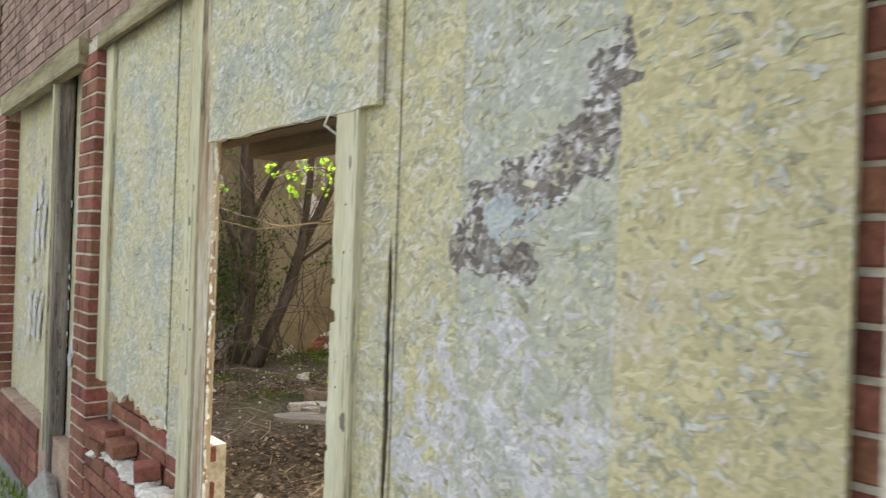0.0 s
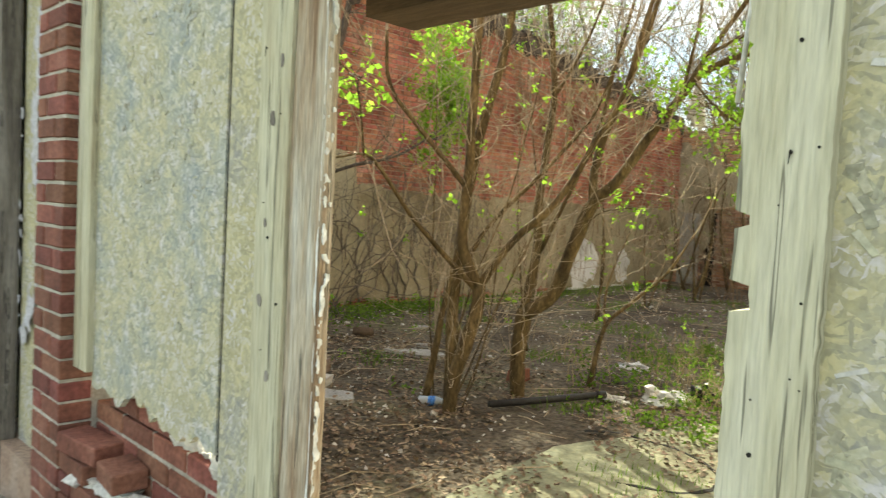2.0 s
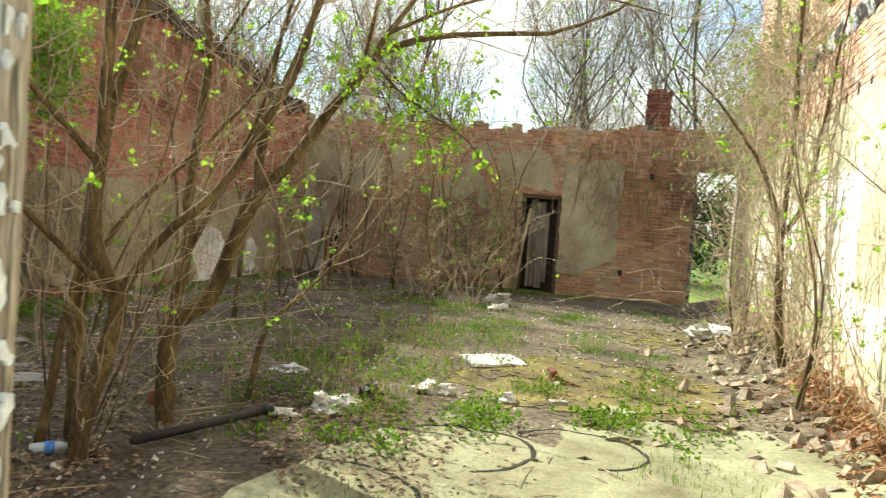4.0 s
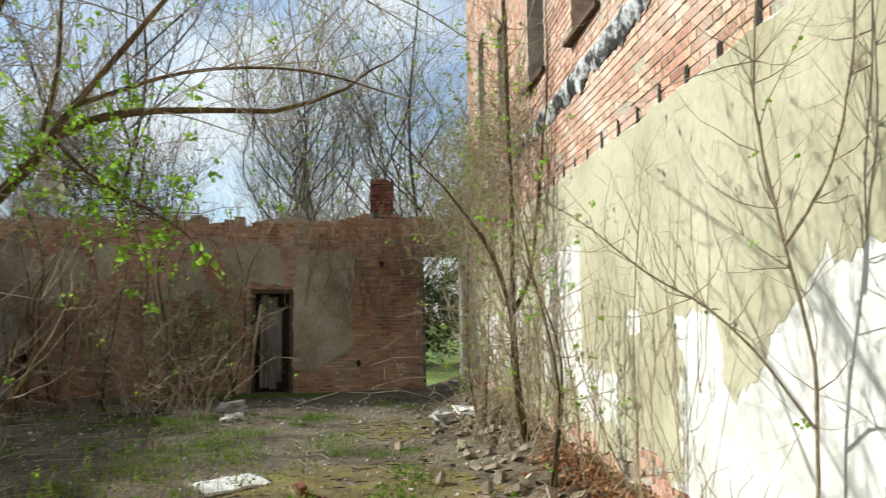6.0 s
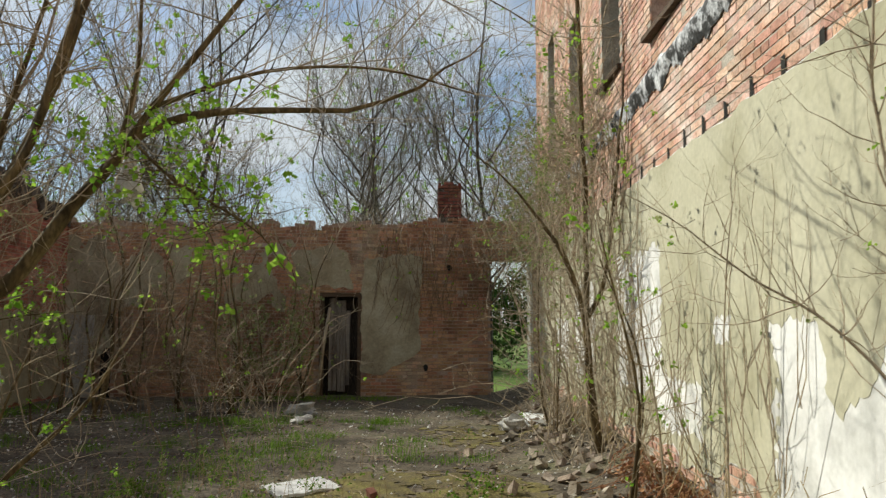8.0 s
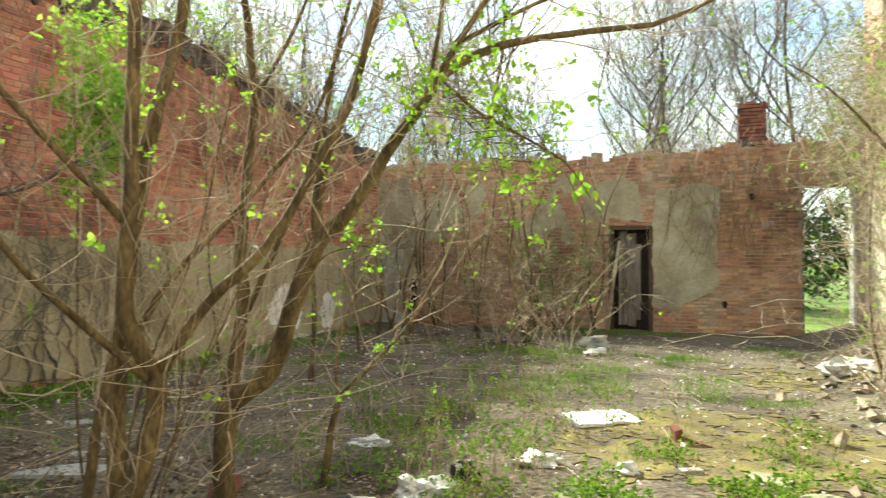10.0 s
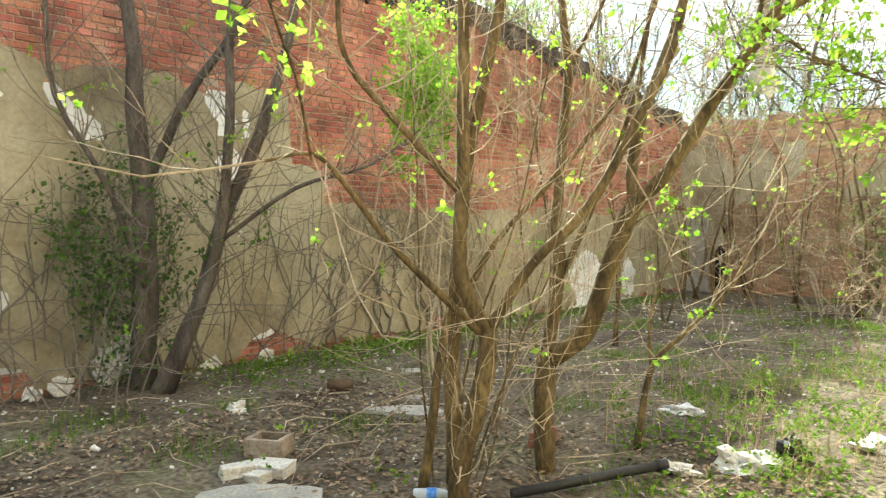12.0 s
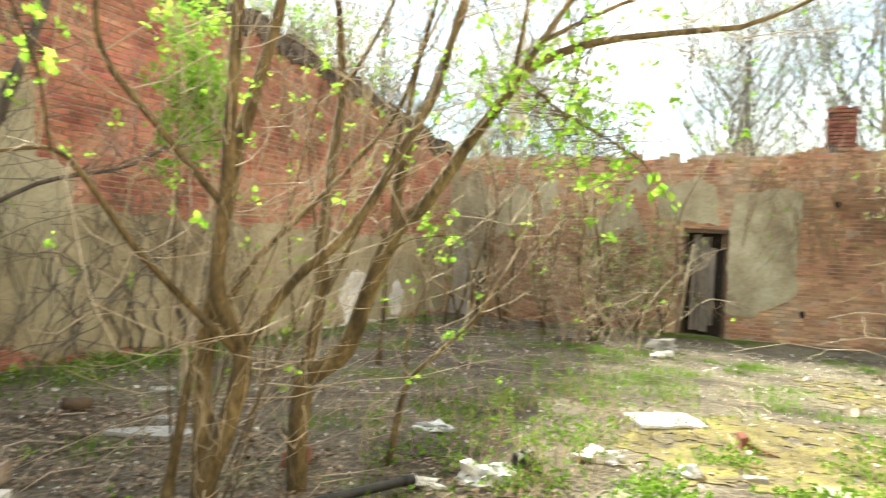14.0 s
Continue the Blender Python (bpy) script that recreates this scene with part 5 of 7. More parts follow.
random.seed(11)
tree("tree", [
    ([(-4.32, 2.76, -0.05), (-4.31, 2.79, 0.25), (-4.24, 2.89, 0.66), (-4.24, 2.91, 0.9)], 0.052, 0.047),
    ([(-4.25, 2.9, 0.88), (-4.33, 2.83, 1.13), (-4.34, 2.83, 1.33), (-4.34, 2.86, 1.74), (-4.35, 2.87, 2.15), (-4.36, 2.91, 2.9)], 0.044, 0.028),
    ([(-4.24, 2.91, 0.88), (-4.07, 3.05, 1.21), (-3.86, 3.22, 1.48), (-3.7, 3.36, 1.85), (-3.55, 3.49, 2.26), (-3.42, 3.58, 2.9)], 0.03, 0.016),
    ([(-4.26, 2.88, 0.87), (-4.34, 2.66, 1.09), (-4.44, 2.43, 1.35), (-4.52, 2.23, 1.62), (-4.53, 2.08, 1.72), (-4.58, 1.88, 1.68)], 0.022, 0.007),
    ([(-4.35, 2.84, 1.57), (-4.57, 2.63, 1.91), (-4.75, 2.46, 2.22), (-4.79, 2.44, 2.6)], 0.02, 0.012),
    ([(-4.6, 3.06, -0.05), (-4.62, 3.07, 0.7), (-4.61, 3.11, 1.17), (-4.6, 3.15, 1.53), (-4.56, 3.23, 2.09), (-4.5, 3.33, 2.55), (-4.45, 3.4, 3.1)], 0.05, 0.03),
    ([(-4.65, 2.85, -0.05), (-4.61, 2.94, 0.6), (-4.57, 3.0, 1.02)], 0.03, 0.018),
    ([(-4.62, 3.1, 0.9), (-4.5, 3.3, 1.3), (-4.2, 3.5, 1.7), (-3.95, 3.7, 2.1), (-3.8, 3.85, 2.6)], 0.02, 0.01),
    ([(-4.55, 3.15, -0.05), (-4.45, 3.35, 0.6), (-4.3, 3.5, 1.2)], 0.006, 0.003),
    ([(-4.5, 2.9, -0.05), (-4.45, 3.05, 0.8), (-4.25, 3.2, 1.5), (-4.1, 3.3, 2.4)], 0.007, 0.004),
    ([(-4.4, 2.85, -0.05), (-4.2, 3.05, 0.7), (-4.0, 3.2, 1.3), (-3.85, 3.3, 2.0)], 0.006, 0.003),
    ([(-4.7, 3.0, -0.05), (-4.8, 3.0, 0.7), (-4.85, 3.05, 1.5), (-4.95, 3.1, 2.4)], 0.007, 0.004),
    ([(-4.35, 2.8, -0.05), (-4.38, 2.95, 0.5), (-4.3, 3.05, 1.1)], 0.005, 0.003),
    ([(-4.3, 2.85, -0.05), (-4.15, 2.9, 0.5), (-4.1, 2.95, 1.2)], 0.005, 0.003),
], "many-stemmed young tree with olive-brown bark and sparse new leaves", M_BARK, M_TWIG, M_LEAF, 5.5, 1.2, 0.0045, 0.05, 0.044, 2)
tree("tree", [
    ([(-4.35, 3.57, -0.08), (-4.37, 3.57, 0.34), (-4.36, 3.6, 0.66)], 0.062, 0.058),
    ([(-4.36, 3.6, 0.62), (-4.14, 3.65, 0.8), (-4.01, 3.66, 1.13), (-3.89, 3.67, 1.43), (-3.8, 3.66, 1.54), (-3.66, 3.67, 1.67), (-3.44, 3.73, 2.02), (-3.27, 3.76, 2.26), (-3.14, 3.77, 2.39), (-2.88, 3.84, 2.5), (-2.58, 3.93, 2.55), (-2.17, 4.08, 2.6)], 0.058, 0.014),
    ([(-4.38, 3.62, 0.62), (-4.35, 3.71, 1.17), (-4.36, 3.7, 1.41), (-4.33, 3.72, 1.84), (-4.3, 3.73, 2.34), (-4.33, 3.72, 2.64), (-4.39, 3.7, 3.2)], 0.04, 0.02),
    ([(-3.85, 3.68, 1.5), (-3.88, 3.71, 1.74), (-3.8, 3.75, 2.1), (-3.64, 3.82, 2.55), (-3.5, 3.9, 3.2)], 0.036, 0.018),
    ([(-4.34, 3.72, 1.1), (-4.15, 3.75, 1.5), (-3.95, 3.8, 2.0), (-3.8, 3.85, 2.7), (-3.7, 3.9, 3.2)], 0.018, 0.01),
    ([(-4.3, 3.73, 2.3), (-4.1, 3.75, 2.6), (-3.9, 3.8, 3.1)], 0.013, 0.008),
    ([(-3.44, 3.73, 2.0), (-3.1, 3.74, 2.5), (-2.67, 3.75, 3.1), (-2.4, 3.8, 3.7)], 0.022, 0.008),
    ([(-3.1, 3.74, 2.5), (-2.6, 3.9, 2.75), (-2.0, 4.1, 2.85), (-1.45, 4.3, 2.78)], 0.013, 0.004),
    ([(-2.67, 3.75, 3.1), (-2.1, 3.9, 3.3), (-1.5, 4.1, 3.32), (-1.0, 4.3, 3.15)], 0.009, 0.003),
    ([(-2.6, 3.75, 3.2), (-2.3, 4.2, 3.6), (-1.8, 4.8, 3.7), (-1.2, 5.3, 3.6)], 0.009, 0.003),
    ([(-3.3, 3.76, 2.2), (-3.2, 3.8, 2.7), (-3.25, 3.9, 3.3)], 0.014, 0.008),
], "forked young tree with a long arching limb", M_BARK, M_TWIG, M_LEAF, 10, 1.2, 0.0045, 0.08, 0.045, 2)
random.seed(12)
g, gl = Geo(), Geo()
spray = smooth_line([(-3.2, 3.78, 2.34), (-2.95, 3.62, 2.12), (-2.7, 3.52, 1.97), (-2.52, 3.6, 1.85), (-2.43, 3.74, 1.7)])
g.tube(spray, [0.009 - 0.0004 * k for k in range(len(spray))], 5)
for k in range(74):
    q = random.choice(spray[2:13])
    twig(g, gl, q, rnd_dir() + Vector((-0.35, 0, -0.05)), random.uniform(0.2, 0.55), 0.0026, 1, 0.75, 0.045, wob=0.4)
for k in range(9):
    q = spray[-1 - k % 3] + rnd_dir() * 0.05
    gl.leaf(q, rnd_dir() + Vector((0, 0, -0.6)), rnd_dir(), random.uniform(0.05, 0.08))
branch_ob = thing("leafy_branch", spray[0], "drooping branch with fresh green leaves", "branch")
sub("stem", g, M_BARK, branch_ob)
sub("foliage", gl, M_LEAF, branch_ob)
random.seed(13)
g, gl = Geo(), Geo()
for k in range(16):
    q = Vector((-3.78, 4.02, 1.48)) + Vector((random.gauss(0, 0.14), random.gauss(0, 0.12), random.gauss(0, 0.035)))
    twig(g, gl, q, rnd_dir(), 0.14, 0.002, 0, 0.9, 0.05)
g.tube(smooth_line([(-3.98, 3.66, 1.2), (-3.92, 3.85, 1.42), (-3.78, 4.02, 1.48), (-3.55, 4.1, 1.5)]), [0.006 - 0.0003 * k for k in range(13)], 5)
shoot = thing("leafy_branch", (-3.98, 3.66, 1.2), "short side shoot with bright young leaves", "branch")
sub("stem", g, M_BARK, shoot)
sub("foliage", gl, M_LEAF, shoot)
# a thin bough that reaches towards the doorway with the first leaves on it
random.seed(14)
g, gl = Geo(), Geo()
bough = smooth_line([(-4.53, 2.08, 1.70), (-4.3, 1.85, 1.95), (-3.9, 1.5, 2.0), (-3.45, 1.15, 1.95), (-3.1, 0.85, 1.88), (-2.75, 0.55, 1.80)])
g.tube(bough, [0.007 - 0.00025 * k for k in range(len(bough))], 5)
for k in range(26):
    q = bough[int(4 + (len(bough) - 5) * random.random())]
    tip = q + Vector((random.gauss(0, 0.07), random.gauss(0, 0.07), random.uniform(-0.09, 0.06)))
    g.tube([q, (q + tip) / 2 + rnd_dir() * 0.01, tip], [0.002, 0.0016, 0.001], 4)
    for i in range(random.randint(2, 5)):
        gl.leaf(tip + rnd_dir() * 0.02, rnd_dir() + Vector((0, 0, -0.4)), rnd_dir(), random.uniform(0.024, 0.048))
bough_ob = thing("leafy_branch", bough[0], "thin bough with bright new leaves near the doorway", "branch")
sub("stem", g, M_BARK, bough_ob)
sub("foliage", gl, M_LEAF, bough_ob)
tree("sapling", [
    ([(-4.15, 4.23, -0.1), (-4.13, 4.28, 0.18), (-4.09, 4.34, 0.5), (-3.96, 4.49, 0.7), (-3.75, 4.73, 0.99), (-3.64, 4.87, 1.28)], 0.028, 0.008),
    ([(-4.09, 4.34, 0.5), (-4.12, 4.4, 0.85), (-4.0, 4.5, 1.3)], 0.012, 0.006),
], "leaning sapling with a few bright leaves", M_BARK, M_TWIG, M_LEAF, 5, 0.45, 0.004, 0.22, 0.042, 1)
tree("tree", [
    ([(-8.16, 2.93, -0.1), (-8.17, 2.99, 0.91), (-8.2, 3.0, 1.67), (-8.28, 2.98, 2.48), (-8.31, 2.99, 3.04), (-8.38, 2.89, 3.9)], 0.12, 0.05),
    ([(-8.0, 2.96, -0.1), (-7.76, 3.26, 0.72), (-7.64, 3.44, 1.46), (-7.48, 3.64, 2.05), (-7.3, 3.9, 2.99), (-7.21, 4.04, 3.9)], 0.085, 0.035),
    ([(-8.2, 3.02, 1.77), (-7.97, 3.32, 2.58), (-7.7, 3.64, 3.18), (-7.58, 3.81, 3.9)], 0.045, 0.03),
    ([(-7.9, 3.05, 0.0), (-7.58, 3.34, 1.21), (-7.54, 3.46, 2.29), (-7.55, 3.49, 2.97), (-7.53, 3.55, 3.8)], 0.055, 0.03),
    ([(-8.1, 2.95, 0.9), (-8.0, 2.64, 1.7), (-8.33, 2.35, 2.52), (-8.41, 2.31, 3.4)], 0.03, 0.018),
    ([(-7.6, 3.4, 1.3), (-7.2, 3.9, 1.75), (-6.8, 4.4, 1.95), (-6.5, 4.8, 2.3)], 0.022, 0.01),
], "dark multi-trunk tree against the plastered wall", M_BARK_GREY, M_TWIG_DARK, M_LEAF, 9, 1.1, 0.007, 0.05, 0.05, 2)
tree("sapling", [
    ([(-0.02, 2.72, 0.1), (0.04, 2.70, 0.79), (0.02, 2.65, 1.25), (-0.10, 2.61, 1.73), (-0.20, 2.58, 2.15), (-0.23, 2.55, 2.4), (-0.19, 2.50, 3.0)], 0.010, 0.004),
    ([(0.03, 2.68, 1.0), (-0.20, 2.69, 1.3), (-0.38, 2.71, 1.47), (-0.59, 2.75, 1.6), (-0.79, 2.77, 1.77)], 0.007, 0.003),
    ([(-0.10, 2.60, 1.70), (-0.05, 2.53, 1.82), (0.02, 2.47, 2.0), (0.05, 2.39, 2.3), (0.06, 2.34, 2.7)], 0.008, 0.004),
], "slender bare sapling by the sunny wall", M_TWIG, M_TWIG, M_LEAF, 12, 0.5, 0.003, 0.05, 0.03, 2)
tree("sapling", [
    ([(0.1, 7.53, 0.1), (0.0, 7.49, 0.85), (-0.05, 7.43, 1.5), (-0.25, 7.42, 2.1), (-0.5, 7.44, 2.5)], 0.05, 0.018),
    ([(-0.05, 7.43, 1.45), (0.12, 7.31, 1.85), (0.2, 7.18, 2.61), (0.25, 7.05, 3.4)], 0.03, 0.012),
    ([(-0.02, 7.5, 1.4), (0.02, 7.6, 2.7), (0.0, 7.6, 3.64), (-0.05, 7.5, 4.9), (-0.1, 7.45, 5.8)], 0.03, 0.02),
], "bare brown sapling growing from the rubble bank", M_BARK, M_TWIG, M_LEAF, 15, 1.0, 0.006, 0.16, 0.045, 2)
random.seed(41)
for k, (x, y, h) in enumerate(((0.02, 4.3, 2.1), (-0.05, 5.2, 2.4), (0.06, 6.1, 2.5))):
    tree("wall_sapling", [([(x, y, 0.1), (x - 0.06, y - 0.05, h * 0.3), (x - 0.2 * random.random(), y - 0.1, h * 0.65), (x - 0.3 * random.random(), y - 0.25, h)], 0.009, 0.003),
                          ([(x - 0.03, y, 0.3), (x - 0.25, y + 0.12, h * 0.4), (x - 0.45, y + 0.2, h * 0.75)], 0.006, 0.003)],
         "slender pale sapling before the sunny wall", M_TWIG, M_TWIG, M_LEAF, 6, 0.5, 0.003, 0.03, 0.03, 2, group="sunny wall saplings")
random.seed(42)
for k, (x, y) in enumerate(((-0.1, 9.0), (-0.3, 5.4), (-5.6, 12.3), (-7.4, 12.0), (-6.2, 7.6), (-5.4, 5.0), (-6.7, 9.9))):
    h = 1.6 + 1.2 * random.random()
    tree("sapling", [([(x, y, -0.05), (x + random.uniform(-.15, .15), y, h * 0.4), (x + random.uniform(-.3, .3), y + random.uniform(-.2, .2), h)], 0.018, 0.006),
                     ([(x + 0.05, y, -0.05), (x + random.uniform(-.3, .3), y + 0.1, h * 0.5), (x + random.uniform(-.5, .5), y + random.uniform(-.2, .2), h * 0.9)], 0.013, 0.005)],
         "thin bare sapling in the yard", M_BARK, M_TWIG, M_LEAF, 9, 0.6, 0.005, 0.12, 0.045, 2, group="yard saplings")
for k in range(3):
    x, y = 0.05 + random.uniform(-.1, .15), 7.8 + 0.75 * k
    tree("thicket_sapling", [([(x + 0.1 * i, y + random.uniform(-.3, .3), 0.1), (x + random.uniform(-.6, .1), y + random.uniform(-.7, .7), 1.2), (x + random.uniform(-1.0, .0), y + random.uniform(-1.2, 1.0), 2.2 + random.random())], 0.012, 0.004) for i in range(3)],
         "dry pale thicket sapling against the sunny wall", M_TWIG, M_TWIG, M_LEAF, 8, 0.8, 0.0045, 0.05, 0.045, 1, group="wall thicket")
random.seed(31)
for k, (x, y) in enumerate(((-7.7, 13.2), (-6.9, 13.7), (-6.0, 13.4), (-4.9, 13.9), (-3.9, 14.1), (-6.6, 11.4), (-4.7, 12.0))):
    h = 2.3 + 1.5 * random.random()
    stems = []
    for i in range(3):
        a = random.random() * 6.28
        stems.append(([(x + 0.06 * i, y, -0.06), (x + 0.25 * math.cos(a), y + 0.2 * math.sin(a), h * 0.35), (x + 0.4 * math.cos(a + 0.6), y + 0.25 * math.sin(a), h * 0.7), (x + 0.65 * math.cos(a), y + 0.3 * math.sin(a), h)], 0.032 - 0.006 * i, 0.007))
    tree("thicket_sapling", stems, "bare brown sapling crowding the far wall", M_BARK, M_TWIG, M_LEAF_PALE, 5, 0.8, 0.005, 0.08, 0.05, 2, group="far wall thicket")
random.seed(32)
# shrub at the far wall
tree("shrub", [([(-4.4, 13.6, 0), (-4.4 + 0.5 * math.cos(a), 13.6 + 0.3 * math.sin(a), 0.7), (-4.4 + 0.9 * math.cos(a), 13.6 + 0.5 * math.sin(a), 1.5)], 0.02, 0.006) for a in (0, 0.9, 1.9, 2.8, 3.7, 4.6, 5.5)],
     "bushy shrub with pale green leaves by the far wall", M_BARK, M_TWIG, M_LEAF_PALE, 14, 0.6, 0.006, 0.45, 0.06, 2)
# bright leafy climber on the shaded wall
g, gl = Geo(), Geo()
for k in range(210):
    h = random.choice((2.05, 2.3, 2.5, 2.6, 2.7, 2.85, 3.1, 3.3))
    p = Vector((-6.7 + random.gauss(0, 0.14), 5.0 + random.gauss(0, 0.13) + 0.1 * math.sin(h * 5), h + random.gauss(0, 0.1)))
    twig(g, gl, p, rnd_dir() + Vector((0.1, 0, 0.2)), 0.2, 0.0022, 1, 0.95, 0.066, wob=0.4)
for k in range(4):
    pts = [Vector((-6.7 + 0.12 * k, 5.0 - 0.08 * k, -0.05))]
    for i in range(8):
        pts.append(pts[-1] + Vector((random.gauss(0, 0.06), random.gauss(0, 0.06), 0.4)))
    g.tube(smooth_line(pts, 3), [0.011 * (1 - 0.032 * i) for i in range(25)], 5)
climb = thing("slender_bush", (-6.7, 5.0, 0), "slender bush with bright green leaves before the wall", "bush")
sub("stem", g, M_TWIG, climb)
sub("foliage", gl, M_LEAF, climb)

# vine mass in the corner of the sunny wall
g, gl = Geo(), Geo()
for k in range(420):
    u, v = random.uniform(7.5, 14.0), random.gauss(3.3, 0.6)
    p = right(u, max(2.1, v), 0.05 + abs(random.gauss(0, 0.25)))
    twig(g, gl, p, rnd_dir() + Vector((-0.3, -0.2, 0)), 0.7, 0.005, 1, 0.34, 0.055, 0.12, wob=0.42)
for k in range(330):
    p = right(random.uniform(9.3, 14.1), max(2.3, random.gauss(3.45, 0.5)), abs(random.gauss(0.2, 0.45)))
    twig(g, gl, p, rnd_dir() + Vector((-0.2, -0.3, 0.1)), 0.55, 0.004, 1, 0.5, 0.05, 0.05, wob=0.45)
mass = thing("vine_mass", (0.4, 10, 2.0), "bushy brown vine mass clinging to the wall corner", "vine", kind="stuff")
sub("stem", g, M_TWIG, mass)
sub("foliage", gl, M_LEAF_PALE, mass)

# woods behind, four kinds copied about
random.seed(5)
kinds = []
for k in range(4):
    h = 7.5 + k * 0.8
    limbs = [([(0, 0, 0), (0.15, 0.05, h * 0.3), (-0.25, 0.2, h * 0.6), (0.3, 0, h)], 0.055, 0.010)]
    for i in range(11):
        a, z = random.random() * 6.28, h * random.uniform(0.12, 0.65)
        ln = h * random.uniform(0.25, 0.45)
        limbs.append(([(0, 0, z), (math.cos(a) * ln * 0.3, math.sin(a) * ln * 0.3, z + ln * 0.35), (math.cos(a) * ln * 0.42, math.sin(a + 0.5) * ln * 0.42, z + ln * 0.7), (math.cos(a) * ln * 0.6, math.sin(a) * ln * 0.6, z + ln * 1.05)], 0.02, 0.006))
    kinds.append(tree("forest_tree", limbs, "bare grey woodland tree behind the ruin", M_BARK_GREY, M_TWIG_FAR, M_LEAF, 6.2, 1.4, 0.0065, 0.30 if k == 3 else 0.02, 0.09, 2, group="woods", sides=6, up=0.22))
spots = [(-7.5, 25), (-13, 19.5), (-16, 22), (-11.2, 11.5)] + [(-24 + 30 * random.random(), 16.6 + 9 * random.random()) for k in range(19)] + [(-28 + 38 * random.random(), 25 + 16 * random.random()) for k in range(26)] + [(-16 - 14 * random.random(), 2 + 16 * random.random()) for k in range(10)]
for k, (x, y) in enumerate(spots):
    m = Matrix.Translation((x, y, -0.14)) @ Matrix.Rotation(random.random() * 6.28, 4, "Z") @ Matrix.Scale(random.uniform(0.85, 1.5), 4)
    if k in (3, 20, 31):
        m = Matrix.Translation((-11.6 - 0.05 * k, 12.0 + 0.06 * k, -0.14)) @ Matrix.Rotation(k, 4, "Z") @ Matrix.Scale(0.8, 4)
    if k < 4:
        kinds[k].matrix_basis = m
    else:
        o = copy_thing(kinds[3 if k in (20, 31) else k % 3], m)
        o.scale = [s for s in m.to_scale()]


# ---- vines, grass and litter ----
def vines(name, place, u0, u1, v0, v1, count, material, label, length=1.5, r=0.006, leaf=0.0, leafmat=None, hang=False, size=0.06, tuft=3, spread=0.05):
    g, gl = Geo(), Geo()
    for k in range(count):
        u, v = random.uniform(u0, u1), random.uniform(v0, v1)
        pts, du = [], random.gauss(0, 0.25)
        d = random.uniform(0.02, 0.12)
        for i in range(7):
            pts.append(place(u, v, max(0.02, d)))
            du += random.gauss(0, 0.25)
            u += du * length / 14
            v += (-1 if hang else 1) * length / 7 * random.uniform(0.4, 1.2)
            d += random.gauss(0, 0.04)
        g.tube(pts, [r * (1 - 0.1 * i) for i in range(7)], 4, False)
        for i in range(7):
            if leaf and random.random() < leaf:
                for j in range(tuft):
                    gl.leaf(pts[i] + rnd_dir() * spread * random.uniform(0.3, 1.6), rnd_dir(), rnd_dir(), size * random.uniform(.6, 1.3))
    t = thing(name, place(u0, v0, 0), label, "vine", kind="stuff")
    sub("stem", g, material, t)
    if gl.v:
        sub("foliage", gl, leafmat, t)
    return t


random.seed(21)


def brambles(spots, label, material, length, r):
    """Long dry canes that spring from the ground and arch over."""
    for x, y, n in spots:
        t = thing("bramble", (x, y, bank(x, y)), label, "bush", "dry brambles", "stuff")
        g, gl = Geo(), Geo()
        for k in range(n):
            a, ln = random.random() * 6.28, length * random.uniform(0.5, 1.2)
            p, d, pts = Vector((x + random.gauss(0, 0.2), y + random.gauss(0, 0.2), 0)), Vector((math.cos(a) * 0.35, math.sin(a) * 0.35, 1)), []
            for i in range(9):
                pts.append(p.copy())
                d = (d + rnd_dir() * 0.34 + Vector((math.cos(a) * 0.05, math.sin(a) * 0.05, -0.10))).normalized()
                p = p + d * ln / 8
                p.z = max(p.z, 0.03)
            g.tube(pts, [r * (1 - 0.08 * i) for i in range(9)], 4, False)
            for i in (3, 5, 6, 7):
                twig(g, gl, pts[i], rnd_dir() + Vector((0, 0, 0.2)), 0.35, r * 0.5, 1, 0.03, 0.05, wob=0.45)
        sub("cane", g, material, t)
        if gl.v:
            sub("foliage", gl, M_LEAF, t)


brambles([(-5.0 + 0.3 * k + random.uniform(-.2, .2), 11.0 + random.uniform(-1.5, 2.0), 7) for k in range(5)] + [(0.25, 10.0, 12), (0.15, 9.0, 12), (-0.05, 8.2, 12), (-0.05, 7.4, 8)],
         "arching tangle of pale dry canes", M_TWIG, 2.1, 0.006)
brambles([(0.25, 8.6, 7), (0.3, 9.6, 8), (0.4, 10.8, 9), (0.1, 7.0, 6)], "dense pale brown canes crowding the sunny wall", M_TWIG, 2.7, 0.006)
brambles([(-4.4, 8.6, 5), (-5.6, 11.3, 6), (-6.4, 12.4, 7), (-7.2, 13.2, 7), (-5.2, 13.2, 6), (-4.6, 12.2, 5)], "tangle of dull brown canes before the far wall", M_VINE, 2.6, 0.008)
g = Geo()
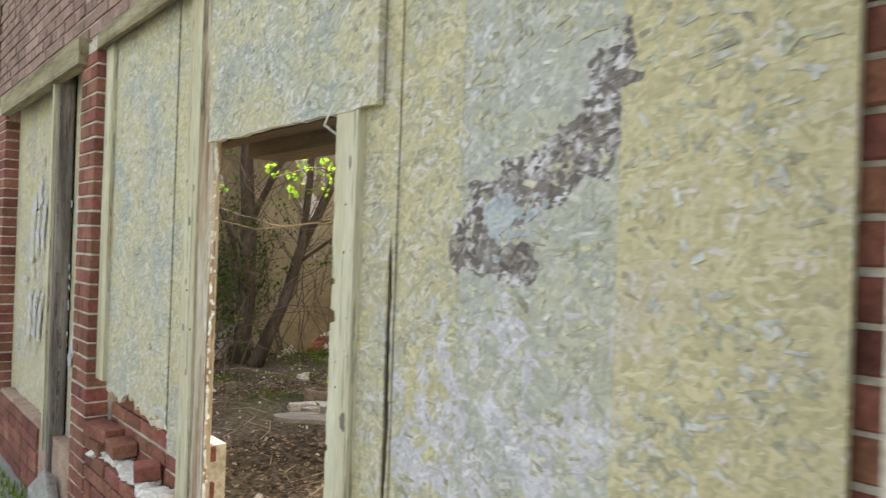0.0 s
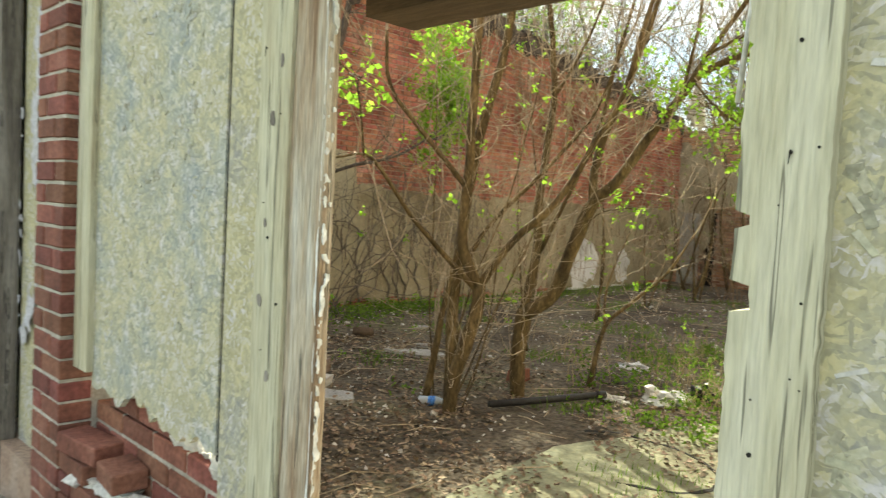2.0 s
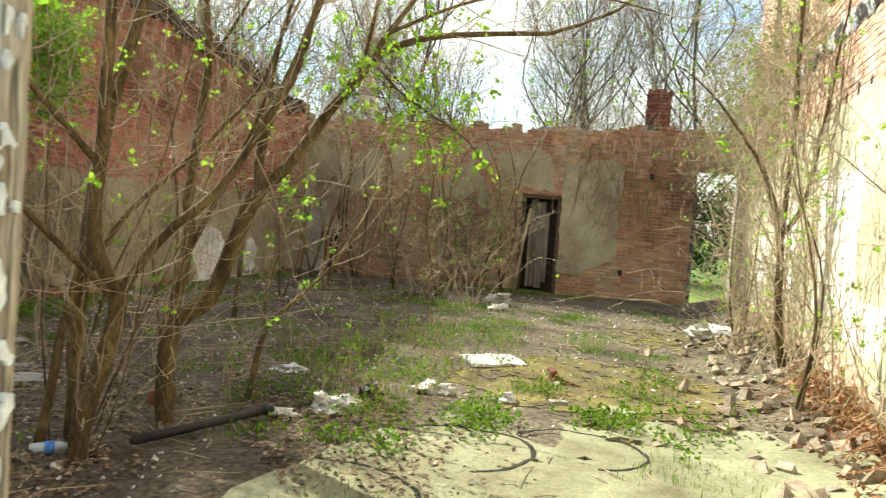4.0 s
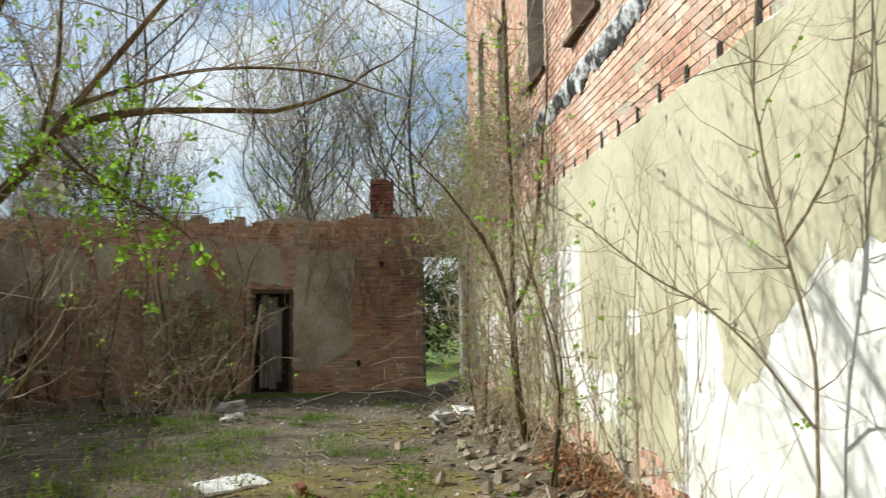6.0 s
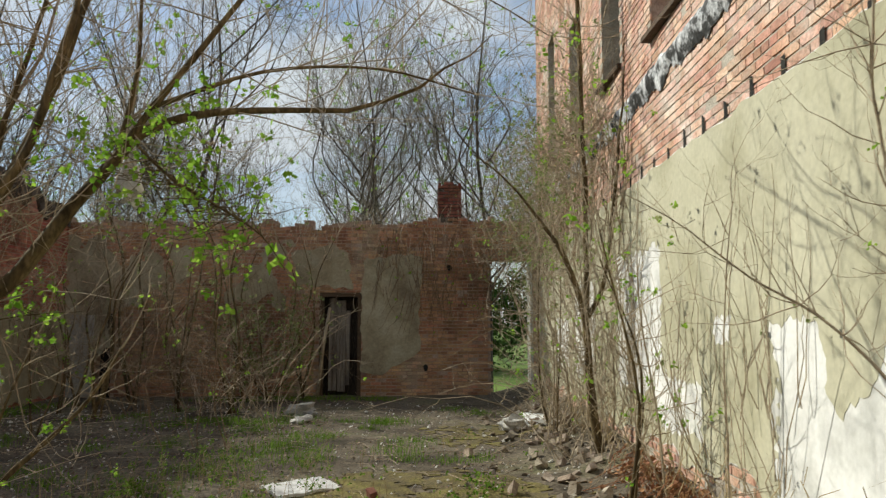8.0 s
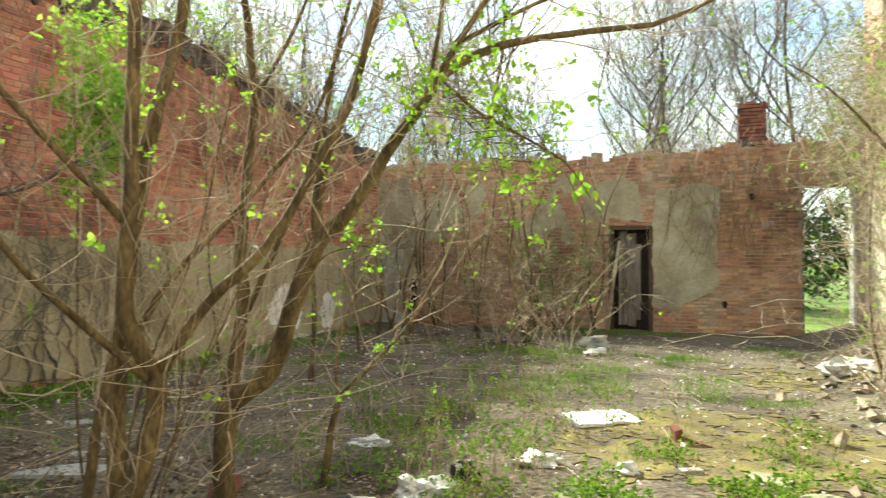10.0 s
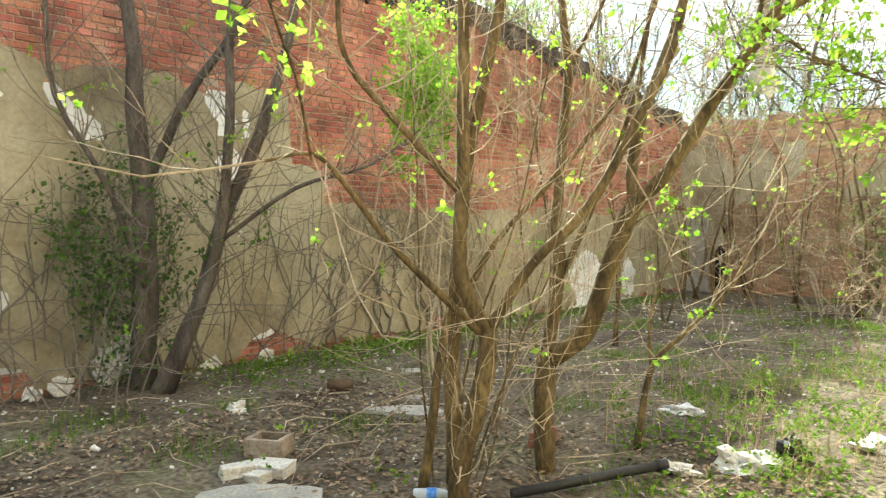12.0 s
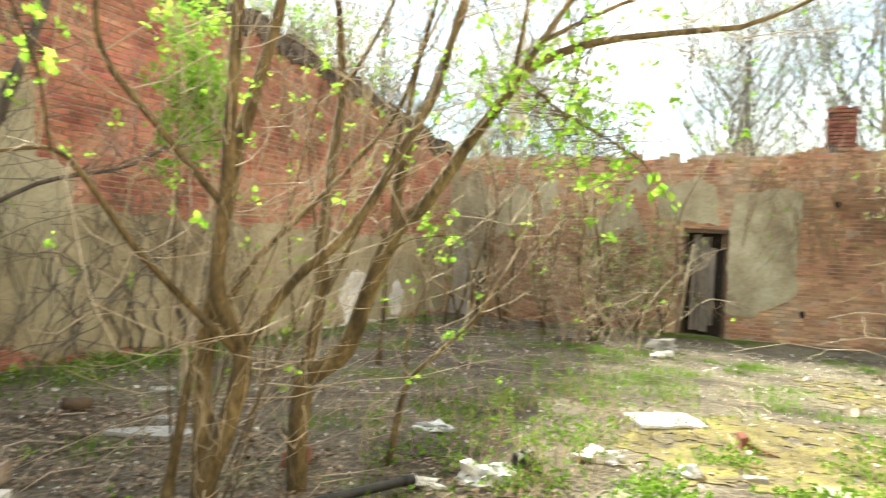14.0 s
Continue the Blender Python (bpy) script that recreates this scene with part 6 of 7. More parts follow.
for k in range(26):
    u, v, d = random.uniform(0.9, 7.6), -0.05, 0.06
    pts, lean_ = [], random.gauss(0, 0.5)
    for i in range(22):
        pts.append(left(u, v, d))
        lean_ = 0.72 * lean_ + random.gauss(0, 0.42)
        u += 0.1 * lean_
        v += 0.1 * max(-0.15, math.cos(lean_ * 0.9))
        d = min(0.16, max(0.05, d + random.gauss(0, 0.02)))
        if i in (6, 10, 13, 16, 19):
            twig(g, g, pts[-1], Vector((0.1, random.choice((-1, 1)), 0.5)), random.uniform(0.4, 0.9), 0.006, 1, 0, 0.03, wob=0.5, up=0.05)
    line = smooth_line(pts, 2)
    w = random.uniform(0.008, 0.017)
    g.tube(line, [w * (1 - 0.75 * i / len(line)) for i in range(len(line))], 5, False)
gnarled = thing("gnarled_vines", left(4, 0, 0), "gnarled dark vine stems climbing the beige plaster", "vine", kind="stuff")
sub("stem", g, M_TWIG_DARK, gnarled)
vines("climbing_vines", left, 0.4, 8.5, 0.0, 1.0, 90, M_TWIG_DARK, "bare dark vines climbing the plaster", 2.0, 0.007)
vines("climbing_vines", left, 8.0, 13.5, 0.0, 1.2, 90, M_VINE, "bare brown stems along the wall", 2.0, 0.007)
vines("hanging_vines", left, 8.0, 13.0, 3.2, 4.2, 260, M_VINE, "dead brown vines hanging from the wall top", 1.2, 0.006, hang=True)
vines("hanging_vines", left, 4.5, 8.5, 3.9, 4.4, 90, M_VINE, "dead brown vines hanging from the wall top", 0.6, 0.006, hang=True)
vines("ivy", lambda u, v, d: Vector((-8.45 + 3.5 * d, u, v)), 2.4, 3.25, 0.0, 1.3, 42, M_TWIG_DARK, "dark ivy round the tree foot", 1.2, 0.004, 0.7, M_LEAF_DARK, size=0.05, tuft=9, spread=0.10)
vines("climbing_vines", back, -8.3, -4.4, 0.0, 1.6, 170, M_VINE, "tangle of dry stems before the far wall", 1.7, 0.007)
vines("hanging_vines", back, -2.5, 0.7, 2.0, 3.5, 170, M_VINE, "dry vines hanging over the far wall", 1.3, 0.006, 0.02, M_LEAF, True)
vines("climbing_vines", right, 6.5, 10.8, 0.2, 1.3, 24, M_TWIG, "pale dry stems crowding the sunny wall", 2.0, 0.006)
vines("climbing_vines", right, 3.7, 7.5, 0.3, 1.2, 60, M_TWIG, "fine dry stems against the pale plaster", 1.5, 0.0035, 0.02, M_LEAF_PALE)
vines("climbing_vines", right, 7.0, 13.5, 2.0, 3.2, 120, M_VINE, "thick brown vine mass over the wall corner", 1.7, 0.006, 0.02, M_LEAF)
vines("climbing_vines", right, 8.0, 13.0, 3.2, 4.4, 90, M_TWIG, "olive vine tops against the brick", 1.3, 0.005, 0.06, M_LEAF)
vines("climbing_vines", lambda u, v, d: Vector((0.05 * u - 0.2 - d, u, v)), 2.6, 9.0, 0.2, 0.45, 80, M_STRAW, "dry straw-coloured weeds on the rubble bank", 0.6, 0.004)

vines("dry_ferns", lambda u, v, d: Vector((0.05 * u - 0.08 - 2.2 * d, u, v)), 3.4, 6.4, 0.12, 0.42, 330, M_FERN, "rust-brown dry ferns heaped at the wall foot", 0.5, 0.004, 0.35, M_FERN, True, size=0.04, tuft=4, spread=0.04)
vines("wall_top_brush", back_brush, -8.5, 0.7, -0.1, 0.06, 260, M_TWIG, "pale dry brush trailing over the far wall top", 0.55, 0.005, 0.03, M_LEAF)
vines("hanging_vines", lambda u, v, d: back(u, v, 0.05 + 2.5 * d), -4.6, 0.6, 2.9, 3.5, 120, M_TWIG, "pale dry vines drooping from the far wall top", 0.9, 0.005, hang=True)
vines("wall_top_brush", lambda u, v, d: Vector((-8.85 + 2.2 * d, u, left_top(u) - 0.05 + v)), 2.0, 13.5, 0.0, 0.15, 420, M_TWIG_DARK, "dark tangled brush growing over the wall top", 0.9, 0.007, 0.05, M_LEAF)


def scatter_blades(name, spots, count, spread, height, material, label, width=0.007):
    g = Geo()
    for cx, cy, sc in spots:
        for k in range(int(count * sc)):
            x, y = cx + random.gauss(0, spread) * sc, cy + random.gauss(0, spread) * sc
            h, a, lean_ = height * random.uniform(0.4, 1.2), random.random() * 6.28, random.uniform(0.1, 0.6)
            z = bank(x, y) if y > 0.12 and -9.2 < x < 1 else 0.0
            dx, dy = math.cos(a), math.sin(a)
            i = len(g.v)
            g.v += [(x - dy * width, y + dx * width, z), (x + dy * width, y - dx * width, z),
                    (x + dx * lean_ * h * 0.4 + dy * width * 0.7, y + dy * lean_ * h * 0.4 - dx * width * 0.7, z + h * 0.6),
                    (x + dx * lean_ * h * 0.4 - dy * width * 0.7, y + dy * lean_ * h * 0.4 + dx * width * 0.7, z + h * 0.6), (x + dx * lean_ * h, y + dy * lean_ * h, z + h)]
            g.f += [(i, i + 1, i + 2, i + 3), (i + 3, i + 2, i + 4)]
    return tagged(part(name, g, material), label, "grass", kind="stuff")


tufts = [(-8.2, 4.2 + 0.5 * k, 0.8) for k in range(9)] + [(-8.2, 9 + 0.6 * k, 1.0) for k in range(8)] + [(-5.5 + 0.45 * k, 13.9 + 0.3 * random.random(), 0.9) for k in range(8)]
tufts += [(-5.2 + 0.35 * k, 10.6 + 0.5 * random.random(), 0.9) for k in range(6)] + [(-4.4 + 0.25 * k, 6.0 + 0.7 * k, 0.9) for k in range(6)]
tufts += [(random.uniform(-7.5, -0.5), random.uniform(1.5, 12.5), random.uniform(0.3, 0.8)) for k in range(46)]
scatter_blades("grass", tufts, 300, 0.26, 0.075, M_GRASS, "fresh green grass tufts", 0.0032)
bright = [(-2.45 + random.gauss(0, 0.12), 4.45 + random.gauss(0, 0.1), 0.5) for k in range(6)] + [(-1.3 + random.gauss(0, 0.3), 5.3 + random.gauss(0, 0.6), 0.5) for k in range(9)] + [(-3.3 + random.gauss(0, 0.5), 4.2 + random.gauss(0, 0.5), 0.5) for k in range(9)] + [(-1.9 + random.gauss(0, 0.6), 5.0 + random.gauss(0, 0.35), 0.5) for k in range(6)]
g = Geo()
for cx, cy, sc in bright + [(-3.7 + random.gauss(0, 0.5), 5.6 + random.gauss(0, 0.9), 0.6) for k in range(20)] + [(-8.1 + random.gauss(0, 0.2), 4 + 0.3 * k, 0.6) for k in range(16)] + [(random.uniform(-8, -0.5), random.uniform(2, 12), 0.3) for k in range(30)]:
    for k in range(int((80 if sc == 0.5 else 36) * sc)):
        x, y = cx + random.gauss(0, 0.10), cy + random.gauss(0, 0.10)
        z = bank(x, y) + random.random() * 0.12
        for j in range(4):
            g.leaf((x, y, z), rnd_dir() + Vector((0, 0, 0.5)), rnd_dir() + Vector((0, 0, 1)), random.uniform(0.015, 0.036))
for k in range(70):
    cx, cy = -8.0 + abs(random.gauss(0, 0.35)), 3.4 + 3.4 * random.random()
    for i in range(26):
        x, y = cx + random.gauss(0, 0.12), cy + random.gauss(0, 0.12)
        g.leaf((x, y, bank(x, y) + random.random() * 0.16), rnd_dir() + Vector((0, 0, 0.4)), rnd_dir(), random.uniform(0.02, 0.045))
tagged(part("weeds", g, M_WEED), "low bright green weeds in the sun", "weeds", kind="stuff")
scatter_blades("grass", [(-4.7 + 0.1 * k, -0.13 + 0.03 * math.sin(k), 0.25) for k in range(10)] + [(-3.7 - 0.2 * k, -0.14, 0.2) for k in range(8)], 90, 0.16, 0.05, M_GRASS, "weeds along the foot of the front", 0.004)
for k in range(17):
    cx, cy = -3.55 + random.gauss(0, 0.45), 4.0 + 3.6 * random.random()
    g, gl = Geo(), Geo()
    for i in range(12):
        q = Vector((cx + random.gauss(0, 0.1), cy + random.gauss(0, 0.1), bank(cx, cy)))
        twig(g, gl, q, Vector((random.gauss(0, 0.3), random.gauss(0, 0.3), 1)), random.uniform(0.12, 0.4), 0.0025, 1, 1.0, 0.026, 0.05)
    wd = thing("weed_clump", (cx, cy, bank(cx, cy)), "tall thin green weeds in the dirt", "weeds", "tall weeds", "stuff")
    sub("stem", g, M_STRAW, wd)
    sub("foliage", gl, M_WEED, wd)
scatter_blades("grass", [(-3.9 + random.gauss(0, 0.8), 5.4 + random.gauss(0, 1.2), 0.8) for k in range(30)], 9, 0.3, 0.3, M_STRAW, "dry straw stems", 0.003)

g = Geo()
for k in range(27000):
    x, y = (random.uniform(-8.5, 0.3), 0.4 + 13.8 * random.random() ** 1.4) if k % 5 < 3 else (random.uniform(-7, -2.5), random.uniform(0.5, 4.5))
    z = bank(x, y) + 0.012
    if fbm(x * 0.7, y * 0.7, 77) < (-0.3 if x < -3.0 else 0.08):
        continue
    g.leaf((x, y, z + random.random() * 0.02), Vector((random.uniform(-1, 1), random.uniform(-1, 1), random.uniform(-.2, .35))), Vector((random.uniform(-.5, .5), random.uniform(-.5, .5), 1)), random.uniform(0.018, 0.05))
tagged(part("leaf_litter", g, M_DRYLEAF), "dry brown leaves scattered over the yard", "leaves", kind="stuff")
g = Geo()
for k in range(3000):
    x, y = random.uniform(-8.3, 0.2), 0.4 + 13 * random.random() ** 1.3
    s = random.uniform(0.004, 0.014) * (1.9 if random.random() < 0.06 else 1)
    z = bank(x, y)
    m = Matrix.Translation((x, y, z + s * 0.4)) @ Euler((random.random(), random.random(), random.random() * 6)).to_matrix().to_4x4()
    g.box((-s, -s * 0.7, -s * 0.4), (s, s * 0.7, s * 0.4), m, s * 0.3)
tagged(part("plaster_crumbs", g, M_WHITESTONE), "pale crumbs of plaster and stone in the dirt", "rubble", kind="stuff")
g = Geo()
for k in range(300):
    y = 2.0 + 10 * random.random()
    x = 0.05 * y - 0.05 - abs(random.gauss(0, 0.55))
    s = random.uniform(0.02, 0.07)
    m = Matrix.Translation((x, y, bank(x, y) + s * 0.4)) @ Euler((random.random(), random.random(), random.random() * 6)).to_matrix().to_4x4()
    g.box((-s, -s * 0.7, -s * 0.4), (s, s * 0.7, s * 0.4), m, s * 0.3)
tagged(part("wall_rubble", g, M_RUBBLE), "broken brick and mortar rubble below the wall", "rubble", kind="stuff")
g = Geo()
for k in range(500):
    x, y = random.uniform(-8.3, 0.2), 0.6 + 12 * random.random() ** 1.3
    a, ln = random.random() * 6.28, random.uniform(0.15, 0.6)
    z = bank(x, y) + 0.015
    g.tube([(x, y, z), (x + math.cos(a) * ln * .5, y + math.sin(a) * ln * .5, z + 0.02), (x + math.cos(a + .3) * ln, y + math.sin(a + .3) * ln, z)], [0.004, 0.004, 0.002], 4, False)
tagged(part("fallen_twigs", g, M_TWIG), "fallen twigs on the ground", "twigs", kind="stuff")


# ---- loose things in the yard ----
def at_ground(x, y, dz=0.0):
    return (x, y, bank(x, y) + dz)


brambles([(-8.0, 1.7, 16), (-7.7, 2.3, 12), (-8.1, 3.6, 10), (-7.9, 4.4, 8)], "dark bare brambles arching before the plastered wall", M_TWIG_DARK, 2.6, 0.007)
block = thing("concrete_block", at_ground(-5.78, 2.66), "hollow grey concrete block lying on its side", "block")
m = Matrix.Translation(at_ground(-5.78, 2.66, 0.055)) @ Matrix.Rotation(0.5, 4, "Z")
for lo, hi in (((-0.12, -0.1, -0.055), (0.12, -0.07, 0.055)), ((-0.12, 0.07, -0.055), (0.12, 0.1, 0.055)), ((-0.12, -0.07, -0.055), (-0.088, 0.07, 0.055)), ((0.088, -0.07, -0.055), (0.12, 0.07, 0.055))):
    g = Geo()
    g.box(lo, hi, m, 0.002)
    sub("shell", g, M_RUBBLE, block)
for k, (x, y, sx, sy, h, rz) in enumerate(((-5.5, 2.5, 0.11, 0.07, 0.06, 0.4), (-5.62, 2.36, 0.11, 0.06, 0.05, 1.2), (-5.45, 2.36, 0.06, 0.05, 0.05, 0.2), (-4.62, 3.92, 0.06, 0.1, 0.09, 0.2),
                                             (-2.0, 5.3, 0.07, 0.05, 0.03, 0.5), (-6.9, 5.0, 0.1, 0.06, 0.03, 1.0), (-6.1, 4.3, 0.09, 0.07, 0.03, 0.3))):
    g = Geo()
    g.box((-sx, -sy, -0.01), (sx, sy, h), jit=0.012)
    ob = bevelled("stone", g, M_BRICK if k == 3 else M_WHITESTONE if k < 3 else M_CONC, None, 0.008)
    ob.location, ob.rotation_euler = at_ground(x, y), (0, 0, rz)
    tagged(ob, "loose red brick on the dirt" if k == 3 else "pale broken stone piece on the dirt", "stone", "loose stones")
g = Geo()
sheet(g, lambda u, v, d: (u, v, bank(u, v) + d), lambda u, v: ell(u, v, -5.15, 2.2, 0.36, 0.17, 0.8) + 0.25 * fbm(u * 5, v * 5, 91), -5.8, -4.5, 1.6, 2.8, 0.03, 0.035)
tagged(part("flagstone", g, M_CONC), "flat pale slab of concrete beside the stones", "slab", "flagstones")
g = Geo()
sheet(g, lambda u, v, d: (u, v, bank(u, v) + d), lambda u, v: ell(u, v, -5.85, 3.86, 0.3, 0.14, 0.6) + 0.25 * fbm(u * 5, v * 5, 93), -6.4, -5.3, 3.4, 4.3, 0.03, 0.03)
tagged(part("flagstone", g, M_CONC), "flat worn slab of concrete in the dirt", "slab", "flagstones")
g = Geo()
m = Matrix.Translation(at_ground(-6.9, 4.12, 0.052)) @ Matrix.Rotation(0.7, 4, "Z")
ring = [(m @ Vector((0.11 * k, 0, 0))) for k in (-1, -0.5, 0, 0.5, 1)]
g.tube(ring, [0.05, 0.058, 0.055, 0.058, 0.05], 10)
tagged(part("log", g, M_DARKWOOD, smooth=True), "short dark brown log on the dirt", "log")
pipe = thing("pipe", at_ground(-4.1, 3.65), "black plastic drainpipe lying on leaves", "pipe")
g = Geo()
g.tube([(-4.21, 3.06, 0.035), (-4.01, 3.46, 0.05), (-3.78, 3.88, 0.075)], [0.026, 0.026, 0.026], 14)
pipe_tube = sub("tube", g, M_PIPE, pipe, smooth=True)
g = Geo()
g.tube([(-3.81, 3.825, 0.072), (-3.775, 3.89, 0.0755)], [0.030, 0.030], 14)
sub("collar", g, M_PIPE, pipe_tube, smooth=True)
bottle = thing("water_bottle", at_ground(-4.5, 2.78), "crushed clear plastic bottle with a blue label", "bottle")
m = Matrix.Translation(at_ground(-4.5, 2.78, 0.035)) @ Matrix.Rotation(0.75, 4, "Z")
g = Geo()
g.tube([m @ Vector((x, 0, 0)) for x in (-0.1, -0.095, 0.03, 0.06, 0.085, 0.1)], [0.02, 0.032, 0.033, 0.025, 0.013, 0.013], 12)
bottle_body = sub("body", g, M_GLASS, bottle, smooth=True)
g = Geo()
g.tube([m @ Vector((x, 0, 0)) for x in (-0.03, 0.02)], [0.0345, 0.0345], 12, False)
sub("label", g, M_BLUELABEL, bottle_body, "blue printed label", smooth=True)
g = Geo()
g.tube([m @ Vector((x, 0, 0)) for x in (0.1, 0.116)], [0.015, 0.015], 10)
sub("cap", g, M_BAG, bottle_body, "white cap")


def crumpled(name, x, y, r, material, label, seed, category="bag", z=0.0):
    g = Geo()
    g.blob(at_ground(x, y, r[2] * 0.6 + z), r, seed, 0.55, 9, 14, bank(x, y) + 0.004)
    for i, v in enumerate(g.v):
        k = 1 + 0.25 * fbm(v[0] * 14, v[1] * 14, v[2] * 14)
        g.v[i] = (x + (v[0] - x) * k, y + (v[1] - y) * k, v[2])
    return tagged(part(name, g, material, smooth=False), label, category, "litter")


crumpled("plastic_bag", -3.5, 4.22, (0.11, 0.08, 0.07), M_BAG, "crumpled white plastic bag in the weeds", 3)
crumpled("plastic_bag", -3.4, 4.32, (0.09, 0.08, 0.06), M_BAG, "crumpled white plastic bag in the weeds", 5)
crumpled("plastic_bag", -2.98, 5.15, (0.14, 0.1, 0.05), M_BAG, "flattened white plastic bag on the dirt", 7)
crumpled("plastic_bag", -3.78, 4.0, (0.12, 0.06, 0.04), M_WHITESTONE, "torn pale plastic scrap by the pipe end", 8)
crumpled("plastic_bag", -2.4, 5.15, (0.07, 0.06, 0.04), M_BAG, "small white plastic scrap", 9)
crumpled("black_bag", -3.33, 4.6, (0.09, 0.08, 0.08), M_BLACKBAG, "crumpled black plastic bag in bright weeds", 11)
crumpled("plastic_bag", -4.3, 5.3, (0.14, 0.09, 0.04), M_BAG, "torn clear plastic scrap among twigs", 13)
crumpled("rock", -0.46, 9.9, (0.17, 0.15, 0.12), M_WHITESTONE, "rounded pale pink stone on the dirt", 15, "rock")
crumpled("rock", -3.37, 10.85, (0.14, 0.1, 0.07), M_WHITESTONE, "pale stone near the far door", 17, "rock")
crumpled("rock", -3.5, 11.6, (0.2, 0.14, 0.12), M_CONC, "grey concrete lump near the far door", 19, "rock")
crumpled("rock", -6.9, 3.1, (0.07, 0.06, 0.05), M_WHITESTONE, "small white scrap on the dirt", 23, "rock")
g = Geo()
m = Matrix.Translation(at_ground(-2.75, 6.6, 0.02)) @ Matrix.Rotation(0.62, 4, "Z") @ Matrix.Rotation(0.04, 4, "X")
for i in range(9):
    for j in range(7):
        g.v.append(tuple(m @ Vector((-0.29 + 0.0725 * i + 0.02 * fbm(i, j, 2), -0.2 + 0.066 * j + 0.02 * fbm(i, j, 4), 0.02 + 0.02 * fbm(i * .5, j * .5, 6)))))
for i in range(8):
    for j in range(6):
        a = i * 7 + j
        g.f.append((a, a + 7, a + 8, a + 1))
white_board = part("foam_board", g, M_BAG)
tagged(white_board, "broken white foam board lying flat", "board")
sol = white_board.modifiers.new("solid", "SOLIDIFY")
sol.thickness = 0.025
g = Geo()
for k, (x, y, s) in enumerate(((0.0, 10.3, 0.3), (-0.25, 10.0, 0.2), (-0.05, 9.6, 0.14))):
    m = Matrix.Translation(at_ground(x, y, 0.03)) @ Euler((0.15, 0.1, k)).to_matrix().to_4x4()
    g.box((-s, -s * 0.7, -0.012), (s, s * 0.7, 0.012), m, 0.03)
tagged(part("plaster_sheet", g, M_WHITE), "fallen white plaster sheets near the gap", "rubble")
g = Geo()
g.box((-0.035, -0.05, -0.01), (0.035, 0.05, 0.11), jit=0.012)
ob = bevelled("brick_end", g, M_BRICK, None, 0.008)
ob.location, ob.rotation_euler = at_ground(-2.1, 6.09), (0.15, -0.2, 0.5)
tagged(ob, "broken red brick end standing on the moss", "brick")
g = Geo()
g.tube([at_ground(-2.06, 6.08, 0.03), at_ground(-1.98, 6.06, 0.025), at_ground(-1.86, 6.0, 0.012)], [0.014, 0.012, 0.006], 6)
tagged(part("rusty_scrap", g, M_RUST), "thin piece of rusty metal on the moss", "scrap")
g = Geo()
g.blob((-8.48, 2.83, 0.25), (0.035, 0.2, 0.19), 4, 0.7, 8, 12, 0.0)
tagged(part("plaster_chunk", g, M_WHITESTONE), "rounded slab of fallen plaster against the wall", "rubble")
for k, (y, s) in enumerate(((2.15, 0.07), (2.38, 0.1), (3.75, 0.08), (4.35, 0.08))):
    g = Geo()
    g.blob((-8.45, y, s * 0.8), (0.03, s, s * 0.8), k + 40, 0.8, 6, 9, 0.0)
    tagged(part("plaster_chunk", g, M_WHITESTONE), "piece of fallen plaster against the wall", "rubble", "plaster chunks")
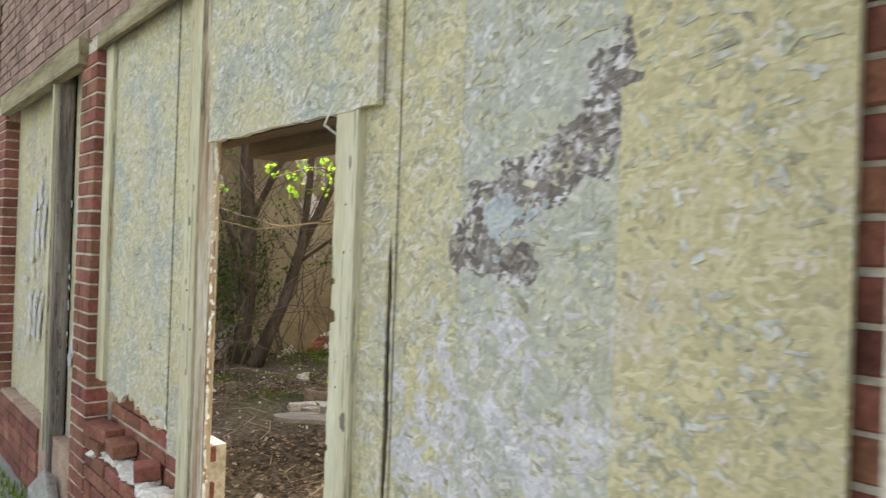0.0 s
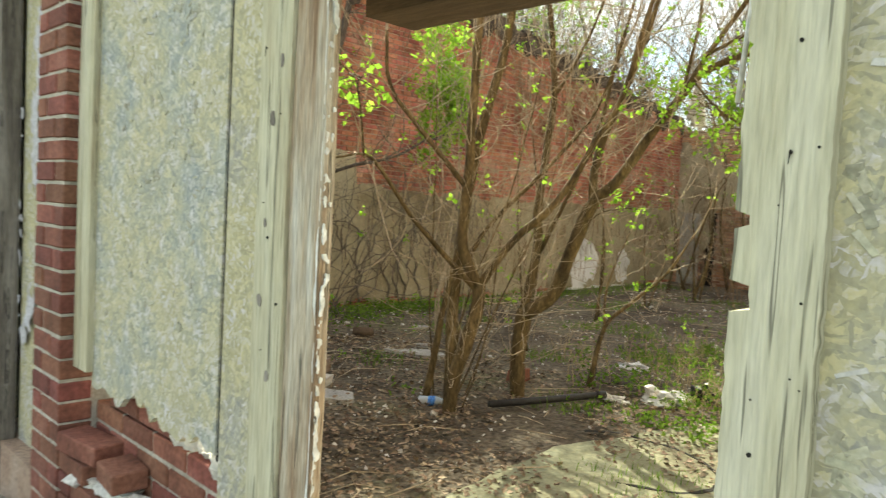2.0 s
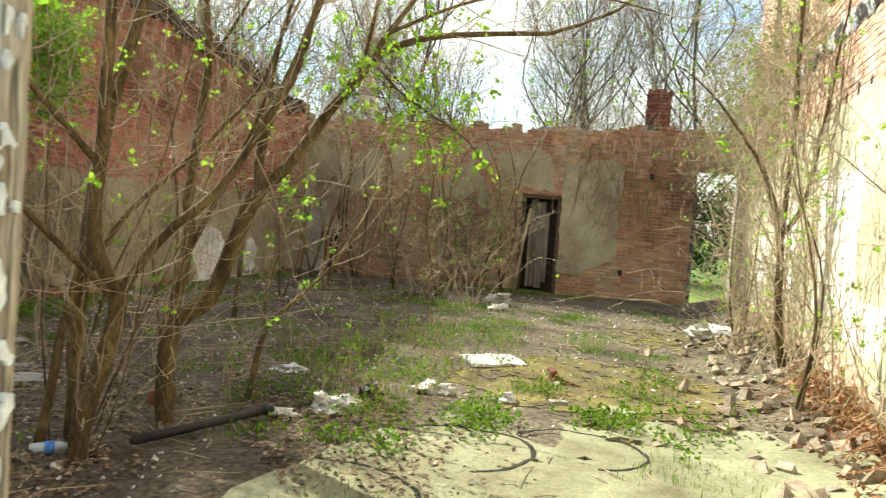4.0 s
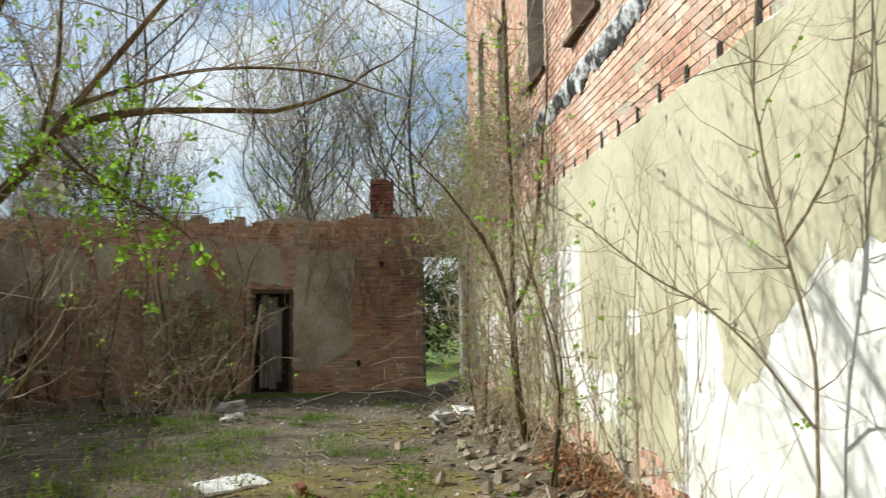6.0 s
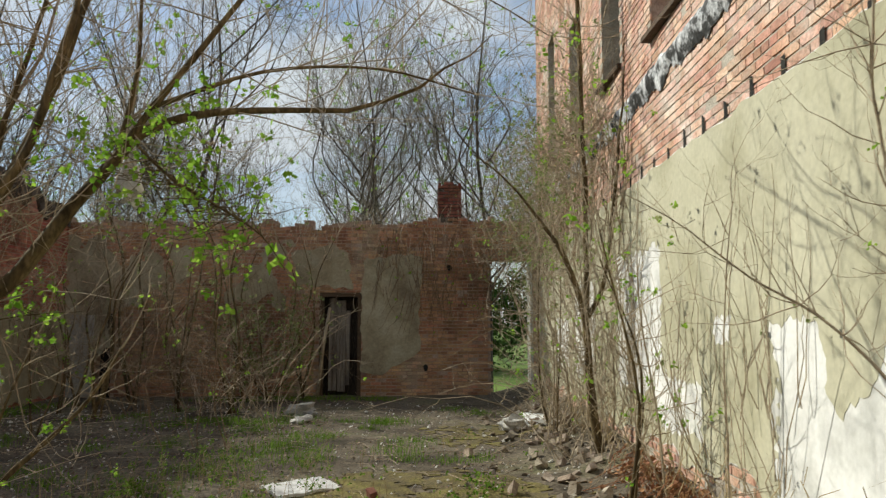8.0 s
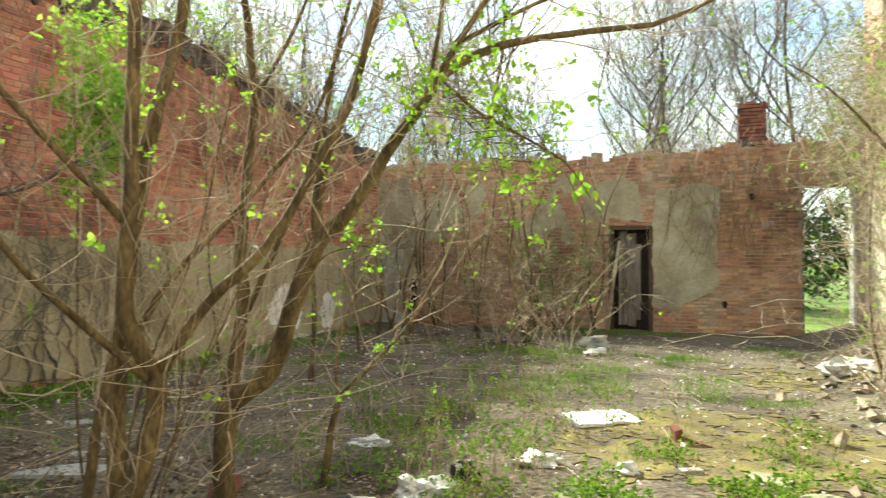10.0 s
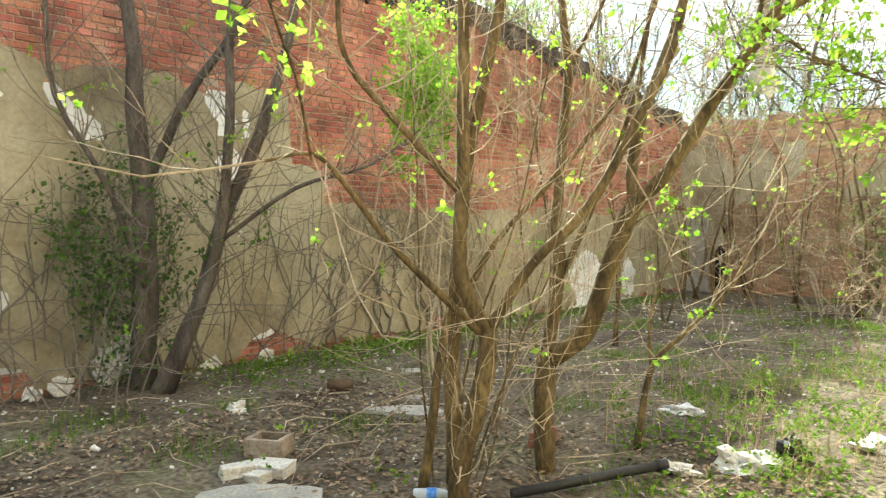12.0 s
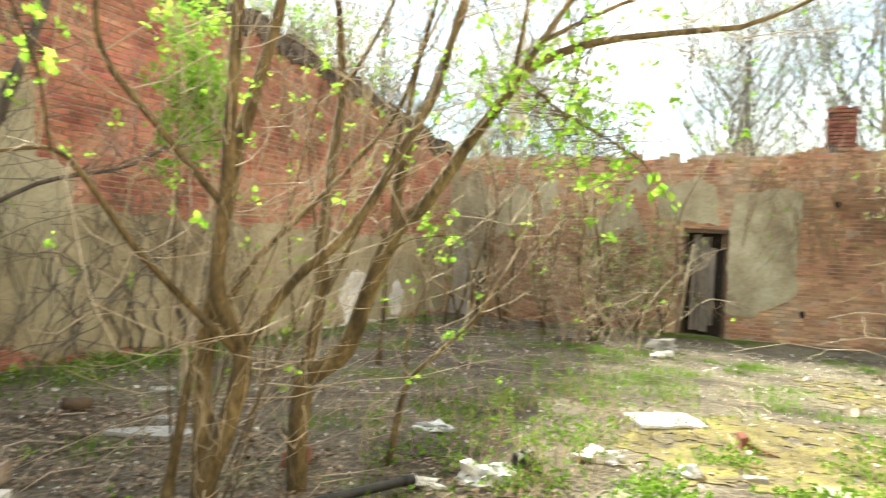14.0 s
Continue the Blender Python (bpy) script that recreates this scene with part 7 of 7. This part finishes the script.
# dark evergreen hedge far behind the gap
for k in range(5):
    g, gl = Geo(), Geo()
    cx, cy = -1.5 + 1.3 * k, 24 + (k % 2)
    for i in range(150):
        p = Vector((cx + random.gauss(0, 0.6), cy + random.gauss(0, 0.5), 0.2 + random.random() * 2.4))
        twig(g, gl, p, rnd_dir() + Vector((0, 0, 0.5)), 0.6, 0.01, 1, 1.0, 0.16)
    hd = thing("bush", (cx, cy, -0.1), "dark green bush beyond the gap", "bush", "bushes beyond", "stuff")
    sub("stem", g, M_TWIG_DARK, hd)
    sub("foliage", gl, M_LEAF_DARK, hd)
# dead looped vine by the sunny wall
g = Geo()
loop = smooth_line([(-0.14, 1.92, 0.2), (-0.16, 1.9, 0.7), (-0.17, 1.88, 1.0), (-0.17, 1.86, 1.07), (-0.17, 1.82, 1.11), (-0.17, 1.76, 1.12), (-0.17, 1.72, 1.09), (-0.16, 1.69, 1.0), (-0.1, 1.66, 0.6), (-0.08, 1.65, 0.2)])
g.tube(loop, [0.010 + 0.0015 * math.sin(k) for k in range(len(loop))], 8)
loop = smooth_line([(-0.15, 2.12, 0.2), (-0.16, 2.08, 0.8), (-0.17, 2.03, 0.97), (-0.17, 1.95, 1.02), (-0.17, 1.87, 1.02), (-0.15, 1.8, 0.9), (-0.12, 1.78, 0.2)])
g.tube(loop, [0.016 + 0.003 * math.sin(k * 1.3) for k in range(len(loop))], 8)
tagged(part("looped_vine", g, M_BARK_GREY, smooth=True), "thick dark looped vine by the sunny wall", "vine")
# pale bag caught in the arching limb
g = Geo()
g.blob((-3.39, 4.26, 2.25), (0.075, 0.06, 0.125), 21, 0.5, 14, 18, -1)
for i, v in enumerate(g.v):
    k = (0.55 + 1.2 * max(0.0, 2.37 - v[2])) * (1 + 0.3 * fbm(v[0] * 22, v[1] * 22, v[2] * 9))
    g.v[i] = (-3.39 + (v[0] + 3.39) * k, 4.26 + (v[1] - 4.26) * k, v[2] + 0.02 * fbm(v[0] * 30, v[1] * 30, 3))
g.tube([(-3.39, 4.26, 2.33), (-3.36, 4.2, 2.42), (-3.3, 4.0, 2.46), (-3.1, 3.79, 2.42)], [0.012, 0.008, 0.005, 0.004], 6)
tagged(part("snagged_bag", g, M_BAG, smooth=True), "white plastic bag snagged in the branches", "bag")
# dark pail lying at the yard's edge
g = Geo()
g.tube([(-5.68, 1.02, 0.0), (-5.7, 1.05, 0.06), (-5.71, 1.06, 0.085)], [0.045, 0.055, 0.04], 12)
tagged(part("dark_can", g, M_PIPE, smooth=True), "small dark can lying in the dirt", "can")
